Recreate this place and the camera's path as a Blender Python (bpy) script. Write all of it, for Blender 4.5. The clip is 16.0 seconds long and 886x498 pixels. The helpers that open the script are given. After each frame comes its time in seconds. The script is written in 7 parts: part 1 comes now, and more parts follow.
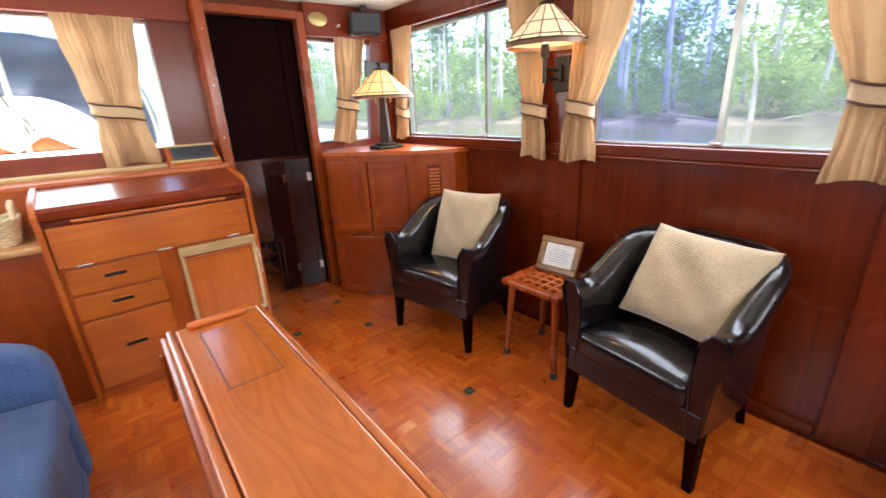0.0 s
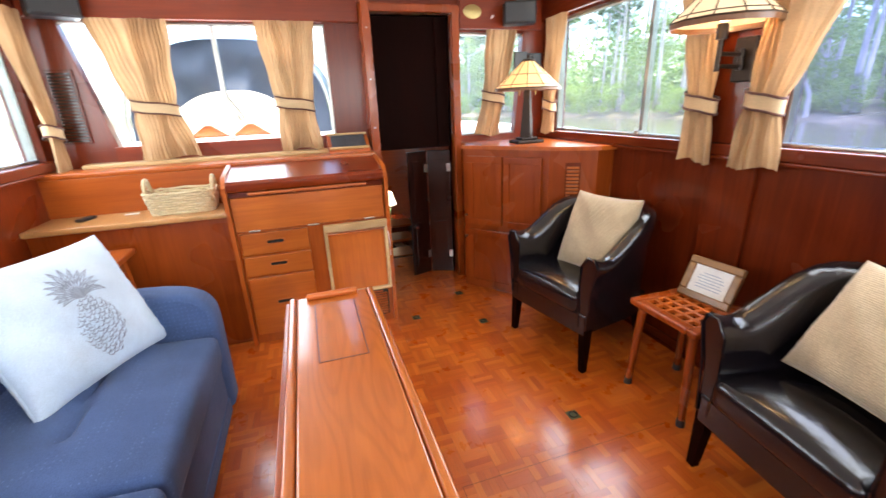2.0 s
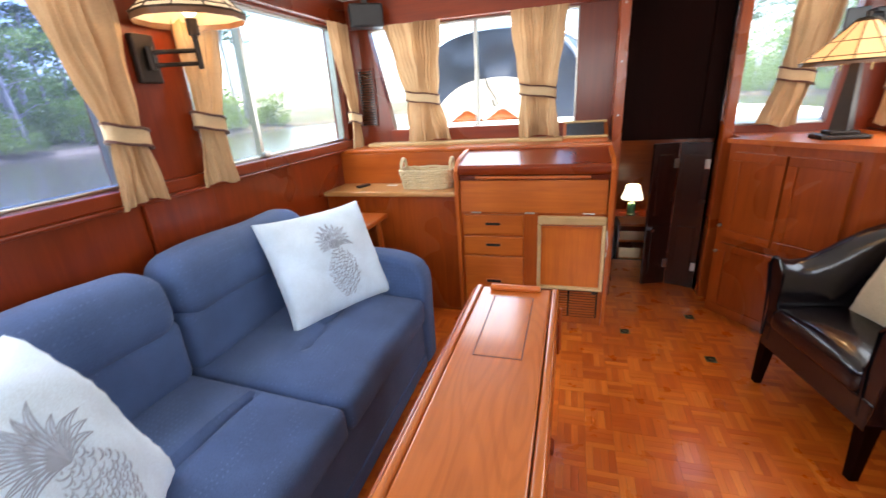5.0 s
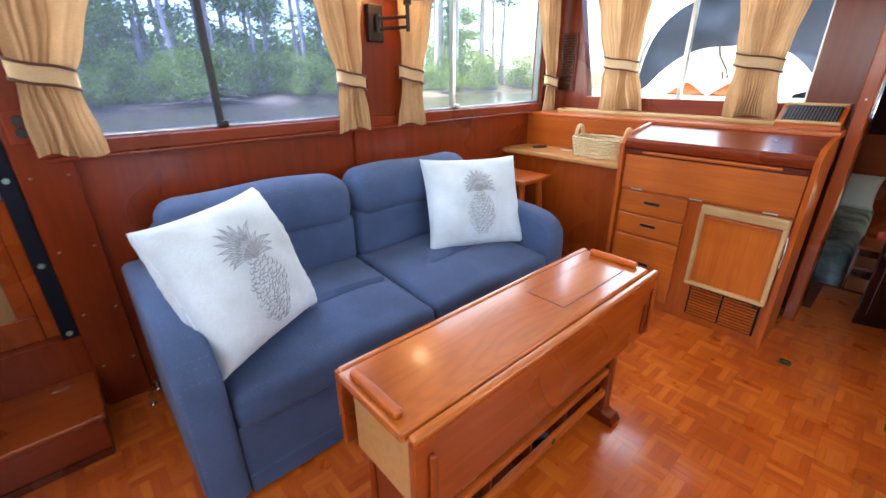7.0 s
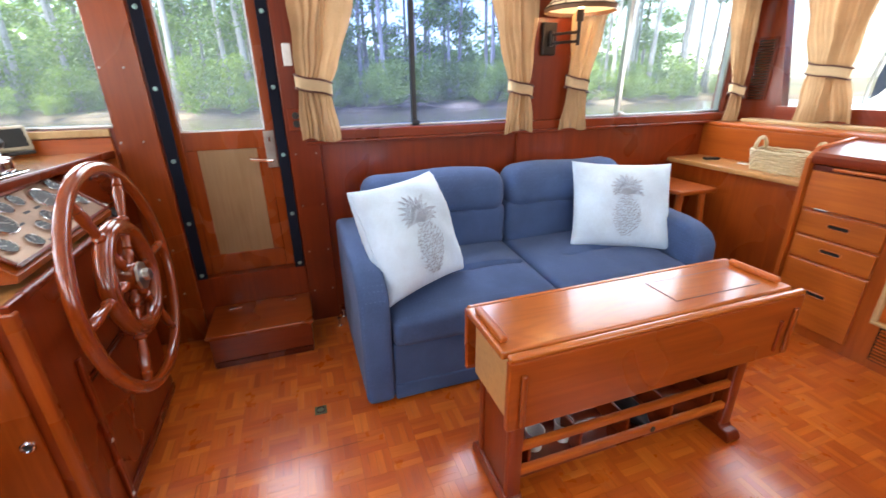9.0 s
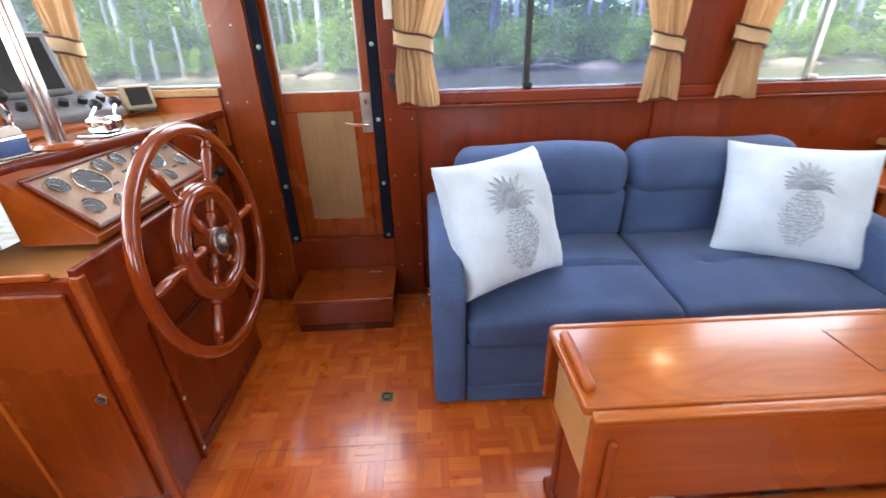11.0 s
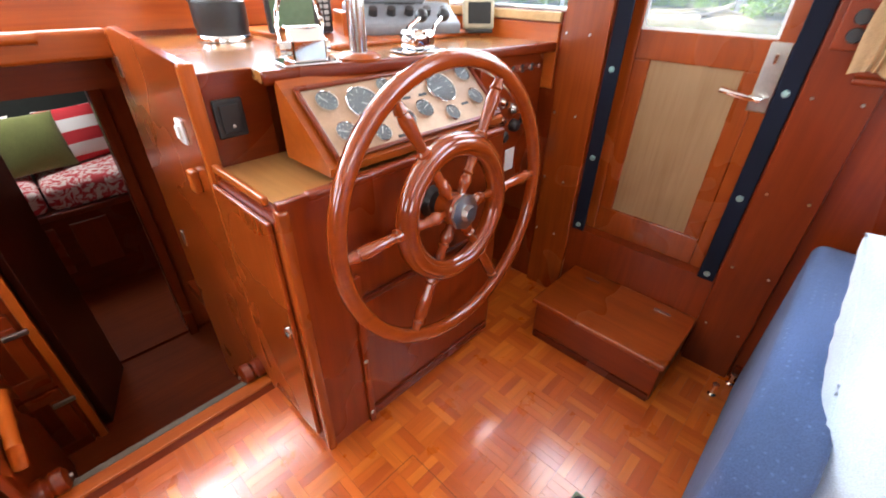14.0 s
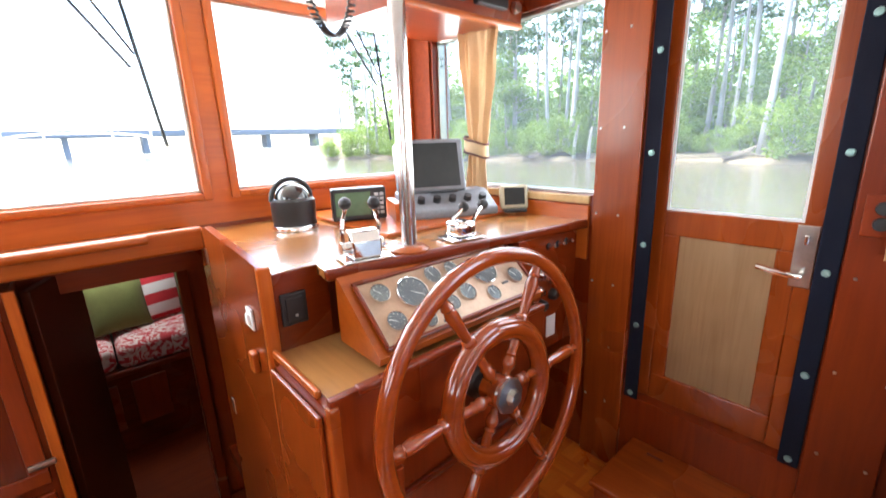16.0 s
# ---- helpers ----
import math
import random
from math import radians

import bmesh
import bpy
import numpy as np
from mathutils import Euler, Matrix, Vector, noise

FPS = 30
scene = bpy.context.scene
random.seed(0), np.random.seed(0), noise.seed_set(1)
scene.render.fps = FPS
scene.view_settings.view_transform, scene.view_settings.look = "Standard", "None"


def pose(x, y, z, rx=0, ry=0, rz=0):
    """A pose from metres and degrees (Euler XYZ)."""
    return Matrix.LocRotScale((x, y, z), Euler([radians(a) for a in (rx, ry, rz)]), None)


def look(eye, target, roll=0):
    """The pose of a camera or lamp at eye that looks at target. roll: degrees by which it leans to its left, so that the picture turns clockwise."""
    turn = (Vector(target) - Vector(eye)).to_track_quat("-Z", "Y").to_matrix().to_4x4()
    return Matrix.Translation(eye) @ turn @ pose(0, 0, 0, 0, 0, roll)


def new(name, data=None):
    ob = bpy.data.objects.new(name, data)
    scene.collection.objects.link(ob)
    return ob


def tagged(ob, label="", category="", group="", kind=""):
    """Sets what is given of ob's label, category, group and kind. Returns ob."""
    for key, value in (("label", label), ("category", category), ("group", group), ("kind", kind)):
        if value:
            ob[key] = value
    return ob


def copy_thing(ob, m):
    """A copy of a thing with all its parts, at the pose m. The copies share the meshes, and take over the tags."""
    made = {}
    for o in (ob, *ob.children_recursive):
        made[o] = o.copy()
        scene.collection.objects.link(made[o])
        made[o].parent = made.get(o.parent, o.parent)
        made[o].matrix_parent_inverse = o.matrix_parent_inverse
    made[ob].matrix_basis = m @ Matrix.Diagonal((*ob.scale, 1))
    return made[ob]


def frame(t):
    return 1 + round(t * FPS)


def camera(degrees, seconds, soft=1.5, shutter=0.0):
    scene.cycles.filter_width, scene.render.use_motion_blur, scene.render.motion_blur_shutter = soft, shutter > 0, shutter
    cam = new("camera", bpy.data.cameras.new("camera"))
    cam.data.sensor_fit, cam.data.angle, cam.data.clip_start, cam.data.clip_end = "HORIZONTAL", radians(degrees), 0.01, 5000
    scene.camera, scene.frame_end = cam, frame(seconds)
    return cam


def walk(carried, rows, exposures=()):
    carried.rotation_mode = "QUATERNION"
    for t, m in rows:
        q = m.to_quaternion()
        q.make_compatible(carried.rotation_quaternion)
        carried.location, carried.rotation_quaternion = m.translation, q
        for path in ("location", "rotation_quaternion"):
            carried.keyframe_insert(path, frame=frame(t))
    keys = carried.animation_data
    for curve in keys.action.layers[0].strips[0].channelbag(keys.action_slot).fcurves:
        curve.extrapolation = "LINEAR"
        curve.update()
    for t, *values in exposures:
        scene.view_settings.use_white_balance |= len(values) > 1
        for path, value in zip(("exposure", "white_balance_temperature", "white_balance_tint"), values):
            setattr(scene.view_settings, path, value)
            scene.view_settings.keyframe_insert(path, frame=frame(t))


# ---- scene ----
cam = camera(93.3, 16.0, shutter=0.5)
PATH = [
    (0, (-0.129, 0.001, 1.331), (1.049, 1.481, 0.681), -2.6),
    (0.5, (-0.095, -0.007, 1.336), (0.923, 1.587, 0.685), -2.1),
    (1, (-0.078, 0.0, 1.336), (0.788, 1.68, 0.68), -2.8),
    (1.5, (-0.027, -0.012, 1.334), (0.72, 1.725, 0.682), -2.7),
    (2, (0.039, 0.001, 1.331), (0.604, 1.805, 0.677), -2.4),
    (2.5, (0.098, 0.038, 1.335), (0.423, 1.905, 0.695), -1.4),
    (3, (0.167, 0.073, 1.34), (0.209, 1.974, 0.722), -0.0),
    (3.2, (0.186, 0.075, 1.34), (0.124, 1.979, 0.729), -0.6),
    (5.5, (0.301, 0.068, 1.358), (-0.533, 1.728, 0.616), -1.2),
    (6, (0.48, 0.126, 1.332), (-0.701, 1.546, 0.565), 2.0),
    (6.5, (0.588, 0.104, 1.329), (-0.757, 1.401, 0.615), -0.2),
    (7, (0.726, 0.05, 1.328), (-0.649, 1.279, 0.554), -0.5),
    (7.5, (0.855, 0.034, 1.321), (-0.658, 1.097, 0.558), -1.3),
    (8, (1.004, 0.005, 1.33), (-0.637, 0.856, 0.566), -1.0),
    (8.5, (1.058, -0.025, 1.335), (-0.658, 0.724, 0.633), -1.1),
    (9, (1.046, -0.048, 1.339), (-0.715, 0.548, 0.6), -0.8),
    (11.5, (0.671, 0.125, 1.32), (-1.143, -0.034, 0.493), -0.6),
    (12, (0.526, 0.116, 1.333), (-1.264, -0.331, 0.561), 0.7),
    (12.5, (0.432, 0.092, 1.33), (-1.24, -0.644, 0.516), -1.1),
    (13, (0.335, 0.053, 1.329), (-1.172, -0.988, 0.526), -0.8),
    (13.5, (0.251, 0.043, 1.307), (-1.112, -1.124, 0.425), -0.4),
    (14, (0.21, 0.03, 1.253), (-1.012, -1.127, 0.171), 0.9),
    (14.5, (0.194, 0.015, 1.235), (-0.951, -1.176, 0.107), -0.2),
    (15, (0.185, -0.004, 1.294), (-1.007, -1.313, 0.364), -1.1),
    (15.5, (0.195, 0.001, 1.358), (-1.053, -1.399, 0.664), -1.6),
    (16, (0.21, 0.019, 1.396), (-1.054, -1.447, 0.894), -2.0),
]
walk(cam, [(t, look(e, g, r)) for t, e, g, r in PATH], [(0, 2.78), (2.5, 2.88), (5.3, 2.56), (8.5, 2.63), (11.5, 2.8), (12, 2.95), (13, 3.0), (14, 3.3), (14.5, 3.5), (15.0, 3.5), (15.5, 3.4), (16, 3.0)])
SKY, SUN = 0.15, 3.2

# ---- light ----
world = bpy.data.worlds.new("sky")
scene.world = world
world.use_nodes = True
wn = world.node_tree.nodes
sky = wn.new("ShaderNodeTexSky")
sky.sky_type, sky.sun_disc, sky.sun_elevation, sky.sun_rotation = "NISHITA", False, radians(70), radians(200)
sky.air_density, sky.dust_density, sky.ozone_density = 1.0, 1.5, 1.0
wn["Background"].inputs[1].default_value = SKY
world.node_tree.links.new(sky.outputs[0], wn["Background"].inputs[0])

sun_data = bpy.data.lights.new("sun", "SUN")
sun_data.energy, sun_data.angle, sun_data.color = SUN, radians(35), (1.0, 0.95, 0.88)
sun = new("sun", sun_data)
sun.matrix_world = look((0, 0, 30), (-3.5, 10.5, 0))


def daylight(name, at, towards, wide, high, power):
    """The sky's light in a window's opening; also the fill over the berth."""
    d = bpy.data.lights.new(name, "AREA")
    d.shape, d.size, d.size_y, d.energy, d.color = "RECTANGLE", wide, high, power, (0.93, 0.97, 1.0)
    ob = new(name, d)
    ob.matrix_world = look(at, towards)
    return ob


XS, XP, YA, YF, ZC = -1.33, 1.85, 3.05, -1.99, 2.02
DAY = 2.3
daylight("daylight_starboard_long", (XS + 0.002, 0.66, 1.5), (1, 0.66, 1.5), 1.1, 0.68, DAY)
daylight("daylight_starboard_aft", (XS + 0.002, 2.25, 1.5), (1, 2.25, 1.5), 1.2, 0.68, DAY)
daylight("daylight_starboard_door", (XS + 0.002, -0.38, 1.5), (1, -0.38, 1.5), 0.42, 0.68, DAY * 0.35)
daylight("daylight_starboard_front", (XS + 0.002, -1.3, 1.52), (1, -1.3, 1.52), 0.8, 0.66, DAY * 0.5)
daylight("daylight_port_long", (XP - 0.002, 0.74, 1.48), (-1, 0.74, 1.48), 0.95, 0.7, DAY)
daylight("daylight_port_aft", (XP - 0.002, 2.28, 1.48), (-1, 2.28, 1.48), 1.1, 0.7, DAY)
daylight("daylight_port_front", (XP - 0.002, -1.1, 1.52), (-1, -1.1, 1.52), 0.7, 0.66, DAY * 0.7)
daylight("daylight_aft", (-0.45, YA - 0.002, 1.5), (-0.45, 1, 1.5), 1.2, 0.66, DAY)
daylight("daylight_windshield_starboard", (-0.8, YF + 0.002, 1.62), (-0.8, 1, 1.62), 0.75, 0.72, DAY * 0.8)
daylight("daylight_windshield_middle", (0.27, YF + 0.002, 1.62), (0.27, 1, 1.62), 0.88, 0.72, DAY * 0.95)
daylight("daylight_windshield_port", (1.32, YF + 0.002, 1.62), (1.32, 1, 1.62), 0.88, 0.72, DAY * 0.95)


# ---- materials ----
def mat(name):
    m = bpy.data.materials.new(name)
    m.use_nodes = True
    t = m.node_tree
    return m, t.nodes, t.links, t.nodes["Principled BSDF"]


def coords(n, l, scale, kind="Object"):
    tc, mp = n.new("ShaderNodeTexCoord"), n.new("ShaderNodeMapping")
    mp.inputs["Scale"].default_value = scale
    l.new(tc.outputs[kind], mp.inputs[0])
    return mp.outputs[0]


def noise_tex(n, l, vec, scale, detail=4.0, distort=0.0, rough=0.55):
    t = n.new("ShaderNodeTexNoise")
    t.inputs["Scale"].default_value, t.inputs["Detail"].default_value = scale, detail
    t.inputs["Distortion"].default_value, t.inputs["Roughness"].default_value = distort, rough
    l.new(vec, t.inputs["Vector"])
    return t.outputs["Fac"]


def ramp(n, l, fac, stops):
    r = n.new("ShaderNodeValToRGB")
    e = r.color_ramp.elements
    e[0].position, e[0].color = stops[0][0], (*stops[0][1], 1)
    e[1].position, e[1].color = stops[-1][0], (*stops[-1][1], 1)
    for p, c in stops[1:-1]:
        k = e.new(p)
        k.color = (*c, 1)
    l.new(fac, r.inputs[0])
    return r.outputs[0]


def mixed(n, l, a, b, fac, how="MIX"):
    m = n.new("ShaderNodeMix")
    m.data_type, m.blend_type = "RGBA", how
    for k, v in ((0, fac), (6, a), (7, b)):
        if isinstance(v, (int, float)):
            m.inputs[k].default_value = v
        elif isinstance(v, tuple):
            m.inputs[k].default_value = (*v, 1)
        else:
            l.new(v, m.inputs[k])
    return m.outputs[2]


def bumped(n, l, b, height, strength, dist=0.01):
    k = n.new("ShaderNodeBump")
    k.inputs["Strength"].default_value, k.inputs["Distance"].default_value = strength, dist
    l.new(height, k.inputs["Height"])
    l.new(k.outputs[0], b.inputs["Normal"])


def scaled(n, l, fac, lo, hi):
    m = n.new("ShaderNodeMapRange")
    m.inputs["To Min"].default_value, m.inputs["To Max"].default_value = lo, hi
    l.new(fac, m.inputs[0])
    return m.outputs[0]


def wood(name, dark, light, axis, rough=0.3, coat=0.16, gloss=0.4):
    """Varnished timber whose grain runs along the axis."""
    m, n, l, b = mat(name)
    s = [22.0, 22.0, 22.0]
    s["xyz".index(axis)] = 1.3
    v = coords(n, l, s)
    grain = noise_tex(n, l, v, 1.0, 7.0, 1.2, 0.62)
    broad = noise_tex(n, l, coords(n, l, (2.2, 2.2, 2.2)), 1.0, 2.0, 0.6)
    s2 = [70.0, 70.0, 70.0]
    s2["xyz".index(axis)] = 4.0
    pores = noise_tex(n, l, coords(n, l, s2), 1.0, 3.0)
    mid = tuple((p + q) / 2 for p, q in zip(dark, light))
    soft_dark, soft_light = (tuple(0.45 * p + 0.55 * q for p, q in zip(mid, e)) for e in (dark, light))
    c = ramp(n, l, grain, [(0.28, soft_dark), (0.5, mid), (0.72, soft_light)])
    c = mixed(n, l, c, ramp(n, l, broad, [(0.3, (0.72, 0.66, 0.6)), (0.7, (1.12, 1.15, 1.2))]), 0.7, "MULTIPLY")
    c = mixed(n, l, c, ramp(n, l, pores, [(0.35, (0.7, 0.6, 0.5)), (0.5, (1, 1, 1))]), 0.28, "MULTIPLY")
    info = n.new("ShaderNodeObjectInfo")
    c = mixed(n, l, c, ramp(n, l, info.outputs["Random"], [(0.0, (0.86, 0.83, 0.8)), (1.0, (1.1, 1.1, 1.1))]), 1.0, "MULTIPLY")
    l.new(c, b.inputs["Base Color"])
    l.new(scaled(n, l, broad, rough - 0.07, rough + 0.1), b.inputs["Roughness"])
    b.inputs["Coat Weight"].default_value, b.inputs["Coat Roughness"].default_value = coat, 0.12
    b.inputs["Specular IOR Level"].default_value = gloss
    bumped(n, l, b, pores, 0.06, 0.002)
    return m


def plain(name, col, rough=0.5, metal=0.0, bump=0.0, scale=40.0, vary=0.12, coat=0.0):
    """One stuff with a fine unevenness and faint stains."""
    m, n, l, b = mat(name)
    v = coords(n, l, (1, 1, 1))
    fine = noise_tex(n, l, v, scale, 4.0)
    wide = noise_tex(n, l, v, scale * 0.12, 3.0)
    lo, hi = tuple(c * (1 - vary) for c in col), tuple(min(1, c * (1 + vary)) for c in col)
    c = ramp(n, l, wide, [(0.3, lo), (0.7, hi)])
    c = mixed(n, l, c, ramp(n, l, fine, [(0.3, (0.92, 0.92, 0.92)), (0.7, (1.05, 1.05, 1.05))]), 1.0, "MULTIPLY")
    l.new(c, b.inputs["Base Color"])
    l.new(scaled(n, l, wide, max(0.02, rough * 0.8), min(1, rough * 1.2)), b.inputs["Roughness"])
    b.inputs["Metallic"].default_value = metal
    b.inputs["Coat Weight"].default_value = coat
    if bump:
        bumped(n, l, b, fine, bump, 0.004)
    return m


def cloth(name, col, scale=260.0, strength=0.35, sheen=0.3, through_light=0.0, rib=None, dots=None):
    """Woven cloth: a fine weave in relief, soft blotches, and ribs or dots where it has them."""
    m, n, l, b = mat(name)
    v = coords(n, l, (1, 1, 1))
    weave = noise_tex(n, l, v, scale, 2.0)
    wide = noise_tex(n, l, v, 5.0, 3.0)
    c = ramp(n, l, wide, [(0.3, tuple(x * 0.84 for x in col)), (0.7, tuple(min(1, x * 1.12) for x in col))])
    c = mixed(n, l, c, ramp(n, l, weave, [(0.35, (0.85, 0.85, 0.85)), (0.65, (1.08, 1.08, 1.08))]), 1.0, "MULTIPLY")
    h = weave
    if rib:
        w = n.new("ShaderNodeTexWave")
        w.inputs["Scale"].default_value, w.inputs["Distortion"].default_value = rib, 0.6
        w.bands_direction = "Z"
        l.new(v, w.inputs["Vector"])
        c = mixed(n, l, c, ramp(n, l, w.outputs["Fac"], [(0.1, (0.82, 0.8, 0.78)), (0.7, (1.05, 1.05, 1.05))]), 0.3, "MULTIPLY")
        h = w.outputs["Fac"]
    if dots:
        k = n.new("ShaderNodeTexVoronoi")
        k.inputs["Scale"].default_value, k.inputs["Randomness"].default_value = dots, 0.15
        l.new(v, k.inputs["Vector"])
        c = mixed(n, l, c, ramp(n, l, k.outputs["Distance"], [(0.1, (1.9, 1.8, 1.6)), (0.2, (1, 1, 1))]), 0.6, "MULTIPLY")
    l.new(c, b.inputs["Base Color"])
    b.inputs["Roughness"].default_value, b.inputs["Sheen Weight"].default_value = 0.85, sheen
    b.inputs["Specular IOR Level"].default_value = 0.2
    bumped(n, l, b, h, strength, 0.003)
    if through_light:
        tr, mx = n.new("ShaderNodeBsdfTranslucent"), n.new("ShaderNodeMixShader")
        l.new(c, tr.inputs[0])
        mx.inputs[0].default_value = through_light
        l.new(b.outputs[0], mx.inputs[1]), l.new(tr.outputs[0], mx.inputs[2])
        l.new(mx.outputs[0], n["Material Output"].inputs[0])
    return m


def pane_glass(name, tint, film=0.05):
    """Clear glass with a thin film of salt and dust on it."""
    m, n, l, b = mat(name)
    n.remove(b)
    tr, gl, mx, fr, dust, mz = (n.new(k) for k in ("ShaderNodeBsdfTransparent", "ShaderNodeBsdfGlossy", "ShaderNodeMixShader", "ShaderNodeFresnel", "ShaderNodeBsdfTranslucent", "ShaderNodeMixShader"))
    tr.inputs[0].default_value, gl.inputs["Roughness"].default_value = (*tint, 1), 0.02
    dust.inputs[0].default_value = (0.8, 0.82, 0.85, 1)
    fr.inputs[0].default_value = 1.06
    streaks = noise_tex(n, l, coords(n, l, (6, 6, 1.2)), 1.0, 4.0)
    l.new(scaled(n, l, streaks, film * 0.5, film * 1.5), mz.inputs[0])
    l.new(tr.outputs[0], mz.inputs[1]), l.new(dust.outputs[0], mz.inputs[2])
    l.new(fr.outputs[0], mx.inputs[0]), l.new(mz.outputs[0], mx.inputs[1]), l.new(gl.outputs[0], mx.inputs[2])
    l.new(mx.outputs[0], n["Material Output"].inputs[0])
    return m


def glowing(name, col, strength, base=(0.8, 0.7, 0.5)):
    m, n, l, b = mat(name)
    b.inputs["Base Color"].default_value = (*base, 1)
    b.inputs["Emission Color"].default_value, b.inputs["Emission Strength"].default_value = (*col, 1), strength
    return m


TD, TL = (0.31, 0.054, 0.006), (0.56, 0.137, 0.0155)
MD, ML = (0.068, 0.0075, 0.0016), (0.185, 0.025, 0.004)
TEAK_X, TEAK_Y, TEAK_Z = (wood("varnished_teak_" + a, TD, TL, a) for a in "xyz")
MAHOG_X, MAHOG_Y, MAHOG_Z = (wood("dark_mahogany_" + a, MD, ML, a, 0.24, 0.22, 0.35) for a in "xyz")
RED_X, RED_Y, RED_Z = (wood("red_teak_" + a, (0.13, 0.0145, 0.0018), (0.26, 0.0365, 0.0042), a, 0.28) for a in "xyz")
AMBER_X, AMBER_Y, AMBER_Z = (wood("amber_teak_" + a, (0.20, 0.030, 0.0035), (0.38, 0.075, 0.0085), a, 0.26, 0.25) for a in "xyz")
SOLE = wood("dull_red_sole", (0.11, 0.015, 0.002), (0.21, 0.034, 0.004), "x", 0.6, 0.0, 0.12)
DESK_X, DESK_Z = (wood("honey_teak_" + a, (0.37, 0.075, 0.0085), (0.62, 0.172, 0.021), a, 0.3) for a in "xz")
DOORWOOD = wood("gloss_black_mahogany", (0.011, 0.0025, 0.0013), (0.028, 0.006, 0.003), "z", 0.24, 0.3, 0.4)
PALE_Y = wood("pale_worn_oak", (0.30, 0.175, 0.08), (0.43, 0.27, 0.135), "z", 0.5, 0.05)
PALE_X = wood("pale_trim_wood", (0.50, 0.33, 0.14), (0.68, 0.48, 0.24), "x", 0.4, 0.1)
LAM = wood("worn_brown_laminate", (0.40, 0.20, 0.07), (0.55, 0.29, 0.10), "y", 0.3, 0.2)
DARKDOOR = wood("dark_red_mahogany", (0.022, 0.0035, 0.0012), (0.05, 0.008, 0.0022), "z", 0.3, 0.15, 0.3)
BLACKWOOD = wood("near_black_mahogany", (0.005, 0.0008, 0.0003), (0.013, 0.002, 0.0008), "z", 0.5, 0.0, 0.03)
# For hollows modelled flat: their shade is put into the colour.
VOID = plain("unlit_hollow", (0.006, 0.004, 0.003), 0.95)
NEARBLACK = plain("black_plastic", (0.018, 0.018, 0.02), 0.4, 0, 0.1, 120)
BRONZE = plain("dark_bronze", (0.035, 0.025, 0.02), 0.45, 0.8, 0.1, 80)
CHROME = plain("chrome", (0.82, 0.82, 0.82), 0.08, 1.0, 0, 20, 0.04)
STEEL = plain("brushed_steel", (0.55, 0.54, 0.5), 0.3, 1.0, 0.05, 90)
BRASS = plain("tarnished_brass", (0.42, 0.33, 0.14), 0.4, 0.9, 0.2, 90)
WHITE = plain("white_enamel", (0.78, 0.78, 0.76), 0.4, 0, 0.03, 30, 0.04)
CEILING = plain("off_white_headliner", (0.78, 0.74, 0.66), 0.8, 0, 0.15, 200, 0.05)
LEATHER = plain("black_brown_leather", (0.0055, 0.004, 0.0055), 0.17, 0, 0.3, 45, 0.25, 0.22)
BLUE = cloth("blue_sofa_cloth", (0.068, 0.114, 0.240), 300, 0.3, 0.1, 0, None, 55.0)
PILLOW = cloth("white_cotton", (0.63, 0.77, 0.90), 420, 0.08)
INK = plain("blue_grey_ink", (0.36, 0.41, 0.50), 0.8)
CORD = cloth("tan_corduroy", (0.52, 0.40, 0.25), 200, 0.4, 0.4, 0, 48.0)
CURTAIN = cloth("tan_curtain_linen", (0.53, 0.34, 0.18), 350, 0.3, 0.05, 0.12)
TIE = cloth("tieback_linen", (0.60, 0.44, 0.26), 350, 0.3, 0.1, 0.06)
ROPE = cloth("maroon_cord", (0.10, 0.035, 0.025), 400, 0.8)
WICKER = cloth("pale_woven_seagrass", (0.60, 0.48, 0.28), 120, 0.9)
VELCRO = cloth("navy_strip", (0.006, 0.008, 0.018), 300, 0.3, 0.0)
GLASS = pane_glass("window_glass", (0.96, 0.98, 0.97), 0.09)
CLEAR = pane_glass("clean_window_glass", (0.94, 0.96, 0.97), 0.012)
BLUEGLASS = pane_glass("tinted_window_glass", (0.66, 0.71, 0.95), 0.065)
PATINA = plain("green_patina_metal", (0.28, 0.46, 0.44), 0.3, 0.5, 0, 90)
SHADE = glowing("lit_stained_glass", (1.0, 0.58, 0.25), 0.09, (0.72, 0.6, 0.44))
SHADE_WARM = glowing("warm_lit_stained_glass", (1.0, 0.42, 0.1), 0.17, (0.75, 0.5, 0.28))
BULB = glowing("lit_bulb", (1.0, 0.75, 0.42), 3.0)
LEAD = plain("lead_came", (0.06, 0.035, 0.02), 0.5, 0.4)
PAPER = plain("white_paper", (0.75, 0.75, 0.73), 0.8)
SCREEN = plain("dark_lcd", (0.02, 0.024, 0.026), 0.12)
GREENLCD = plain("green_lcd", (0.10, 0.17, 0.10), 0.25)
GREYPL = plain("grey_plastic", (0.42, 0.43, 0.43), 0.45, 0, 0.05, 60)
ALU = plain("brushed_bronze_panel", (0.43, 0.295, 0.20), 0.35, 0.5, 0.05, 120)
POLISHED = plain("polished_steel", (0.62, 0.62, 0.62), 0.17, 1.0, 0, 30, 0.05)
GRILLE = plain("dark_grey_slat", (0.10, 0.11, 0.12), 0.4)
SLATE = plain("slate_grey_plastic", (0.17, 0.18, 0.20), 0.42, 0, 0.05, 60)
DOME = plain("dark_glass_dome", (0.02, 0.022, 0.025), 0.05, 0, 0, 20, 0.1, 1.0)
# Grey raised for the window reflections on the dial glass.
DIAL = plain("dial_reflection_grey", (0.17, 0.185, 0.20), 0.2)
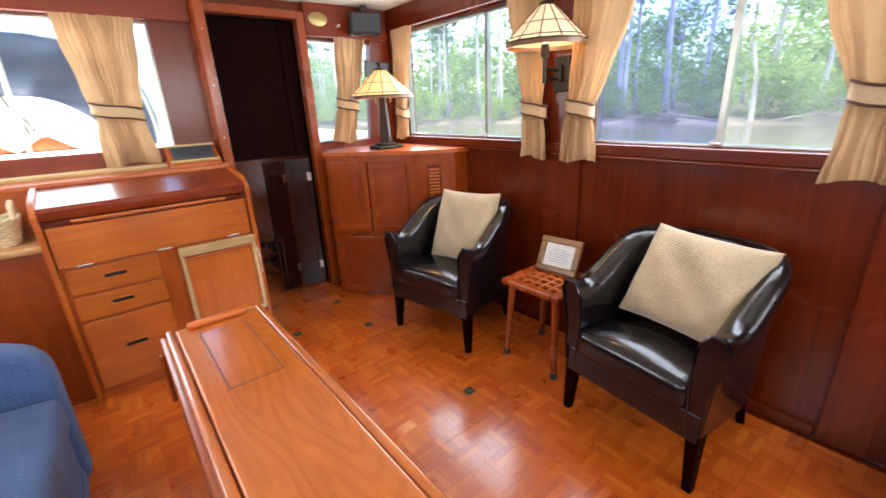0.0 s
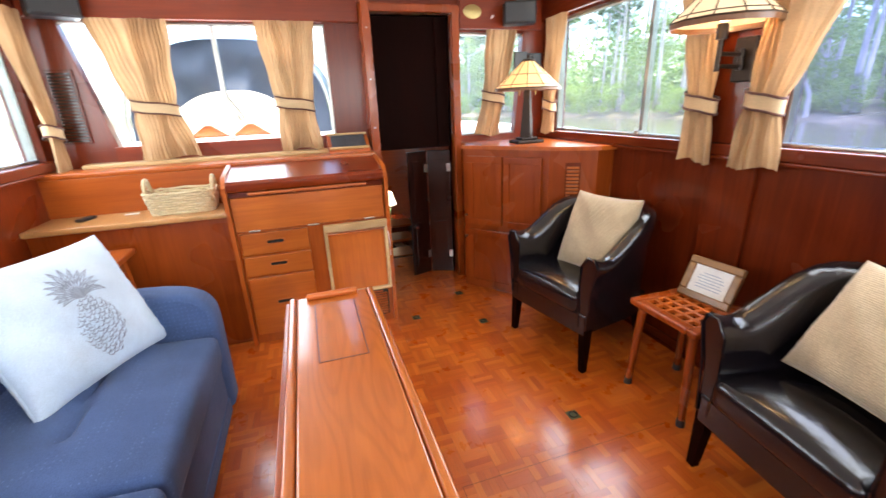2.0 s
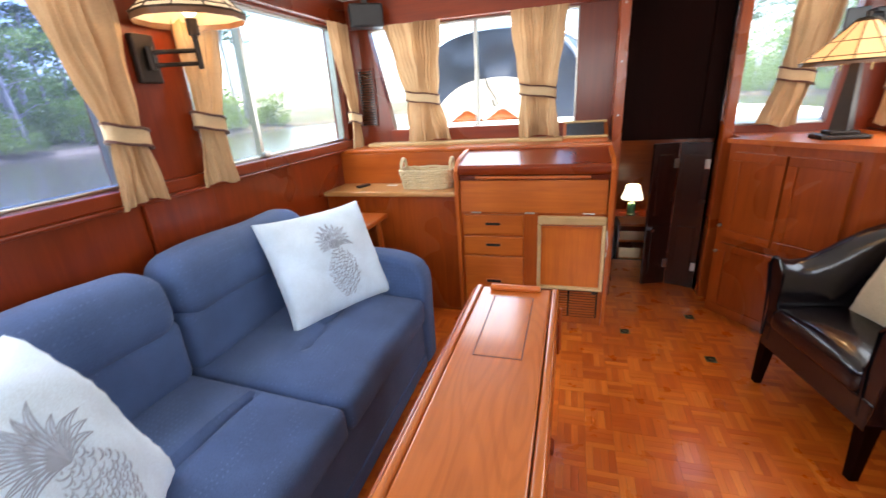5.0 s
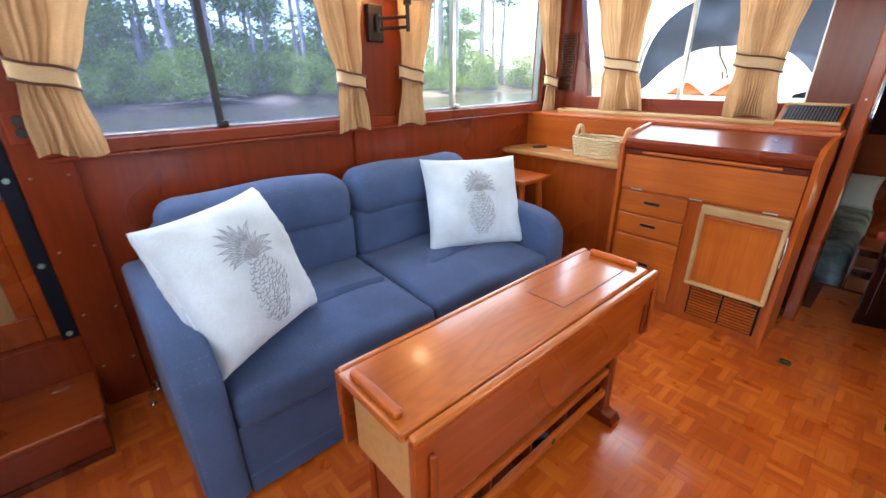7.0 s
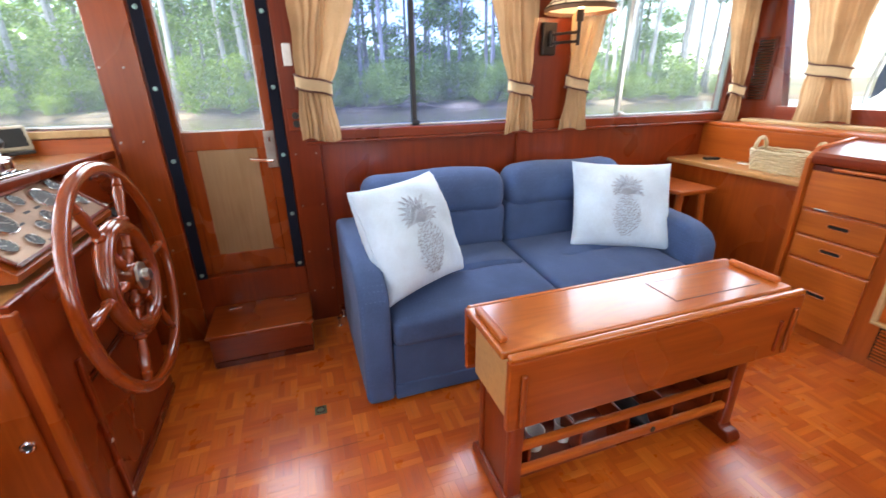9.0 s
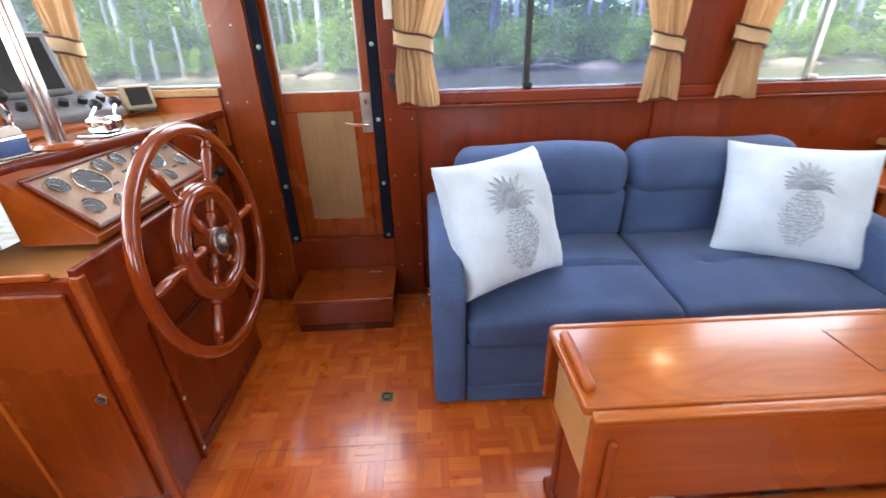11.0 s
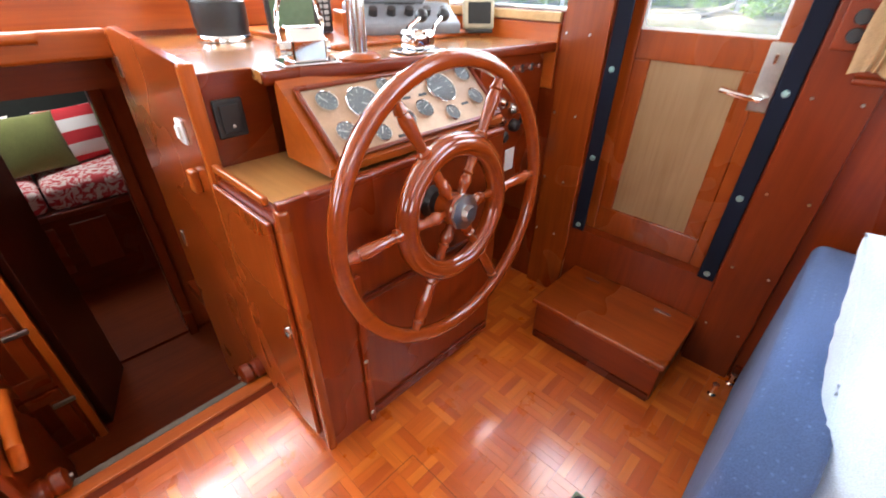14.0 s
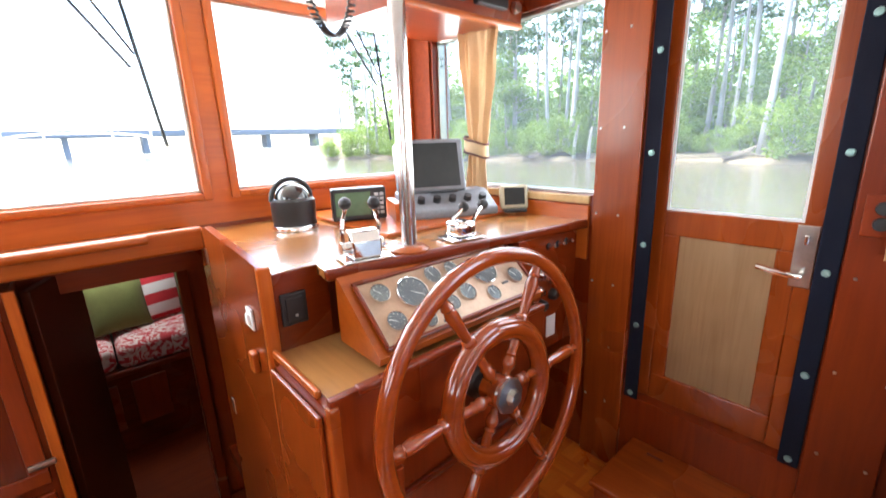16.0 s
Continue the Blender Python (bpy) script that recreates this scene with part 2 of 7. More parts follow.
GREEN = plain("green_ceramic", (0.05, 0.16, 0.09), 0.2)


# ---- building helpers ----
def finish(bm, name, material, smooth=0.0):
    me = bpy.data.meshes.new(name)
    bmesh.ops.recalc_face_normals(bm, faces=bm.faces)
    if smooth:
        for f in bm.faces:
            f.smooth = True
        for e in bm.edges:
            e.smooth = len(e.link_faces) == 2 and e.calc_face_angle(0.0) < radians(smooth)
            if e.smooth and smooth <= 40 and e.calc_face_angle(0.0) > 0.1:
                areas = sorted(f.calc_area() for f in e.link_faces)
                e.smooth = areas[1] < 7 * areas[0]
    bm.to_mesh(me)
    bm.free()
    me.materials.append(material)
    return me


def part(name, bm, material, parent, label="", smooth=40.0):
    ob = new(name, finish(bm, name, material, smooth))
    if parent:
        ob.parent = parent
    return tagged(ob, label)


def thing(name, label, category, at=(0, 0, 0), group="", rz=0.0):
    ob = new(name)
    ob.matrix_basis = pose(*at, 0, 0, rz)
    return tagged(ob, label, category, group)


def setting(name, bm, material, label="", smooth=40.0):
    ob = new(name, finish(bm, name, material, smooth))
    return tagged(ob, label, kind="structure")


def box(bm, x0, x1, y0, y1, z0, z1, bev=0.0, seg=2, m=None):
    r = bmesh.ops.create_cube(bm, size=1.0)
    vs = r["verts"]
    for v in vs:
        v.co = Vector(((x0 + x1) / 2 + v.co.x * (x1 - x0), (y0 + y1) / 2 + v.co.y * (y1 - y0), (z0 + z1) / 2 + v.co.z * (z1 - z0)))
    if bev:
        es = list({e for v in vs for e in v.link_edges})
        out = bmesh.ops.bevel(bm, geom=es, offset=bev, segments=seg, affect="EDGES", profile=0.5, clamp_overlap=True)
        vs = list({v for f in out["faces"] for v in f.verts} | {v for v in vs if v.is_valid})
    if m is not None:
        bmesh.ops.transform(bm, matrix=m, verts=[v for v in vs if v.is_valid])
    return bm


def B(*a, **k):
    return box(bmesh.new(), *a, **k)


def rod(bm, p, q, r0, r1=None, n=12, caps=True):
    p, q = Vector(p), Vector(q)
    d = q - p
    m = Matrix.Translation((p + q) / 2) @ d.to_track_quat("Z", "Y").to_matrix().to_4x4()
    bmesh.ops.create_cone(bm, cap_ends=caps, segments=n, radius1=r0, radius2=r0 if r1 is None else r1, depth=d.length, matrix=m)
    return bm


def lathe(bm, profile, m=None, n=24, ring=False):
    """Turns a profile of (radius, height) round z; ring: the profile closes on itself."""
    rings = []
    for r, z in profile:
        rings.append([bm.verts.new((r * math.cos(2 * math.pi * i / n), r * math.sin(2 * math.pi * i / n), z)) for i in range(n)])
    for a, b in zip(rings, rings[1:] + (rings[:1] if ring else [])):
        for i in range(n):
            bm.faces.new((a[i], a[(i + 1) % n], b[(i + 1) % n], b[i]))
    for end, (r, z) in ((rings[0], profile[0]), (rings[-1], profile[-1])):
        if r > 1e-4 and not ring:
            bm.faces.new(end)
    if m is not None:
        bmesh.ops.transform(bm, matrix=m, verts=[v for g in rings for v in g])
    return bm


def prism(bm, outline, z0, z1, m=None):
    lo = [bm.verts.new((x, y, z0)) for x, y in outline]
    hi = [bm.verts.new((x, y, z1)) for x, y in outline]
    k = len(outline)
    bm.faces.new(lo[::-1]), bm.faces.new(hi)
    for i in range(k):
        bm.faces.new((lo[i], lo[(i + 1) % k], hi[(i + 1) % k], hi[i]))
    if m is not None:
        bmesh.ops.transform(bm, matrix=m, verts=lo + hi)
    return bm


def sweep(bm, pts, r, n=8, closed=False, flat=1.0):
    """A round bar along points."""
    pts = [Vector(p) for p in pts]
    rings, k = [], len(pts)
    up = Vector((0, 0, 1))
    for i, p in enumerate(pts):
        a, b = (pts[(i - 1) % k], pts[(i + 1) % k]) if closed else (pts[max(i - 1, 0)], pts[min(i + 1, k - 1)])
        d = (b - a).normalized()
        side = d.cross(up)
        if side.length < 1e-3:
            side = d.cross(Vector((1, 0, 0)))
        side.normalize()
        top = side.cross(d)
        rr = r[i] if isinstance(r, (list, tuple)) else r
        rings.append([bm.verts.new(p + side * rr * math.cos(2 * math.pi * j / n) + top * rr * flat * math.sin(2 * math.pi * j / n)) for j in range(n)])
    for i in range(k if closed else k - 1):
        a, b = rings[i], rings[(i + 1) % k]
        for j in range(n):
            bm.faces.new((a[j], a[(j + 1) % n], b[(j + 1) % n], b[j]))
    if not closed:
        bm.faces.new(rings[0]), bm.faces.new(rings[-1][::-1])
    return bm


def swell(u, v, ph, crease, puff=1.0):
    """Half the thickness of a stuffed cushion at u, v in -1 to 1, with puckers that run in from the seams."""
    t = (max(0.0, 1 - u * u) * max(0.0, 1 - v * v)) ** 0.37 * puff
    t *= 1 + 0.10 * math.sin(3.1 * u + ph[0]) * math.sin(2.7 * v + ph[1]) + crease * math.sin(7 * (u + v) + ph[2])
    near_u, near_v = abs(u) ** 5, abs(v) ** 5
    return t * (1 - crease * 2.2 * (near_u * math.sin(17 * v + ph[3]) ** 2 + near_v * math.sin(15 * u + ph[4]) ** 2))


def outline_pull(u, v, pinch):
    """Where u, v lands once the seams are drawn in between the corners."""
    return (u * (1 - pinch * 0.5 * (1 - abs(v) ** 2.6) * abs(u) ** 2.5), v * (1 - pinch * 0.5 * (1 - abs(u) ** 2.6) * abs(v) ** 2.5))


def cushion(w, h, d, seg=14, pinch=0.16, puff=1.0, seed=1, crease=0.0):
    """A stuffed cushion standing in the xz plane, base at z 0, with drawn-in edges and pointed corners."""
    bm = bmesh.new()
    rnd = random.Random(seed)
    ph = [rnd.uniform(0, 6) for _ in range(6)]
    grid = {}
    for s in (-1, 1):
        for i in range(seg + 1):
            for j in range(seg + 1):
                u, v = math.sin(math.pi / 2 * (i / seg * 2 - 1)), math.sin(math.pi / 2 * (j / seg * 2 - 1))
                edge = i in (0, seg) or j in (0, seg)
                if edge and s == 1:
                    grid[s, i, j] = grid[-1, i, j]
                    continue
                x, z = outline_pull(u, v, pinch)
                grid[s, i, j] = bm.verts.new((x * w / 2, s * swell(u, v, ph, crease, puff) * d / 2, z * h / 2 + h / 2))
    for s in (-1, 1):
        for i in range(seg):
            for j in range(seg):
                bm.faces.new((grid[s, i, j], grid[s, i + 1, j], grid[s, i + 1, j + 1], grid[s, i, j + 1]))
    return bm


def pad(bm, x0, x1, y0, y1, z0, z1, r=0.05, crown=0.0, n=8):
    """An upholstered block: rounded edges, with a crowned top."""
    vs0 = set(bm.verts)
    box(bm, x0, x1, y0, y1, z0, z1, r, 4)
    es = [e for e in bm.edges if e.verts[0] not in vs0]
    bmesh.ops.subdivide_edges(bm, edges=[e for e in es if e.is_valid and e.calc_length() > 2.2 * r], cuts=n, use_grid_fill=True)
    if crown:
        for v in bm.verts:
            if v not in vs0 and v.co.z > (z0 + z1) / 2:
                u, w = (v.co.x - x0) / (x1 - x0) * 2 - 1, (v.co.y - y0) / (y1 - y0) * 2 - 1
                v.co.z += crown * max(0, 1 - u * u) * max(0, 1 - w ** 4)
    return bm


def screws(parent, places, axis=(1, 0, 0), r=0.005, material=None):
    for p in places:
        bm = bmesh.new()
        q = Vector(p) + Vector(axis) * 0.003
        rod(bm, p, q, r, r * 0.7, 8)
        part("screw", bm, material or STEEL, parent)


# ---- the cabin's shell ----
def wall_with_holes(bm, axis, face, back, a0, a1, z0, z1, holes):
    """One slab with rectangular holes (a0, a1, z0, z1) right through its thickness."""
    lo, hi = min(face, back), max(face, back)
    cut_a = sorted({a0, a1} | {k for h in holes for k in h[:2]})
    cut_z = sorted({z0, z1} | {k for h in holes for k in h[2:] if z0 < k < z1})
    na, nz = len(cut_a) - 1, len(cut_z) - 1

    def solid(i, j):
        if not (0 <= i < na and 0 <= j < nz):
            return False
        ca, cz = (cut_a[i] + cut_a[i + 1]) / 2, (cut_z[j] + cut_z[j + 1]) / 2
        return not any(h[0] < ca < h[1] and h[2] < cz < h[3] for h in holes)
    made = {}

    def v(i, j, d):
        if (i, j, d) not in made:
            p = (d, cut_a[i], cut_z[j]) if axis == "y" else (cut_a[i], d, cut_z[j])
            made[i, j, d] = bm.verts.new(p)
        return made[i, j, d]
    for i in range(na):
        for j in range(nz):
            if not solid(i, j):
                continue
            for d in (lo, hi):
                bm.faces.new((v(i, j, d), v(i + 1, j, d), v(i + 1, j + 1, d), v(i, j + 1, d)))
            for (di, dj), (p, q) in (((-1, 0), ((i, j), (i, j + 1))), ((1, 0), ((i + 1, j), (i + 1, j + 1))), ((0, -1), ((i, j), (i + 1, j))), ((0, 1), ((i, j + 1), (i + 1, j + 1)))):
                if not solid(i + di, j + dj):
                    bm.faces.new((v(*p, lo), v(*q, lo), v(*q, hi), v(*p, hi)))
    return bm


SILL, HEAD = 1.115, 1.86
FW = (-1.80, -0.835, 1.165, 1.90)
SD = (-0.64, -0.115, 0.36, 1.93)
S1 = (0.08, 1.23, SILL, HEAD)
S2 = (1.60, 2.93, SILL, HEAD)
P1 = (0.20, 1.24, SILL, HEAD)
P2 = (1.68, 2.88, SILL, HEAD)
wall_s = setting("wall_starboard", wall_with_holes(bmesh.new(), "y", XS, XS - 0.1, YF - 0.08, YA + 0.08, 0, ZC, [FW, SD, S1, S2]), RED_Z, "varnished red-brown teak cabin side wall")
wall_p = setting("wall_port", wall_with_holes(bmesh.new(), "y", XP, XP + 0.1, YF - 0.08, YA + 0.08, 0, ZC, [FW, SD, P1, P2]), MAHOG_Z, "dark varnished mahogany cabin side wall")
A1 = (-1.18, 0.265, 1.15, HEAD - 0.02)
AD = (0.537, 1.10, 0.0, 1.905)
A2 = (1.17, 1.70, 1.10, 1.80)
wall_a = setting("wall_aft", wall_with_holes(bmesh.new(), "x", YA, YA + 0.08, XS, XP, 0, ZC, [A1, AD, A2]), RED_Z, "varnished teak bulkhead with a doorway")
W1, W2, W3 = (-1.295, -0.335, 1.215, 1.98), (-0.19, 0.72, 1.215, 1.98), (0.865, 1.78, 1.215, 1.98)
wall_f = setting("wall_forward", wall_with_holes(bmesh.new(), "x", YF, YF - 0.08, XS, XP, 1.08, ZC, [W1, W2, W3]), TEAK_X, "varnished teak windshield frame")

ceiling = setting("ceiling", B(XS - 0.1, XP + 0.1, YF - 0.08, YA + 0.08, ZC, ZC + 0.06), CEILING, "off-white padded headliner")
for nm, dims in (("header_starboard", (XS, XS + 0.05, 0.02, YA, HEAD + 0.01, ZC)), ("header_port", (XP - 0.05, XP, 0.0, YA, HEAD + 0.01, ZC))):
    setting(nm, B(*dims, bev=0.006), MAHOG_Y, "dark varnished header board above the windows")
setting("header_aft", B(XS + 0.05, 0.478, YA - 0.05, YA, 1.845, ZC, bev=0.006), RED_X, "varnished header board above the aft window")
setting("header_aft_port", B(1.165, XP - 0.05, YA - 0.05, YA, 1.815, ZC, bev=0.006), RED_X, "varnished header board beside the doorway")

# slanted jambs of the aft windows
bm = prism(bmesh.new(), [(-1.18, 1.15), (-1.01, 1.15), (-1.15, 1.845), (-1.18, 1.845)], 0, 0.07, Matrix.Translation((0, YA + 0.072, 0)) @ pose(0, 0, 0, 90))
setting("trim_aft_slant", bm, RED_Z, "slanted teak window jamb")
bm = prism(bmesh.new(), [(1.62, 1.10), (1.70, 1.10), (1.70, 1.80), (1.68, 1.80)], 0, 0.07, Matrix.Translation((0, YA + 0.072, 0)) @ pose(0, 0, 0, 90))
setting("trim_aft_slant_port", bm, RED_Z, "slanted teak window jamb")

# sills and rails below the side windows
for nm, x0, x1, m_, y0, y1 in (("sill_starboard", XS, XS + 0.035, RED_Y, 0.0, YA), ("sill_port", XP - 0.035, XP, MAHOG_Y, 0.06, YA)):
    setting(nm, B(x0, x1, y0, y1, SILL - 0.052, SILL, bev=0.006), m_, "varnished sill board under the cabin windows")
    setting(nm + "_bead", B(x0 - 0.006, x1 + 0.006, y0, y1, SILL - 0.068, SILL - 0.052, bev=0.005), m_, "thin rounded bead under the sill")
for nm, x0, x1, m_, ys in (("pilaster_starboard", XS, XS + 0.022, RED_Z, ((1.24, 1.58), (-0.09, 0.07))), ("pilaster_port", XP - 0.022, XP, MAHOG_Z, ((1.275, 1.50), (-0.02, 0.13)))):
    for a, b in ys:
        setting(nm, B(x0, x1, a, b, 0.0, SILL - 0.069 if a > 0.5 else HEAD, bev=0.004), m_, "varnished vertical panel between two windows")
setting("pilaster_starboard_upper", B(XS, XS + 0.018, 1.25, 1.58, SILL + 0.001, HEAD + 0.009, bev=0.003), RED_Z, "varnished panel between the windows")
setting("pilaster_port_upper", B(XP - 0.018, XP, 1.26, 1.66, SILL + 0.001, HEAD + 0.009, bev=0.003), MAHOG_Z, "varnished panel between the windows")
setting("baseboard_starboard", B(XS, XS + 0.02, 0.08, 2.5, 0, 0.07, bev=0.004), MAHOG_Y, "dark baseboard")
setting("baseboard_port", B(XP - 0.02, XP, 0.14, 2.16, 0, 0.05, bev=0.004), MAHOG_Y, "dark baseboard")


def window_unit(name, axis, at, a0, a1, z0, z1, mull=None, tints=(GLASS, GLASS), latch=True, dark=False, inward=1):
    """Sliding panes in a metal track with a meeting rail and a latch."""
    w = tagged(new(name), "sliding cabin window with clear panes in a thin metal frame", "window", kind="structure")

    def bx(nm, p, q, r, s, t, material, label="", off=0.0, bev=0.002):
        lo, hi = at + off - t / 2, at + off + t / 2
        return part(nm, B(lo, hi, p, q, r, s, bev=bev) if axis == "y" else B(p, q, lo, hi, r, s, bev=bev), material, w, label)
    e = 0.012
    bx("frame_bottom", a0, a1, z0, z0 + e, 0.045, STEEL)
    bx("frame_top", a0, a1, z1 - e, z1, 0.045, STEEL)
    bx("frame_side", a0, a0 + e, z0 + e, z1 - e, 0.045, STEEL)
    bx("frame_side", a1 - e, a1, z0 + e, z1 - e, 0.045, STEEL)
    spans = [(a0 + e, a1 - e)] if mull is None else [(a0 + e, mull), (mull, a1 - e)]
    for k, (p, q) in enumerate(spans):
        g = bx("pane", p, q, z0 + e, z1 - e, 0.005, tints[k], off=0.012 * (k - 0.5) * 2, bev=0)
        g.visible_shadow = False
    if mull is not None:
        bx("meeting_rail", mull - 0.012, mull + 0.012, z0 + e, z1 - e, 0.035, NEARBLACK if dark else STEEL, "slim upright rail where the panes meet")
        if latch:
            bx("latch", mull - 0.022, mull + 0.022, z0 + 0.002, z0 + 0.03, 0.03, NEARBLACK if dark else STEEL, "small latch", 0.032 * inward, 0.006)
    return w


window_unit("window_1", "y", XS - 0.055, *S1, mull=0.61, tints=(BLUEGLASS, BLUEGLASS), dark=True)
window_unit("window_2", "y", XS - 0.055, *S2, mull=2.03)
window_unit("window_3", "y", XS - 0.055, *FW)
window_unit("window_4", "y", XP + 0.055, *P1, mull=0.665, tints=(GLASS, BLUEGLASS), inward=-1)
window_unit("window_5", "y", XP + 0.055, *P2, mull=2.02, inward=-1)
window_unit("window_6", "x", YA + 0.05, *A1, mull=-0.39, tints=(CLEAR, CLEAR), inward=-1)
window_unit("window_7", "x", YA + 0.05, *A2, mull=None)
window_unit("window_8", "y", XP + 0.055, *FW)
for k, w_ in enumerate((W1, W2, W3)):
    window_unit("windshield_%d" % (k + 1), "x", YF - 0.045, *w_, tints=(CLEAR, CLEAR))
    wf = "windshield_trim_%d" % (k + 1)
    bm = bmesh.new()
    for d in ((w_[0] - 0.035, w_[0], w_[2] - 0.03, w_[3]), (w_[1], w_[1] + 0.035, w_[2] - 0.03, w_[3])):
        box(bm, d[0], d[1], YF, YF + 0.018, d[2], d[3], 0.005)
    box(bm, w_[0], w_[1], YF, YF + 0.018, w_[2] - 0.03, w_[2], 0.005)
    setting(wf, bm, TEAK_Z, "rounded teak moulding round the windshield")
setting("wall_forward_low", B(XS, XP, YF - 0.08, YF, 0.9, 1.08), RED_X, "dark varnished board under the windshield")
bm = B(XS, XS + 0.02, -0.83, -0.66, 0.0, ZC, bev=0.004)
post = setting("trim_door_post", bm, AMBER_Z, "varnished door post with screw heads")
screws(post, [(XS + 0.02, y, z) for y in (-0.815, -0.725) for z in (0.3, 0.55, 0.82, 1.1, 1.42, 1.75)])
bm = B(XS, XS + 0.016, FW[0], -0.85, 1.13, 1.163, bev=0.004)
setting("sill_starboard_front", bm, PALE_X, "worn pale sill of the forward side window")
setting("panel_starboard_front", B(XS, XS + 0.012, -1.82, -0.85, 0.9, 1.125, bev=0.004), TEAK_Y, "teak board below the forward side window")

# floor slab with the companionway's opening, and the cabins beyond
CW = (-0.11, 0.55, -1.14)
bm = bmesh.new()
box(bm, XS, XP, CW[2], YA + 0.6, -0.06, -0.004)
box(bm, XS, CW[0], YF, CW[2], -0.06, -0.004)
box(bm, CW[1] + 0.02, XP, YF, CW[2], -0.06, -0.004)
floor = setting("floor", bm, MAHOG_X, "varnished teak parquet cabin sole")
# Dull dark red: the panel's backlit shade is put into its colour.
setting("corner_panel_starboard", B(XS + 0.0005, XS + 0.012, YF, -1.815, 1.1, ZC), SOLE, "teak corner panel beside the windshield")


# ---- desk side of the saloon ----
def drawer(parent, x0, x1, z0, z1, y, handle=True, hole=0.036):
    d = part("drawer", B(x0, x1, y - 0.016, y + 0.004, z0, z1, bev=0.005), DESK_X, parent)
    if handle:
        cx, cz = (x0 + x1) / 2, z1 - (z1 - z0) * 0.45
        r_ = 0.0115
        arc = [(cx + sx * hole + r_ * math.cos(a), cz + r_ * math.sin(a)) for sx, q in ((1, (-90, 90)), (-1, (90, 270))) for a in [radians(q[0] + (q[1] - q[0]) * k / 6) for k in range(7)]]
        bm = prism(bmesh.new(), arc, 0.0, 0.0015, Matrix.Translation((0, y - 0.016, 0)) @ pose(0, 0, 0, 90))
        # A flat near-black plate takes the place of the slot's shaded recess.
        part("finger_slot", bm, VOID, d, "dark oval plate for the shade in a finger slot")
        bm = bmesh.new()
        sweep(bm, [(px, y - 0.0165, pz) for px, pz in arc], 0.0035, 6, True)
        part("slot_rim", bm, DESK_X, d)
    return d


def make_desk():
    t = thing("writing_desk", "varnished teak slant-top desk with drawers and a built-in fridge", "desk")
    x0, x1, y0, y1 = -0.385, 0.455, 2.475, 2.77
    part("body", B(x0, x1, y0, y1, 0.0, 0.70, bev=0.003), TEAK_Z, t)
    # side cheeks with the slope of the front
    for x in (x0 - 0.022, x1):
        bm = prism(bmesh.new(), [(y0 - 0.02, 0.0), (y1, 0.0), (y1, 1.045), (y0 + 0.02, 1.01), (y0 - 0.045, 0.955), (y0 - 0.035, 0.72)], 0, 0.022, Matrix.Translation((x, 0, 0)) @ Matrix(((0, 0, 1, 0), (1, 0, 0, 0), (0, 1, 0, 0), (0, 0, 0, 1))))
        part("side_panel", bm, TEAK_Z, t)
    part("flap", B(x0 + 0.006, x1 - 0.006, y0 - 0.018, y0 + 0.01, 0.705, 0.895, bev=0.004), DESK_X, t, "plain fold-down writing flap")
    part("rail", B(x0, x1, y0 - 0.012, y0 + 0.03, 0.895, 0.925, bev=0.003), MAHOG_X, t)
    part("grip_rail", B(x0 + 0.1, x1 - 0.1, y0 - 0.03, y0 - 0.008, 0.905, 0.922, bev=0.006), TEAK_X, t)
    bm = prism(bmesh.new(), [(y0 - 0.028, 0.93), (y0 - 0.036, 0.945), (y0 - 0.036, 0.97), (y0 - 0.02, 0.985), (y1, 1.035), (y1, 1.01), (y0, 0.93)], x0, x1, Matrix(((0, 0, 1, 0), (1, 0, 0, 0), (0, 1, 0, 0), (0, 0, 0, 1))))
    part("sloping_top", bm, RED_X, t, "glossy sloping lid", 30)
    for x in (x0 + 0.10, 0.03, x1 - 0.10):
        part("hinge", B(x - 0.03, x + 0.03, y0 - 0.024, y0 - 0.014, 0.700, 0.709, bev=0.002), STEEL, t)
    drawer(t, x0 + 0.015, -0.005, 0.565, 0.69, y0)
    drawer(t, x0 + 0.015, -0.005, 0.435, 0.553, y0)
    drawer(t, x0 + 0.015, -0.005, 0.06, 0.423, y0)
    f = part("fridge_door", B(0.088, 0.44, y0 - 0.05, y0 - 0.003, 0.27, 0.69, bev=0.003), DESK_Z, t, "fridge door with a pale wood surround")
    for d in ((0.08, 0.448, 0.655, 0.70), (0.08, 0.448, 0.255, 0.272)):
        part("surround_rail", B(d[0], d[1], y0 - 0.075, y0 - 0.045, d[2], d[3], bev=0.005), PALE_X, f)
    for d in ((0.08, 0.1), (0.428, 0.448)):
        part("surround_stile", B(d[0], d[1], y0 - 0.075, y0 - 0.045, 0.272, 0.655, bev=0.004), PALE_X, f)
    part("shadow_rail", B(0.1, 0.428, y0 - 0.066, y0 - 0.047, 0.632, 0.645, bev=0.002), TEAK_X, f)
    # The near-black backing paints in the shade between the slats.
    g = part("vent_grille", B(0.10, 0.43, y0 - 0.012, y0 - 0.004, 0.05, 0.235, bev=0.002), VOID, t, "slatted vent under the fridge")
    for k in range(10):
        for a, b in ((0.11, 0.26), (0.27, 0.42)):
            part("slat", B(a, b, y0 - 0.022, y0 - 0.012, 0.06 + k * 0.0172, 0.069 + k * 0.0172), TEAK_X, g)
    part("thermostat", B(0.395, 0.42, y0 - 0.03, y0 - 0.01, 0.215, 0.24, bev=0.003), NEARBLACK, t)
    bm = sweep(bmesh.new(), [(0.452, y0 - 0.06, 0.62), (0.458, y0 - 0.07, 0.55), (0.455, y0 - 0.065, 0.47)], 0.003, 6)
    part("cord", bm, WHITE, t, "short white cord")
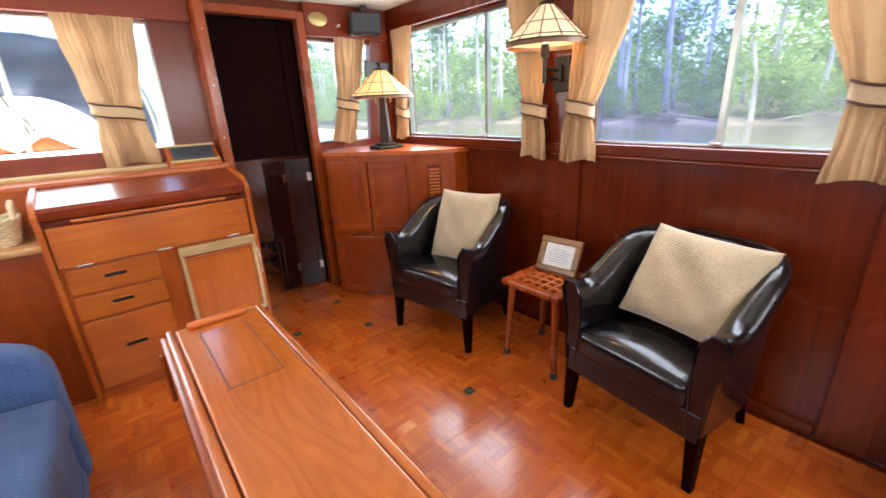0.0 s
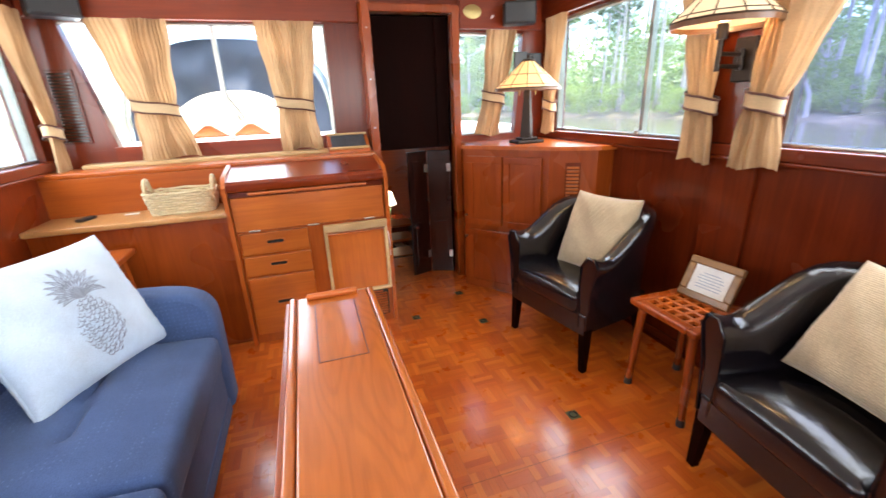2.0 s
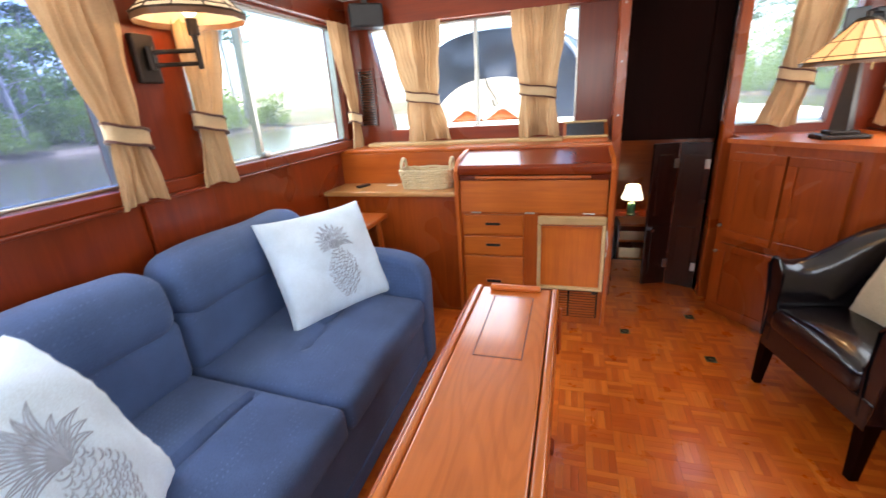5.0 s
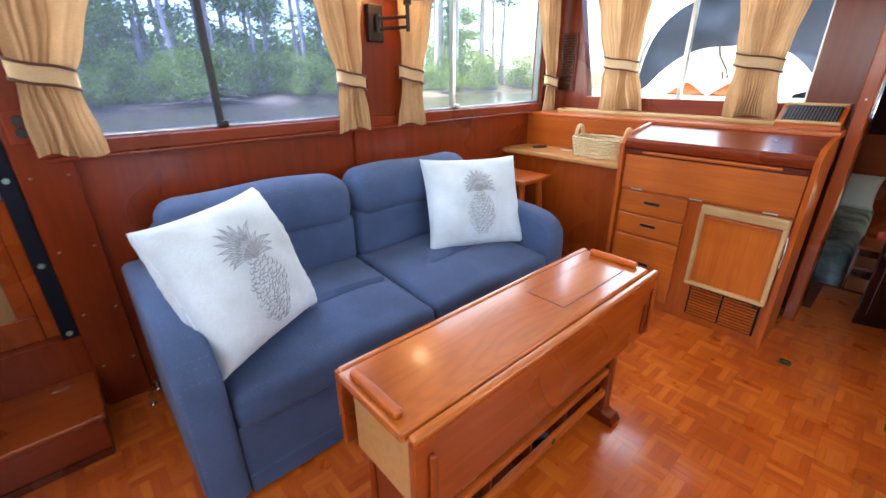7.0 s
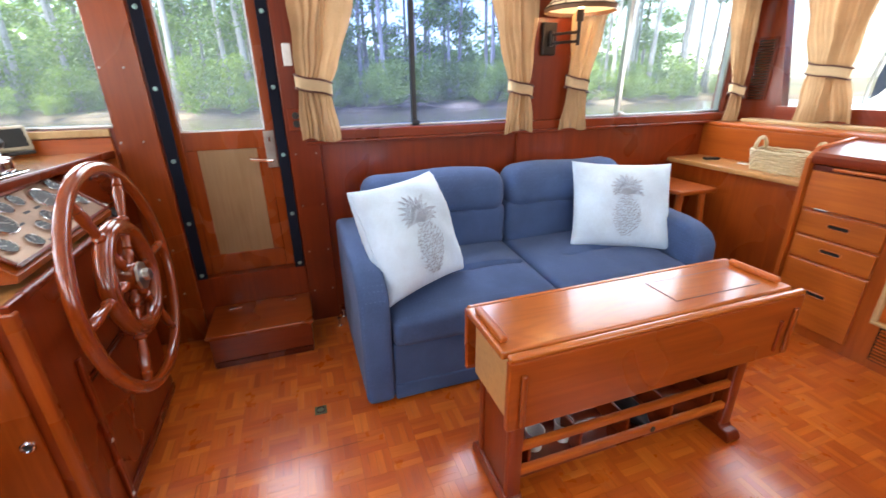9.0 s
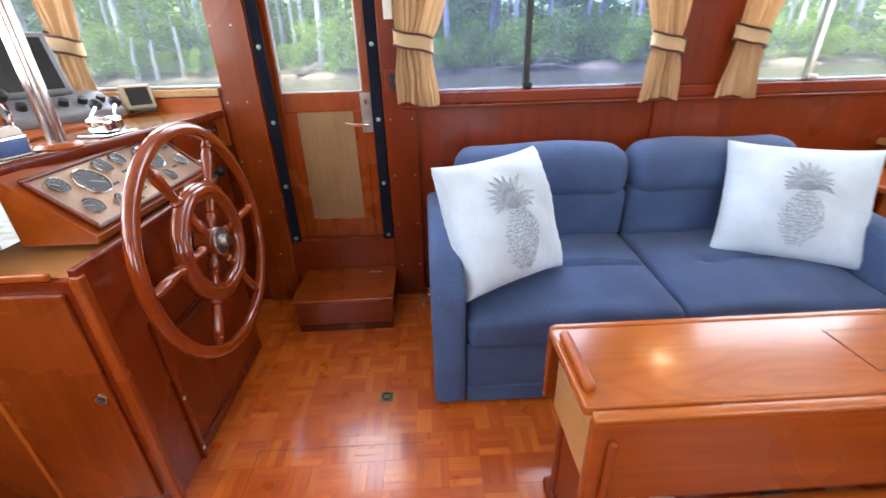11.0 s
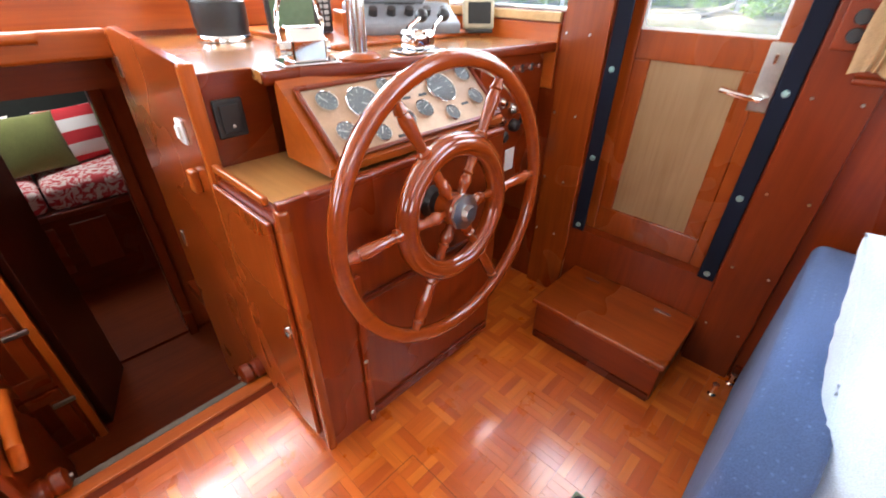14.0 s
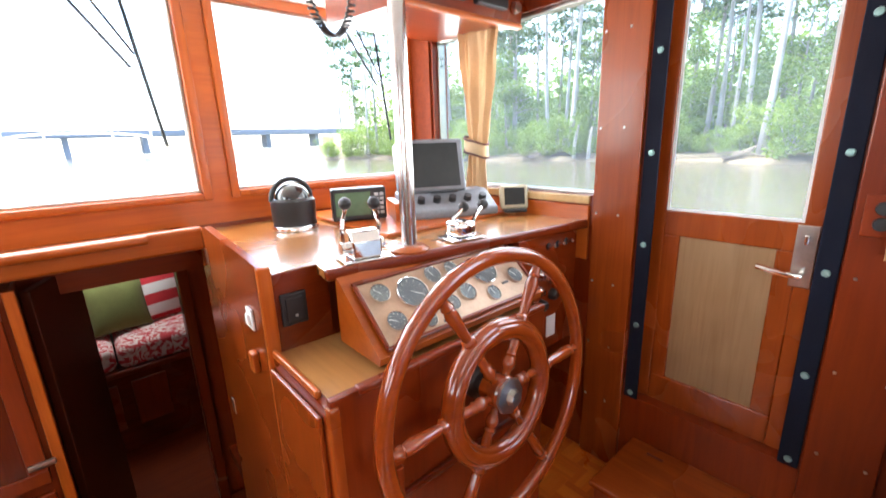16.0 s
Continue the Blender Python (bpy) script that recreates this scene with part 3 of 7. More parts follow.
    part("plinth", B(x0, x1, y0 + 0.01, y0 + 0.03, 0.0, 0.045), MAHOG_X, t)
    return t


make_desk()

c = thing("side_counter", "varnished teak side cabinet with a plain front and a worn top", "cabinet")
part("body", B(XS, -0.408, 2.52, YA, 0, 0.79, bev=0.003), AMBER_Z, c)
part("counter_top", B(XS, -0.408, 2.485, YA, 0.79, 0.82, bev=0.006), LAM, c, "worn light brown top")
part("vent", B(-0.99, -0.86, 2.512, 2.52, 0.17, 0.33, bev=0.002), NEARBLACK, c)
for k in range(8):
    part("slat", B(-0.985, -0.865, 2.503, 2.512, 0.18 + k * 0.018, 0.189 + k * 0.018), RED_X, c)

s = setting("shelf_aft", B(XS, 0.479, 2.772, YA, 1.027, 1.057, bev=0.006), TEAK_X, "teak shelf below the aft window")
setting("shelf_aft_riser", B(XS, -0.41, 2.775, 2.80, 0.82, 1.027, bev=0.002), TEAK_X, "teak backboard above the counter")
setting("shelf_aft_riser_desk", B(-0.405, 0.479, 2.775, 2.80, 0.9, 1.027, bev=0.004), RED_X, "teak board behind the desk")
setting("sill_aft", B(A1[0], 0.19, 2.93, YA - 0.002, 1.057, 1.08, bev=0.004), PALE_X, "worn whitish sill strip")
setting("sill_aft_rail", B(-1.03, 0.262, 3.03, YA + 0.02, 1.08, 1.165, bev=0.003), RED_X, "red-brown lower window rail")

# the doorway's frame
for nm, d in (("door_frame_stile", (0.481, 0.537, 2.90, YA + 0.08, 0.0, 1.955)), ("door_frame_stile_port", (1.10, 1.155, 2.98, YA + 0.08, 0.0, 1.955)), ("door_frame_head", (0.537, 1.10, 2.97, YA + 0.08, 1.905, 1.955))):
    setting(nm, B(*d, bev=0.006), AMBER_Z, "teak frame of the doorway")
screws(bpy.data.objects["door_frame_stile"], [(0.508, 2.90, z) for z in (1.2, 1.5, 1.8)], (0, -1, 0))
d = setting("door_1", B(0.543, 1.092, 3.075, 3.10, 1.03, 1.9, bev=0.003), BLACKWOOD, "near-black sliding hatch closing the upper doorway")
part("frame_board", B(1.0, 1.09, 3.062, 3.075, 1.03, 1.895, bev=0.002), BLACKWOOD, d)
def half_leaf(name, a, b, label):
    dx_, dy_ = b[0] - a[0], b[1] - a[1]
    L = math.hypot(dx_, dy_)
    bm = B(0, L, 0, 0.022, 0.01, 1.0, bev=0.003)
    for z0, z1 in ((0.08, 0.45), (0.52, 0.93)):
        box(bm, 0.035, L - 0.035, -0.008, 0.0, z0, z1, 0.006)
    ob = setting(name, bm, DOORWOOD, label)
    ob.matrix_basis = pose(a[0], a[1], 0, 0, 0, math.degrees(math.atan2(dy_, dx_)))
    for z in (0.14, 0.84):
        part("hinge", B(L - 0.03, L, -0.012, -0.008, z, z + 0.06, bev=0.001), STEEL, ob)
    return ob


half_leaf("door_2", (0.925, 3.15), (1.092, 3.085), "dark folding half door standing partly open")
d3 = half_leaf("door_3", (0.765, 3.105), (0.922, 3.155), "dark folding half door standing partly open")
part("door_knob", rod(bmesh.new(), (0.03, -0.03, 0.42), (0.03, 0, 0.42), 0.012), CHROME, d3)

# aft cabin glimpsed through the doorway
setting("aft_cabin_floor", B(0.0, 2.0, 3.6, 5.6, -0.30, -0.25), MAHOG_Y, "dark cabin sole lower than the saloon")
setting("aft_cabin_wall_end", B(-0.6, 2.2, 5.6, 5.65, -0.3, 1.06), AMBER_X, "varnished teak cabin end wall")
setting("aft_cabin_wall_starboard", B(-0.65, -0.6, 3.13, 5.65, -0.3, 1.06), AMBER_Y, "varnished teak cabin wall")
setting("aft_cabin_wall_port", B(2.2, 2.25, 3.13, 5.65, -0.3, 1.06), RED_Z, "teak cabin wall")
setting("aft_cabin_ceiling", B(-0.65, 2.25, 3.13, 5.65, 1.06, 1.1), WHITE, "white cabin deckhead")
setting("aft_cabin_step", B(0.537, 1.10, 3.13, 3.6, -0.3, -0.02), MAHOG_X, "dark step down to the aft cabin")
bs = thing("bookshelf", "low teak shelf unit with empty shelves", "shelf")
part("carcass", B(0.655, 0.67, 3.75, 4.0, -0.25, 0.27), MAHOG_Z, bs)
for z in (-0.22, -0.05, 0.11, 0.25):
    part("shelf", B(0.67, 0.93, 3.75, 4.0, z, z + 0.02, bev=0.003), TEAK_X, bs)
part("side", B(0.93, 0.945, 3.75, 4.0, -0.25, 0.27), MAHOG_Z, bs)
lp = thing("bedside_lamp", "lit lamp with a white shade on a green ceramic base", "lamp", (0.91, 4.98, 0.02))
part("base", lathe(bmesh.new(), [(0.045, 0), (0.05, 0.01), (0.04, 0.02), (0.045, 0.10), (0.04, 0.13), (0.012, 0.15), (0.01, 0.2)]), GREEN, lp)
part("shade", lathe(bmesh.new(), [(0.115, 0.18), (0.07, 0.33), (0.068, 0.33), (0.112, 0.18)], ring=True), glowing("lit_white_shade", (1.0, 0.86, 0.62), 0.4, (0.8, 0.8, 0.75)), lp, "lit white fabric shade")
nt = thing("nightstand", "small dark teak nightstand under the lamp", "nightstand")
part("body", B(0.72, 1.12, 4.8, 5.2, -0.25, 0.02, bev=0.004), MAHOG_X, nt)
bd = thing("berth", "made-up berth with a blue and green patterned cover", "bed")
part("bed_base", B(-0.5, 0.62, 3.76, 5.5, -0.25, -0.16), MAHOG_X, bd)
QUILT = plain("patterned_quilt", (0.20, 0.28, 0.31), 0.9, 0, 0.2, 60, 0.8)
part("mattress", pad(bmesh.new(), -0.5, 0.64, 3.74, 5.5, -0.16, 0.17, 0.06, 0.02, 8), QUILT, bd)
p_ = part("pillow", cushion(0.5, 0.35, 0.16, 8, seed=4), PILLOW, bd)
p_.matrix_basis = pose(0.38, 5.2, 0.18, -40, 0, 0)


def make_basket():
    t = thing("basket", "pale woven seagrass basket with two handles on the counter", "basket", (-0.64, 2.655, 0.82))
    for k in range(9):
        z = 0.008 + k * 0.0135
        a, b = 0.155 + 0.02 * k / 8, 0.085 + 0.012 * k / 8
        pts = [(a * math.copysign(abs(math.cos(u)) ** 0.4, math.cos(u)), b * math.copysign(abs(math.sin(u)) ** 0.4, math.sin(u)), z + 0.004 * math.sin(13 * u + k * math.pi)) for u in [2 * math.pi * i / 40 for i in range(40)]]
        part("woven_coil", sweep(bmesh.new(), pts, 0.0085, 6, True), WICKER, t)
    part("base", B(-0.14, 0.14, -0.075, 0.075, 0.0, 0.01), WICKER, t)
    for s_ in (-1, 1):
        bm = bmesh.new()
        sweep(bm, [(s_ * 0.165, 0.045 * math.cos(a), 0.115 + 0.07 * math.sin(a)) for a in [math.pi * i / 12 for i in range(13)]], 0.011, 8)
        part("handle", bm, WICKER, t)


make_basket()
r = thing("remote_control", "small black remote lying on the counter", "remote", (-1.12, 2.66, 0.82), rz=70)
part("body", B(-0.05, 0.05, -0.02, 0.02, 0, 0.015, bev=0.004), NEARBLACK, r)
r = thing("latch_plate", "small white plate set in the counter", "plate", (-0.92, 2.70, 0.82))
part("plate", B(-0.035, 0.035, -0.012, 0.012, 0, 0.004, bev=0.001), WHITE, r)

g = thing("air_vent_box", "slanted teak box with a black slatted air grille on the shelf", "vent", (0.325, 2.94, 1.057))
g.scale = (0.86, 0.9, 0.86)
bm = prism(bmesh.new(), [(-0.09, 0.0), (0.09, 0.0), (0.09, 0.135), (0.07, 0.135), (-0.09, 0.02)], -0.155, 0.155, Matrix(((0, 0, 1, 0), (1, 0, 0, 0), (0, 1, 0, 0), (0, 0, 0, 1))))
part("case", bm, TEAK_X, g, "", 20)
sl = pose(0, -0.09, 0.023, 35.7, 0, 0)
part("grille_back", B(-0.13, 0.13, 0.02, 0.16, 0.001, 0.004, m=sl), NEARBLACK, g)
for k in range(16):
    part("slat", B(-0.125 + k * 0.016, -0.119 + k * 0.016, 0.022, 0.158, 0.004, 0.012, m=sl), GRILLE, g, "pale slat")
for d in ((-0.15, 0.15, 0.0, 0.02), (-0.15, 0.15, 0.16, 0.178)):
    part("rim", B(d[0], d[1], d[2], d[3], 0.0, 0.014, bev=0.003, m=sl), PALE_X, g)

v = thing("louvre_vent", "dark louvred wall vent beside the aft window", "vent")
part("frame", B(-1.26, -1.13, YA - 0.012, YA, 1.195, 1.595, bev=0.003), MAHOG_Z, v)
for k in range(22):
    part("louvre", B(-1.245, -1.14, YA - 0.026, YA - 0.012, 1.207 + k * 0.0172, 1.215 + k * 0.0172), DOORWOOD, v)

# the cabinet across the corner
CB = [(1.10, 2.812), (1.495, 2.333), (1.735, 2.175), (XP, 2.175), (XP, YA - 0.002), (1.157, YA - 0.002), (1.157, 2.84)]
cab = thing("corner_cabinet", "varnished teak corner cabinet with two panelled doors", "cabinet")
part("body", prism(bmesh.new(), CB, 0.0, 1.03), AMBER_Z, cab, smooth=0)
cx_, cy_ = 1.6, 2.75
part("cabinet_top", prism(bmesh.new(), [(x + (x - cx_) * 0.04 if i < 4 else x, y + (y - cy_) * 0.04 if i < 4 else y) for i, (x, y) in enumerate(CB)], 1.03, 1.055), TEAK_X, cab, smooth=0)
ang = math.degrees(math.atan2(2.333 - 2.812, 1.495 - 1.10))
fm = pose(1.10, 2.812, 0, 0, 0, ang)
for a, b, z0, z1 in ((0.04, 0.305, 0.50, 0.985), (0.315, 0.58, 0.50, 0.985), (0.04, 0.58, 0.03, 0.46)):
    dr = part("door", B(a, b, -0.018, 0.0, z0, z1, bev=0.003, m=fm), AMBER_Z, cab)
    e = 0.045
    for q in ((a, b, z0, z0 + e), (a, b, z1 - e, z1), (a, a + e, z0 + e, z1 - e), (b - e, b, z0 + e, z1 - e)):
        part("door_rail", B(q[0], q[1], -0.027, -0.018, q[2], q[3], bev=0.003, m=fm), AMBER_Z, dr)
for z in (0.40, 0.56):
    part("knob", lathe(bmesh.new(), [(0.006, 0), (0.006, 0.012), (0.011, 0.018), (0.006, 0.026), (0.0, 0.027)], fm @ pose(0.02, -0.0, z, 90), 10), STEEL, cab)
ang2 = math.degrees(math.atan2(2.175 - 2.333, 1.735 - 1.495))
fm2 = pose(1.495, 2.333, 0, 0, 0, ang2)
vg = part("louvre_panel", B(0.10, 0.19, -0.008, 0.0, 0.545, 0.955, bev=0.002, m=fm2), MAHOG_Z, cab, "louvred vent panel")
# Lighter honey teak: the window's reflection on the louvres is put into their colour.
for k in range(17):
    part("louvre", B(0.108, 0.182, -0.02, -0.006, 0.56 + k * 0.0225, 0.572 + k * 0.0225, m=fm2), DESK_X, vg)

# speakers, plaque and bracket
for at, rz in (((-1.09, 2.93, 1.895), 30), ((1.575, 2.92, 1.895), -20)):
    sp = thing("loudspeaker", "small black loudspeaker hung in the corner under the ceiling", "speaker", at, "corner loudspeakers", rz)
    part("case", B(-0.11, 0.11, -0.06, 0.06, -0.065, 0.075, bev=0.012), NEARBLACK, sp)
    part("grille", B(-0.1, 0.1, -0.068, -0.06, -0.055, 0.065, bev=0.004), NEARBLACK, sp, "black cloth grille")
    part("bracket", B(-0.02, 0.02, 0.0, 0.02, 0.07, 0.135), NEARBLACK, sp)
pq = thing("oval_plaque", "worn oval brass plaque on the header board", "plaque", (1.258, 3.0, 1.92))
part("plate", lathe(bmesh.new(), [(0.058, 0), (0.058, 0.005), (0.05, 0.008), (0.0, 0.009)], pose(0, 0, 0, 90) @ Matrix.Diagonal((1.15, 0.75, 1, 1))), BRASS, pq)
hk = thing("hook", "small white hook beside the loudspeaker", "hook", (1.40, 3.0, 1.885))
part("hook", rod(bmesh.new(), (0, 0, 0), (0, -0.03, 0.005), 0.008), WHITE, hk)
bk = thing("screen_bracket", "black folding screen bracket on the corner wall", "bracket", (1.66, 2.99, 1.60))
part("wall_plate", B(0.04, 0.14, 0.0, 0.045, -0.06, 0.06, bev=0.004), NEARBLACK, bk)
part("arm", rod(bmesh.new(), (-0.1, -0.05, 0.02), (0.06, 0.0, 0.02), 0.02), NEARBLACK, bk)
part("head_plate", B(-0.12, -0.02, -0.08, -0.06, -0.05, 0.06, bev=0.004), NEARBLACK, bk)

# small lidded table behind the sofa
st = thing("side_stool", "small teak stool table behind the sofa arm", "stool", (-1.06, 2.30, 0))
part("top", B(-0.20, 0.20, -0.15, 0.15, 0.665, 0.695, bev=0.008), TEAK_Y, st)
for sx, sy in ((-1, -1), (1, -1), (1, 1), (-1, 1)):
    part("leg", rod(bmesh.new(), (sx * 0.18, sy * 0.13, 0), (sx * 0.14, sy * 0.09, 0.665), 0.022, 0.024, 8), TEAK_Z, st)
part("stretcher", B(-0.15, 0.15, -0.012, 0.012, 0.3, 0.33, bev=0.004), TEAK_X, st)


# ---- floor fittings ----
VERDIGRIS = plain("verdigris_brass", (0.10, 0.11, 0.055), 0.4, 0.4, 0.2, 90)
def floor_ring(x, y, material=BRONZE, square=False):
    t = thing("floor_ring", "small recessed metal lifting ring in the floor hatch", "ring", (x, y, 0.0))
    part("plate", B(-0.026, 0.026, -0.026, 0.026, -0.003, 0.002, bev=0.001) if square else lathe(bmesh.new(), [(0.034, -0.003), (0.034, 0.002), (0.026, 0.003), (0.024, -0.001), (0, -0.001)], None, 20), material, t)
    bm = bmesh.new()
    sweep(bm, [(0.018 * math.cos(a), 0.018 * math.sin(a), 0.003) for a in [2 * math.pi * k / 14 for k in range(14)]], 0.003, 6, True)
    part("ring", bm, BRONZE, t)


for x, y, q in ((0.592, 2.425, 1), (0.985, 2.67, 1), (0.985, 2.215, 1), (1.015, 1.28, 1), (-0.512, -0.101, 1)):
    floor_ring(x, y, VERDIGRIS if q else BRONZE, bool(q))
SEAM = plain("floor_seam", (0.13, 0.03, 0.008), 0.6)
for k, (x0, x1, y0, y1) in enumerate(((0.42, 1.35, 1.10, 1.1022), (0.42, 0.4222, 0.2, 1.10), (-0.28, -0.2778, -0.55, 0.05), (-0.28, 0.4, -0.55, -0.5478))):
    setting("floor_seam_%d" % (k + 1), B(x0, x1, y0, y1, -0.002, 0.0006), SEAM, "dark joint of a floor hatch")


# ---- sofa ----
def yz_slab(outline, y0, y1, m=None):
    """An outline in x and z, drawn out along y."""
    bm = prism(bmesh.new(), outline, -y1, -y0, pose(0, 0, 0, 90) if m is None else m)
    return bm


def soft(bm, r, seg=3):
    es = [e for e in bm.edges if e.calc_face_angle(0) > 0.3]
    bmesh.ops.bevel(bm, geom=es, offset=r, segments=seg, affect="EDGES", profile=0.5, clamp_overlap=True)
    return bm


def make_sofa():
    t = thing("sofa", "blue cloth two-seat sofa bed with low rounded arms", "sofa")
    arm = [(-1.27, 0.02), (-1.27, 0.64), (-1.15, 0.665), (-0.9, 0.655), (-0.62, 0.635), (-0.53, 0.62), (-0.465, 0.585), (-0.43, 0.53), (-0.425, 0.45), (-0.43, 0.02)]
    for y0, y1 in ((0.10, 0.225), (1.855, 1.985)):
        part("arm", soft(yz_slab(arm, y0, y1), 0.028, 3), BLUE, t)
    part("front_panel", B(-0.50, -0.45, 0.227, 1.853, 0.02, 0.30, bev=0.012), BLUE, t)
    part("hem_band", B(-0.51, -0.444, 0.228, 1.852, 0.015, 0.095, bev=0.008), BLUE, t)
    part("base", B(-1.25, -0.5, 0.23, 1.85, 0.03, 0.28), BLUE, t)
    part("back_frame", B(-1.29, -1.20, 0.228, 1.852, 0.03, 0.78, bev=0.03, seg=3), BLUE, t)
    for y0, y1 in ((0.232, 1.048), (1.056, 1.848)):
        bm = pad(bmesh.new(), -1.12, -0.428, y0, y1, 0.285, 0.425, 0.035, 0.022, 26)
        for v in bm.verts:
            u = (v.co.x + 0.74 + 0.03 * (v.co.y - y0)) / 0.014
            if v.co.z > 0.38 and y0 + 0.2 < v.co.y < y1 - 0.05:
                v.co.z -= 0.036 * math.exp(-u * u)
            if v.co.z > 0.38:
                v.co.z += 0.03 * max(0, (-0.45 - v.co.x)) / 0.5 - 0.004 * math.sin(9 * v.co.y + 3 * v.co.x)
        part("seat_cushion", bm, BLUE, t)
        bm = pad(bmesh.new(), -1.20, -1.03, y0, y1, 0.44, 0.70, 0.05, 0, 8)
        part("lower_back_cushion", bm, BLUE, t, "flat lower back cushion below a deep crease")
        bm = pad(bmesh.new(), -1.225, -1.0, y0 + 0.004, y1 - 0.004, 0.655, 0.885, 0.085, 0.012, 8)
        for v in bm.verts:
            v.co.x -= 0.10 * (v.co.z - 0.65)
            v.co.z += 0.006 * math.sin(11 * v.co.y)
        part("upper_back_cushion", bm, BLUE, t, "plump head roll of the back cushion")
    return t


make_sofa()


PINCH, CREASE = 0.13, 0.05


def pineapple(parent, w, h, dep, seed, cx):
    """A printed pineapple on the cushion's face: scales drawn one by one under a spiky crown."""
    rnd = random.Random(seed)
    ph = [rnd.uniform(0, 6) for _ in range(6)]

    def face(x, z):
        u, v = 2 * x / w, 2 * z / h - 1
        return (x, -swell(u, v, ph, CREASE) * dep / 2 - 0.0012, z)
    cz, a, b = h * 0.37, 0.07, 0.11
    body = bmesh.new()
    for row in range(15):
        v = -0.95 + 1.9 * row / 14
        half = math.sqrt(1 - v * v)
        for k in range(-4, 5):
            u = (k + 0.5 * (row % 2)) * 0.27 + rnd.uniform(-0.05, 0.05)
            if abs(u) > half + 0.04:
                continue
            turn, size = rnd.uniform(-0.5, 0.5) + 0.5 * u, 0.0115 * rnd.uniform(0.75, 1.2)
            px, pz = cx + a * u, cz + b * v + rnd.uniform(-0.003, 0.003)
            arc = [radians(-150 + 26 * q) + turn for q in range(7)]
            sweep(body, [face(px + size * math.cos(q), pz + size * math.sin(q)) for q in arc], [0.0006, 0.0014, 0.0021, 0.0024, 0.0019, 0.0012, 0.0006], 4)
            if rnd.random() < 0.6:
                sweep(body, [face(px - 0.003, pz - 0.003), face(px + rnd.uniform(-0.003, 0.003), pz + 0.005)], [0.0021, 0.0007], 4)
    part("pineapple_body_print", body, INK, parent, "blue-grey printed pineapple body")
    crown = bmesh.new()
    for k in range(15):
        ang = radians(-70 + 10 * k)
        L = 0.15 * (0.45 + 0.55 * math.cos(ang)) * rnd.uniform(0.75, 1.1)
        for s_ in (-1, 0, 1):
            pts, rr = [], []
            for i in range(8):
                q = i / 7
                bend = ang * (0.55 + 0.75 * q)
                off = s_ * 0.0085 * math.sin(math.pi * q) ** 0.8
                pts.append(face(cx + L * q * math.sin(bend) + off * math.cos(bend), cz + b * 0.93 + L * q * math.cos(bend) * (1 - 0.15 * q) - off * math.sin(bend)))
                rr.append(0.0007 + 0.0011 * math.sin(math.pi * q))
            sweep(crown, pts, rr, 4)
    part("pineapple_leaf_print", crown, INK, parent, "blue-grey printed pineapple crown")


def throw_pillow(at, rz, tilt, w, h, d, seed, material, label, fruit=None, roll=0.0, group=""):
    t = tagged(new("throw_pillow"), label, "pillow", group)
    t.matrix_basis = pose(*at, 0, 0, rz) @ pose(0, 0, 0, -tilt) @ pose(0, 0, 0, 0, roll)
    part("cover", cushion(w, h, d, 36, PINCH, 1.0, seed, CREASE), material, t)
    pts = []
    for i in range(96):
        q = i / 24
        k, f = int(q), (q - int(q)) * 2 - 1
        x, z = outline_pull(*((f, -1), (1, f), (-f, 1), (-1, -f))[k], PINCH)
        pts.append((x * w / 2, 0, z * h / 2 + h / 2))
    part("piping", sweep(bmesh.new(), pts, 0.0035, 6, True), material, t)
    if fruit is not None:
        pineapple(t, w, h, d, seed, fruit)
    return t


throw_pillow((-0.609, 0.442, 0.47), 116.8, 24, 0.475, 0.505, 0.29, 2, PILLOW, "white cotton pillow with a printed pineapple on the sofa", -0.025, -2.3, "pineapple pillows")
throw_pillow((-0.733, 1.622, 0.447), 67.8, 25, 0.56, 0.495, 0.20, 6, PILLOW, "white cotton pillow with a printed pineapple leaning on the sofa back", 0.0, 1.7, "pineapple pillows")


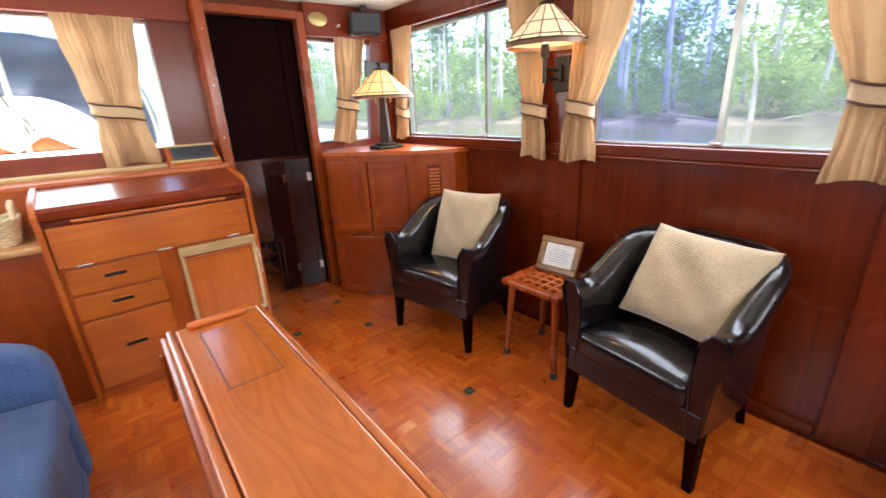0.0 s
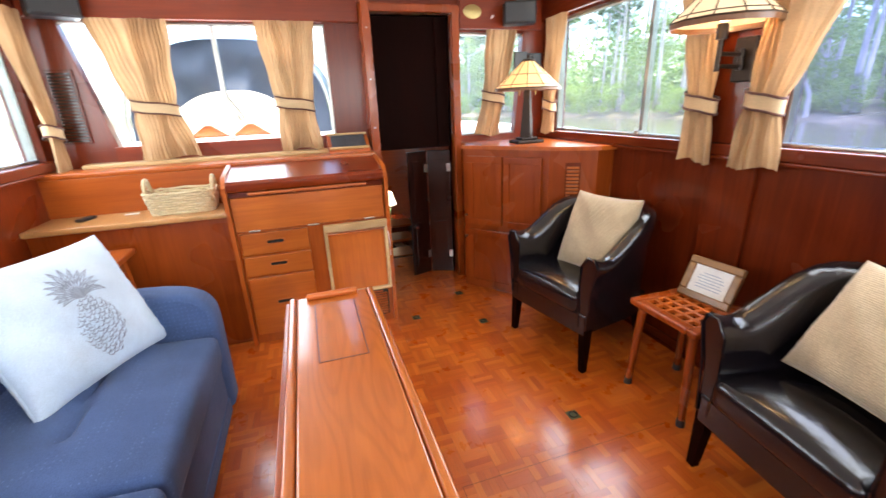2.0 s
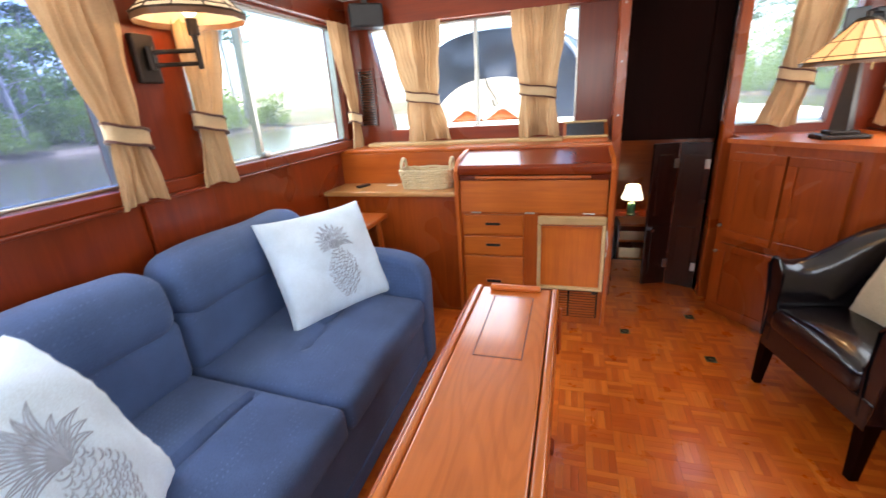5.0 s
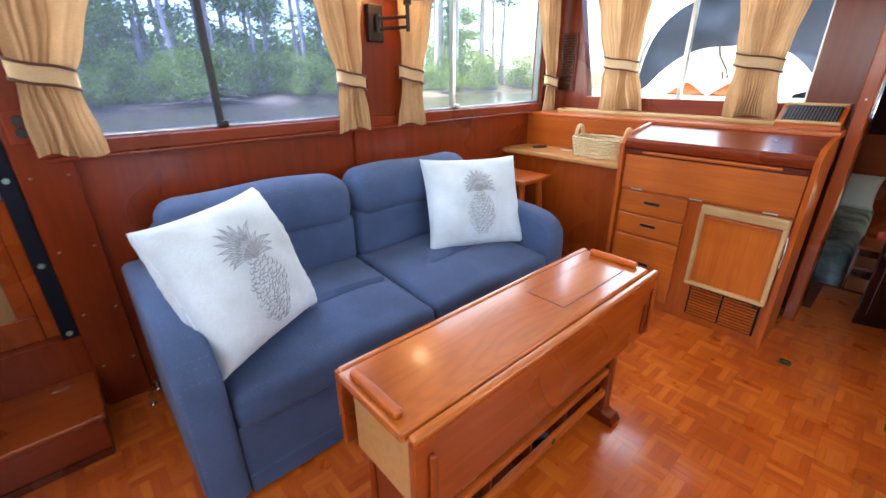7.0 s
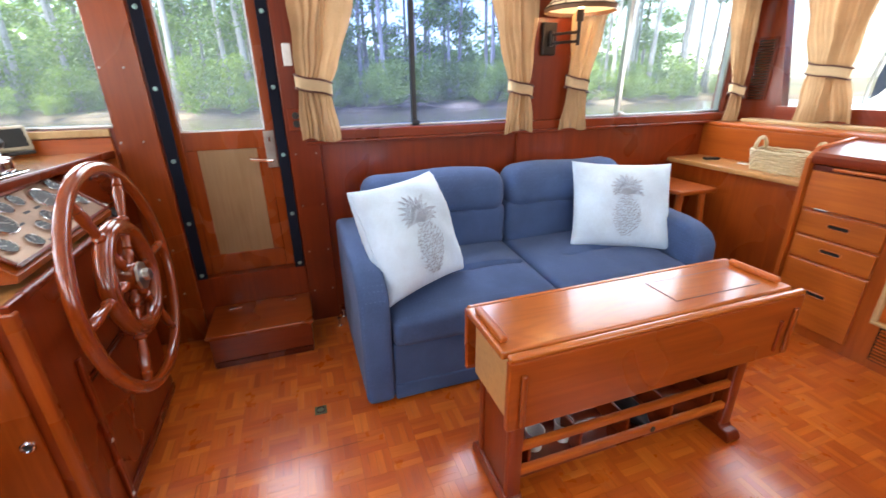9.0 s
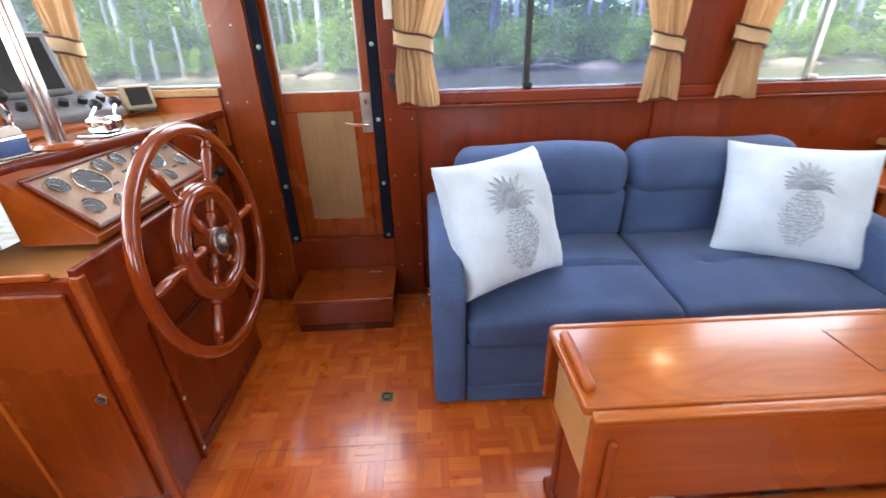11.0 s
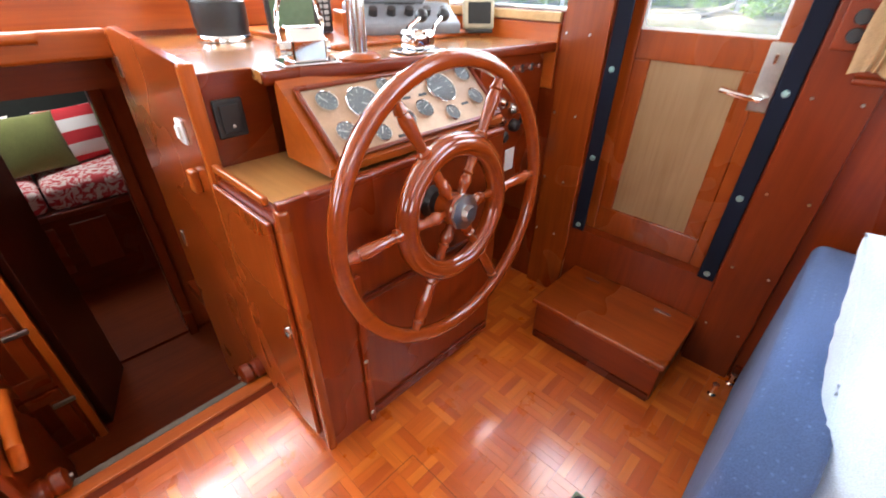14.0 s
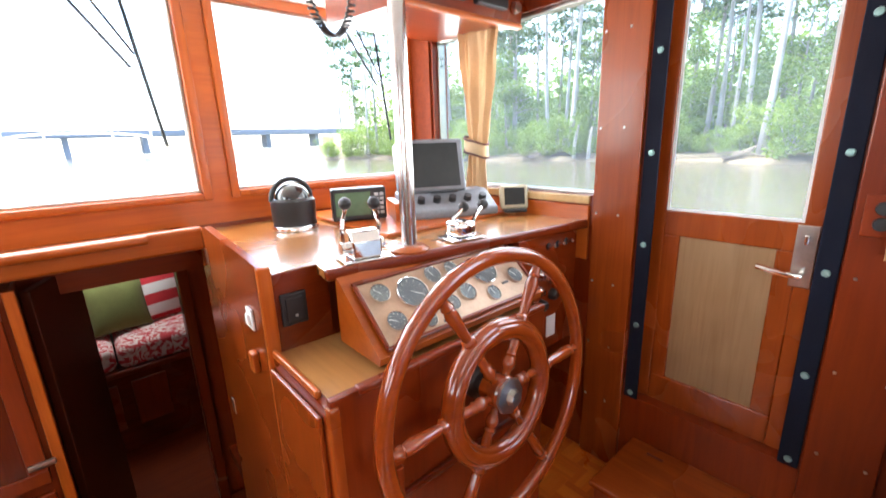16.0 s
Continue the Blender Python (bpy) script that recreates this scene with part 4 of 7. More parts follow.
# ---- drop-leaf table ----
def plain_sawn(name, dark, light):
    """Wide varnished boards with arched growth rings along y."""
    m, n, l, b = mat(name)
    rings = noise_tex(n, l, coords(n, l, (5.0, 0.9, 5.0)), 1.0, 1.0, 0.3)
    times, wave, lift = n.new("ShaderNodeMath"), n.new("ShaderNodeMath"), n.new("ShaderNodeMath")
    times.operation, times.inputs[1].default_value, wave.operation = "MULTIPLY", 110.0, "SINE"
    l.new(rings, times.inputs[0]), l.new(times.outputs[0], wave.inputs[0])
    lift.operation, lift.inputs[1].default_value, lift.inputs[2].default_value = "MULTIPLY_ADD", 0.5, 0.5
    l.new(wave.outputs[0], lift.inputs[0])
    arches = lift.outputs[0]
    fine = noise_tex(n, l, coords(n, l, (60, 3.0, 60)), 1.0, 5.0, 0.6)
    broad = noise_tex(n, l, coords(n, l, (3, 1.2, 3)), 1.0, 2.0)
    mid = tuple((p + q) / 2 for p, q in zip(dark, light))
    c = ramp(n, l, fine, [(0.25, tuple((p + q) / 2 for p, q in zip(dark, mid))), (0.75, tuple((p + q) / 2 for p, q in zip(light, mid)))])
    c = mixed(n, l, c, ramp(n, l, arches, [(0.05, (0.62, 0.54, 0.46)), (0.45, (1, 1, 1)), (0.95, (1.06, 1.08, 1.1))]), 0.25, "MULTIPLY")
    c = mixed(n, l, c, ramp(n, l, broad, [(0.3, (0.88, 0.84, 0.8)), (0.7, (1.08, 1.08, 1.08))]), 1.0, "MULTIPLY")
    l.new(c, b.inputs["Base Color"])
    l.new(scaled(n, l, broad, 0.2, 0.27), b.inputs["Roughness"])
    b.inputs["Coat Weight"].default_value, b.inputs["Coat Roughness"].default_value = 0.5, 0.1
    bumped(n, l, b, fine, 0.05, 0.001)
    return m


TABLE_TEAK = plain_sawn("table_teak", (0.36, 0.085, 0.011), (0.56, 0.155, 0.022))


def make_table():
    t = thing("drop_leaf_table", "narrow varnished teak table with both leaves hanging down", "table")
    x0, x1, y0, y1, z = -0.065, 0.195, 0.405, 1.545, 0.655
    bm = bmesh.new()
    box(bm, x0, x1, y0, y1, z - 0.028, z, 0.007, 3)
    part("tabletop", bm, TABLE_TEAK, t)
    for y, nm in ((y0 + 0.025, "fiddle_rail"), (y1 - 0.025, "fiddle_rail")):
        part(nm, B(x0 + 0.035, x1 - 0.035, y - 0.012, y + 0.012, z, z + 0.022, bev=0.008, seg=3), TEAK_X, t)
    # inlaid lid of the bottle locker
    lx0, lx1, ly0, ly1 = 0.0, 0.135, 1.08, 1.46
    part("locker_lid", B(lx0, lx1, ly0, ly1, z - 0.002, z + 0.0012, bev=0.0004), TABLE_TEAK, t, "flush lid in the tabletop")
    for d in ((lx0 - 0.004, lx0, ly0, ly1), (lx1, lx1 + 0.004, ly0, ly1), (lx0 - 0.004, lx1 + 0.004, ly0 - 0.004, ly0), (lx0 - 0.004, lx1 + 0.004, ly1, ly1 + 0.004)):
        part("lid_joint", B(d[0], d[1], d[2], d[3], z - 0.002, z + 0.0009), SEAM, t)
    for sx, xe in ((-1, x0), (1, x1)):
        a, b = (xe - 0.045, xe - 0.02) if sx < 0 else (xe + 0.004, xe + 0.029)
        lf = part("leaf", B(min(a, b), max(a, b), y0 + 0.012, y1 + 0.03, 0.392, z - 0.024, bev=0.005), AMBER_Y, t, "hanging table leaf")
        part("leaf_edge", B(xe - 0.03 if sx < 0 else xe + 0.002, xe - 0.002 if sx < 0 else xe + 0.03, y0 + 0.012, y1 + 0.03, z - 0.024, z - 0.005, bev=0.009, seg=3), TABLE_TEAK, lf)
        xo = max(a, b) if sx > 0 else min(a, b)
        for y in (y0 + 0.055, y1 - 0.01):
            part("leaf_bead", B(min(xo, xo + sx * 0.014), max(xo, xo + sx * 0.014), y - 0.009, y + 0.009, 0.405, z - 0.065, bev=0.006, seg=3), AMBER_Z, lf)
    part("end_board", B(x0 + 0.012, x1 - 0.008, y0 + 0.03, y0 + 0.05, 0.40, z - 0.028, bev=0.003), LAM, t, "paler end board below the tabletop")
    part("end_board", B(x0 + 0.012, x1 - 0.008, y1 - 0.05, y1 - 0.03, 0.40, z - 0.028, bev=0.003), LAM, t)
    part("locker_bottom", B(x0 + 0.012, x1 - 0.008, y0 + 0.05, y1 - 0.05, 0.38, 0.40), RED_Y, t)
    cx = (x0 + x1) / 2
    for y in (y0 + 0.075, y1 - 0.115):
        lg = part("trestle", B(cx - 0.085, cx + 0.085, y - 0.02, y + 0.02, 0.05, 0.40, bev=0.006), RED_Z, t, "flat trestle end")
        part("trestle_edge", B(cx + 0.085, cx + 0.115, y - 0.026, y + 0.026, 0.05, 0.36, bev=0.008), RED_Z, lg)
        part("trestle_edge", B(cx - 0.12, cx - 0.085, y - 0.026, y + 0.026, 0.05, 0.36, bev=0.008), RED_Z, lg)
        ft = [(-0.16, 0.0), (0.16, 0.0), (0.165, 0.02), (0.15, 0.045), (0.12, 0.045), (0.11, 0.06), (-0.11, 0.06), (-0.12, 0.045), (-0.15, 0.045), (-0.165, 0.02)]
        bm = prism(bmesh.new(), ft, -0.032, 0.032, Matrix.Translation((cx, y, 0)) @ pose(0, 0, 0, 90))
        part("foot", soft(bm, 0.006, 2), RED_X, lg, "shaped sledge foot")
    ya, yb = y0 + 0.095, y1 - 0.135
    for xr in (cx + 0.098, cx - 0.098):
        for zr in (0.235, 0.13):
            part("side_rail", B(xr - 0.011, xr + 0.011, ya, yb, zr, zr + 0.03, bev=0.005), TEAK_Y, t)
    part("rack_shelf", B(cx - 0.09, cx + 0.09, ya, yb, 0.095, 0.11, bev=0.002), RED_Y, t, "low bottle rack shelf")
    for k in range(5):
        y = ya + 0.05 + k * (yb - ya - 0.1) / 4
        part("rack_divider", B(cx - 0.085, cx + 0.085, y - 0.006, y + 0.006, 0.11, 0.205, bev=0.004), RED_X, t)
    part("table_hook", rod(bmesh.new(), (x1 + 0.033, y1 - 0.06, 0.545), (x1 + 0.033, y1 - 0.06, 0.42), 0.006), RED_Z, t)
    return t


make_table()
bt = thing("bottle", "dark bottle lying in the table's rack", "bottle", (0.065, 1.05, 0.147))
part("body", lathe(bmesh.new(), [(0.0, 0), (0.034, 0.002), (0.036, 0.01), (0.036, 0.1), (0.013, 0.14), (0.012, 0.17), (0.0, 0.171)], pose(-0.06, 0, 0, 0, 90), 16), NEARBLACK, bt)
for y in (0.62, 0.74):
    ct = thing("white_cup", "small white cup standing in the table's rack", "cup", (0.065, y, 0.11), "rack cups")
    part("body", lathe(bmesh.new(), [(0.0, 0), (0.028, 0), (0.036, 0.08), (0.033, 0.08), (0.025, 0.006), (0, 0.006)], None, 16), WHITE, ct)


# ---- leather tub chairs ----
def make_chair(m):
    t = tagged(new("tub_chair"), "dark brown leather tub chair with curved arms and tapered legs", "armchair", "leather tub chairs")
    path = []
    W_, D_, R_ = 0.285, 0.56, 0.24
    for i in range(7):
        path.append((-W_, (D_ - R_) * i / 6, (-1, 0)))
    for i in range(1, 8):
        a = math.pi - (math.pi / 2) * i / 7
        path.append((-W_ + R_ + R_ * math.cos(a), D_ - R_ + R_ * math.sin(a), (math.cos(a), math.sin(a))))
    path.append((0, D_, (0, 1)))
    path = path + [(-x, y, (-n[0], n[1])) for x, y, n in path[-2::-1]]
    # heights rise from the arm's front to the back
    bm = bmesh.new()
    rings = []
    k = len(path)
    for i, (x, y, n) in enumerate(path):
        s_ = 1 - abs(i / (k - 1) * 2 - 1)
        h = 0.605 + 0.02 * math.cos(min(1, s_ / 0.12) * math.pi) + 0.19 * (0.5 - 0.5 * math.cos(math.pi * min(1, s_ / 0.62)))
        flare = 0.045 - 0.015 * s_
        th = 0.062 + 0.02 * s_
        prof = [(-th + 0.02, 0.24), (-th, 0.40), (-th * 0.95, h - 0.05), (-th * 0.65 + flare * 0.3, h - 0.008), (-th * 0.1 + flare * 0.5, h + 0.006), (flare * 0.9, h - 0.012), (flare, h - 0.045), (0.012, h - 0.17), (0.002, 0.40), (0.0, 0.225)]
        rings.append([bm.verts.new((x + n[0] * o, y + n[1] * o, z)) for o, z in prof])
    for a, b in zip(rings, rings[1:]):
        for j in range(len(a)):
            bm.faces.new((a[j], a[(j + 1) % len(a)], b[(j + 1) % len(b)], b[j]))
    bm.faces.new(rings[0]), bm.faces.new(rings[-1][::-1])
    part("shell", bm, LEATHER, t, "curved leather arms and back", 60)
    for sx in (-1, 1):
        bm = bmesh.new()
        sweep(bm, [(sx * (W_ + o), -0.004, z) for o, z in ((-0.045, 0.25), (-0.062, 0.42), (-0.055, 0.57), (-0.02, 0.625), (0.02, 0.622), (0.042, 0.585), (0.015, 0.45), (0.0, 0.25))], 0.005, 6)
        part("arm_welt", bm, LEATHER, t)
    part("seat_cushion", pad(bmesh.new(), -0.228, 0.228, -0.03, 0.47, 0.315, 0.425, 0.035, 0.028, 6), LEATHER, t, "plump seat cushion")
    part("apron", B(-0.282, 0.282, -0.005, 0.03, 0.205, 0.325, bev=0.012, seg=3), LEATHER, t)
    part("seat_base", B(-0.24, 0.24, 0.03, 0.5, 0.21, 0.315), LEATHER, t)
    for x, y, dx, dy in ((-0.262, 0.022, -0.01, -0.01), (0.262, 0.022, 0.01, -0.01), (-0.2, 0.48, -0.02, 0.04), (0.2, 0.48, 0.02, 0.04)):
        bm = bmesh.new()
        rod(bm, (x + dx, y + dy, 0.0), (x, y, 0.24), 0.021, 0.034, 4)
        part("leg", bm, BLACKWOOD, t, smooth=0)
    t.matrix_basis = m
    return t


chair = make_chair(pose(1.178, 1.80, 0, 0, 0, -78.5))
copy_thing(chair, pose(1.236, 0.63, 0, 0, 0, -96.6))
throw_pillow((1.41, 1.80, 0.435), -82, 22, 0.43, 0.43, 0.16, 11, CORD, "tan corduroy pillow on a leather chair", None, -2, "corduroy pillows")
throw_pillow((1.43, 0.575, 0.468), -97, 32, 0.45, 0.40, 0.20, 12, CORD, "tan corduroy pillow propped askew on a leather chair", None, 2, "corduroy pillows")


# ---- grating-top stool table and photo frame ----
def make_grating():
    t = thing("grating_table", "small teak side table with a grating top and black feet", "side table", (1.548, 1.225, 0))
    w, d, z = 0.18, 0.178, 0.458
    rail = 0.045
    for a in ((-w, w, -d, -d + rail), (-w, w, d - rail, d), (-w, -w + rail, -d + rail, d - rail), (w - rail, w, -d + rail, d - rail)):
        part("rim", B(a[0], a[1], a[2], a[3], z - 0.03, z, bev=0.008, seg=3), AMBER_X, t)
    k = 5
    for i in range(k + 1):
        p = -w + rail + (2 * w - 2 * rail) * i / k
        part("grating_slat", B(p - 0.009, p + 0.009, -d + rail, d - rail, z - 0.02, z - 0.004, bev=0.002), TEAK_Y, t)
        p = -d + rail + (2 * d - 2 * rail) * i / k
        part("grating_slat", B(-w + rail, w - rail, p - 0.009, p + 0.009, z - 0.022, z - 0.006, bev=0.002), TEAK_X, t)
    for sx in (-1, 1):
        for sy in (-1, 1):
            lg = part("leg", rod(bmesh.new(), (sx * 0.152, sy * 0.158, 0.0), (sx * 0.135, sy * 0.135, z - 0.03), 0.014, 0.02, 10), AMBER_Z, t)
            part("rubber_foot", rod(bmesh.new(), (sx * 0.152, sy * 0.158, 0.0), (sx * 0.151, sy * 0.157, 0.03), 0.019, 0.018, 10), NEARBLACK, lg)
    return t


make_grating()
GOLD = wood("antique_gold_wood", (0.16, 0.075, 0.022), (0.34, 0.17, 0.055), "x", 0.35, 0.2)
fr = tagged(new("photo_frame"), "antique brown photo frame with a printed card on the side table", "photo frame")
fr.matrix_basis = pose(1.615, 1.245, 0.459, 0, 0, -84) @ pose(0, 0, 0, -24)
fw, fh, b_ = 0.118, 0.19, 0.034
for a in ((-fw, fw, 0, b_), (-fw, fw, fh - b_, fh), (-fw, -fw + b_, b_, fh - b_), (fw - b_, fw, b_, fh - b_)):
    part("moulding", B(a[0], a[1], -0.012, 0.012, a[2], a[3], bev=0.006, seg=3), GOLD, fr)
part("card", B(-fw + b_, fw - b_, -0.003, 0.003, b_, fh - b_), PAPER, fr)
for k in range(6):
    w_ = (0.055, 0.06, 0.05, 0.06, 0.055, 0.04)[k]
    part("text_bar", B(-w_, w_, -0.0042, -0.003, 0.058 + k * 0.013, 0.062 + k * 0.013), INK, fr)
part("stand", B(-0.03, 0.03, 0.012, 0.016, 0.0, 0.15, m=pose(0, 0.0, 0.02, -18)), NEARBLACK, fr)


# ---- helm ----
def xz_slab(outline, x0, x1):
    """An outline in y and z, drawn out along x."""
    return prism(bmesh.new(), outline, x0, x1, Matrix(((0, 0, 1, 0), (1, 0, 0, 0), (0, 1, 0, 0), (0, 0, 0, 1))))


def gauge(parent, m, r, needle):
    g = part("gauge", lathe(bmesh.new(), [(r, 0), (r, 0.006), (r * 0.97, 0.009), (r * 0.93, 0.008), (r * 0.93, 0.004), (0, 0.004)], m, 24), CHROME, parent, "round engine gauge with a bright rim")
    part("dial", lathe(bmesh.new(), [(r * 0.92, 0.0042), (r * 0.92, 0.005), (0, 0.005)], m, 24), DIAL, g)
    part("needle", B(-0.001, 0.001, -r * 0.1, r * 0.7, 0.0052, 0.006, m=m @ pose(0, 0, 0, 0, 0, needle)), WHITE, g)
    for k in range(9):
        a = radians(-130 + 32.5 * k)
        part("tick", B(-0.0008, 0.0008, r * 0.66, r * 0.8, 0.0052, 0.0058, m=m @ pose(0, 0, 0, 0, 0, math.degrees(a))), WHITE, g)
    gl = part("lens", lathe(bmesh.new(), [(r * 0.93, 0.0075), (0, 0.0077)], m, 24), GLASS, g)
    gl.visible_shadow = False
    return g


def make_console():
    t = thing("helm_console", "varnished teak helm console with a gauge panel and storage", "helm console")
    fx0, fx1, fy = -0.885, -0.112, -0.745
    # Front darker red, sides amber: the fall of light is put into the colour.
    part("lower_front", B(fx0, fx1, fy - 0.02, fy, 0.0, 0.86, bev=0.003), RED_Z, t)
    for d in ((fx0 + 0.02, fx1 - 0.16, 0.03, 0.06), (fx0 + 0.02, fx1 - 0.16, 0.50, 0.52)):
        part("panel_rail", B(d[0], d[1], fy, fy + 0.012, d[2], d[3], bev=0.003), MAHOG_X, t)
    part("panel_stile", B(fx1 - 0.17, fx1 - 0.148, fy, fy + 0.014, 0.0, 0.60, bev=0.004), RED_Z, t)
    screws(t, [(fx1 - 0.155, fy + 0.014, 0.288), (fx1 - 0.155, fy + 0.014, 0.05)], (0, 1, 0), 0.008)
    part("lower_end", B(fx0, fx0 + 0.02, -1.14, fy - 0.02, 0.0, 0.86), MAHOG_Z, t)
    part("corner_post", B(fx1 - 0.02, fx1 + 0.006, fy - 0.024, fy + 0.006, 0.0, 0.842, bev=0.006), AMBER_Z, t)
    part("side_board", B(fx1 - 0.02, fx1, -1.098, fy - 0.024, 0.0, 0.829), RED_Z, t)
    dr = part("side_door", B(fx1, fx1 + 0.014, -1.09, fy - 0.045, 0.04, 0.80, bev=0.005), AMBER_Z, t, "narrow locker door in the console's side")
    bm = bmesh.new()
    pts = [(fx1 + 0.016, -0.821 + 0.014 * math.cos(a), 0.462 + 0.014 * math.sin(a)) for a in [2 * math.pi * k / 16 for k in range(16)]]
    sweep(bm, pts, 0.004, 6, True)
    part("finger_ring", bm, CHROME, dr)
    # No hole is cut: a black disc is painted for its shade.
    part("finger_hole", rod(bmesh.new(), (fx1 + 0.0145, -0.821, 0.462), (fx1 + 0.0155, -0.821, 0.462), 0.012), NEARBLACK, dr)
    # open pocket with a raised lip
    part("pocket_shelf", B(fx0 + 0.02, fx1 - 0.0202, -1.10, fy - 0.02, 0.815, 0.832), LAM, t, "worn brown shelf")
    part("pocket_lip", B(fx1 - 0.014, fx1 + 0.002, -1.09, fy - 0.07, 0.83, 0.852, bev=0.006, seg=3), TEAK_Y, t)
    part("pocket_lip", B(fx0, fx1 - 0.07, fy - 0.024, fy + 0.004, 0.842, 0.862, bev=0.006, seg=3), RED_X, t)
    part("pocket_back", B(-0.30, fx1, -1.115, -1.10, 0.83, 1.06), RED_X, t)
    ap = part("socket_panel", B(-0.226, -0.152, -1.10, -1.09, 0.905, 1.0, bev=0.004), NEARBLACK, t, "black socket panel")
    part("socket_face", B(-0.214, -0.164, -1.09, -1.084, 0.918, 0.988, bev=0.004), NEARBLACK, ap)
    part("socket_pin", rod(bmesh.new(), (-0.19, -1.084, 0.935), (-0.19, -1.08, 0.935), 0.004), GREYPL, ap)
    # taller side panel towards the companionway
    side = [(-1.10, 0.0), (-1.10, 1.085), (-1.66, 1.125), (-1.74, 1.10), (-1.78, 1.0), (-1.78, -0.5), (-1.14, -0.5), (-1.14, 0.0)]
    part("tall_side", xz_slab(side, fx1 - 0.02, fx1 + 0.004), AMBER_Z, t, "tall teak side panel", 0)
    part("tall_side_edge", B(fx1 - 0.026, fx1 + 0.010, -1.112, -1.088, 0.0, 1.088, bev=0.006), TEAK_Z, t)
    sw = part("switch_plate", B(fx1 + 0.004, fx1 + 0.012, -1.25, -1.20, 0.875, 0.94, bev=0.003), WHITE, t, "white light switch")
    part("rocker", B(fx1 + 0.012, fx1 + 0.02, -1.236, -1.214, 0.89, 0.925, bev=0.003), WHITE, sw)
    part("door_catch", B(fx1 + 0.004, fx1 + 0.025, -1.25, -1.21, 0.735, 0.80, bev=0.006), TEAK_Z, t)
    for z in (0.35, 0.98):
        part("hinge", B(fx1 + 0.004, fx1 + 0.008, -1.70, -1.67, z, z + 0.06), STEEL, t)
    # dash and gauge panel
    dash = [(-0.258, -1.02), (-1.328, -0.865), (-1.328, -1.98), (-0.118, -1.98), (-0.118, -1.105), (-0.27, -1.105)]
    part("dash_top", prism(bmesh.new(), dash, 1.035, 1.062), wood("dash_teak", (0.40, 0.16, 0.04), (0.56, 0.27, 0.08), "x", 0.25, 0.6), t, "glossy light brown dash", 0)
    part("dash_nosing", B(0.0, 1.085, -0.012, 0.012, 1.032, 1.066, bev=0.008, seg=3, m=pose(-0.256, -1.018, 0, 0, 0, 171.8)), RED_X, t)
    part("dash_step", B(-1.328, -0.60, -1.95, -1.22, 1.062, 1.078, bev=0.006), TEAK_X, t, "raised mounting board")
    slope = [(-1.0, 1.03), (-0.99, 1.045), (-0.795, 0.875), (-0.80, 0.855), (-1.0, 0.855)]
    bm = xz_slab(slope, -0.94, -0.275)
    part("gauge_housing", bm, TEAK_X, t, "sloping teak gauge housing", 0)
    face = pose(-0.275, -0.792, 0.879, 0, 0, 180) @ pose(0, 0, 0, 41.1)
    pn = part("gauge_panel", B(0.034, 0.64, 0.02, 0.212, 0.0, 0.004, bev=0.001, m=face), ALU, t, "brushed bronze gauge panel")
    for d in ((0.022, 0.652, 0.008, 0.02), (0.022, 0.652, 0.212, 0.224), (0.022, 0.034, 0.02, 0.212), (0.64, 0.652, 0.02, 0.212)):
        part("panel_moulding", B(d[0], d[1], d[2], d[3], 0, 0.012, bev=0.004, m=face), RED_X, t)
    for gx, gy, r, nd in ((0.065, 0.195, 0.030, 40), (0.15, 0.165, 0.052, -120), (0.068, 0.085, 0.030, 60), (0.232, 0.205, 0.03, 20), (0.24, 0.08, 0.026, 80), (0.15, 0.055, 0.026, -30), (0.30, 0.21, 0.026, 50), (0.305, 0.10, 0.03, -60), (0.40, 0.165, 0.054, 100), (0.385, 0.06, 0.026, 10), (0.505, 0.205, 0.03, -70), (0.50, 0.10, 0.03, 30)):
        gauge(pn, face @ Matrix.Translation((0.086 + (gx - 0.065) * 1.15, 0.004 + gy * 0.85, 0.004)), r, nd)
    for gx, gy in ((0.20, 0.125), (0.275, 0.155), (0.33, 0.155), (0.45, 0.085), (0.20, 0.03)):
        gx, gy = 0.086 + (gx - 0.065) * 1.15, 0.004 + gy * 0.85
        part("label_plate", B(gx - 0.015, gx + 0.015, gy - 0.004, gy + 0.004, 0.004, 0.006, m=face), NEARBLACK, pn)
    # switch board on the wall side
    part("switch_board", B(-1.32, -0.942, -0.93, -0.90, 0.55, 1.034, bev=0.003), RED_X, t)
    for x in (-1.12, -1.18, -1.24):
        part("toggle", rod(bmesh.new(), (x, -0.90, 0.985), (x, -0.868, 0.993), 0.007), CHROME, t)
        part("toggle_ring", lathe(bmesh.new(), [(0.014, 0), (0.013, 0.005), (0.0, 0.006)], pose(x, -0.90, 0.985, -90), 12), NEARBLACK, t)
    for x, z in ((-1.07, 0.88), (-1.07, 0.815), (-1.14, 0.85)):
        part("key_switch", lathe(bmesh.new(), [(0.02, 0), (0.02, 0.012), (0.013, 0.022), (0.013, 0.03), (0, 0.031)], pose(x, -0.90, z, -90), 14), CHROME, t)
    for x, z in ((-1.15, 0.785), (-1.08, 0.755), (-1.22, 0.80)):
        part("knob", lathe(bmesh.new(), [(0.024, 0), (0.022, 0.022), (0.014, 0.03), (0, 0.03)], pose(x, -0.90, z, -90), 14), NEARBLACK, t)
    part("white_label", B(-1.18, -1.12, -0.90, -0.897, 0.60, 0.69), PAPER, t)
    return t


make_console()


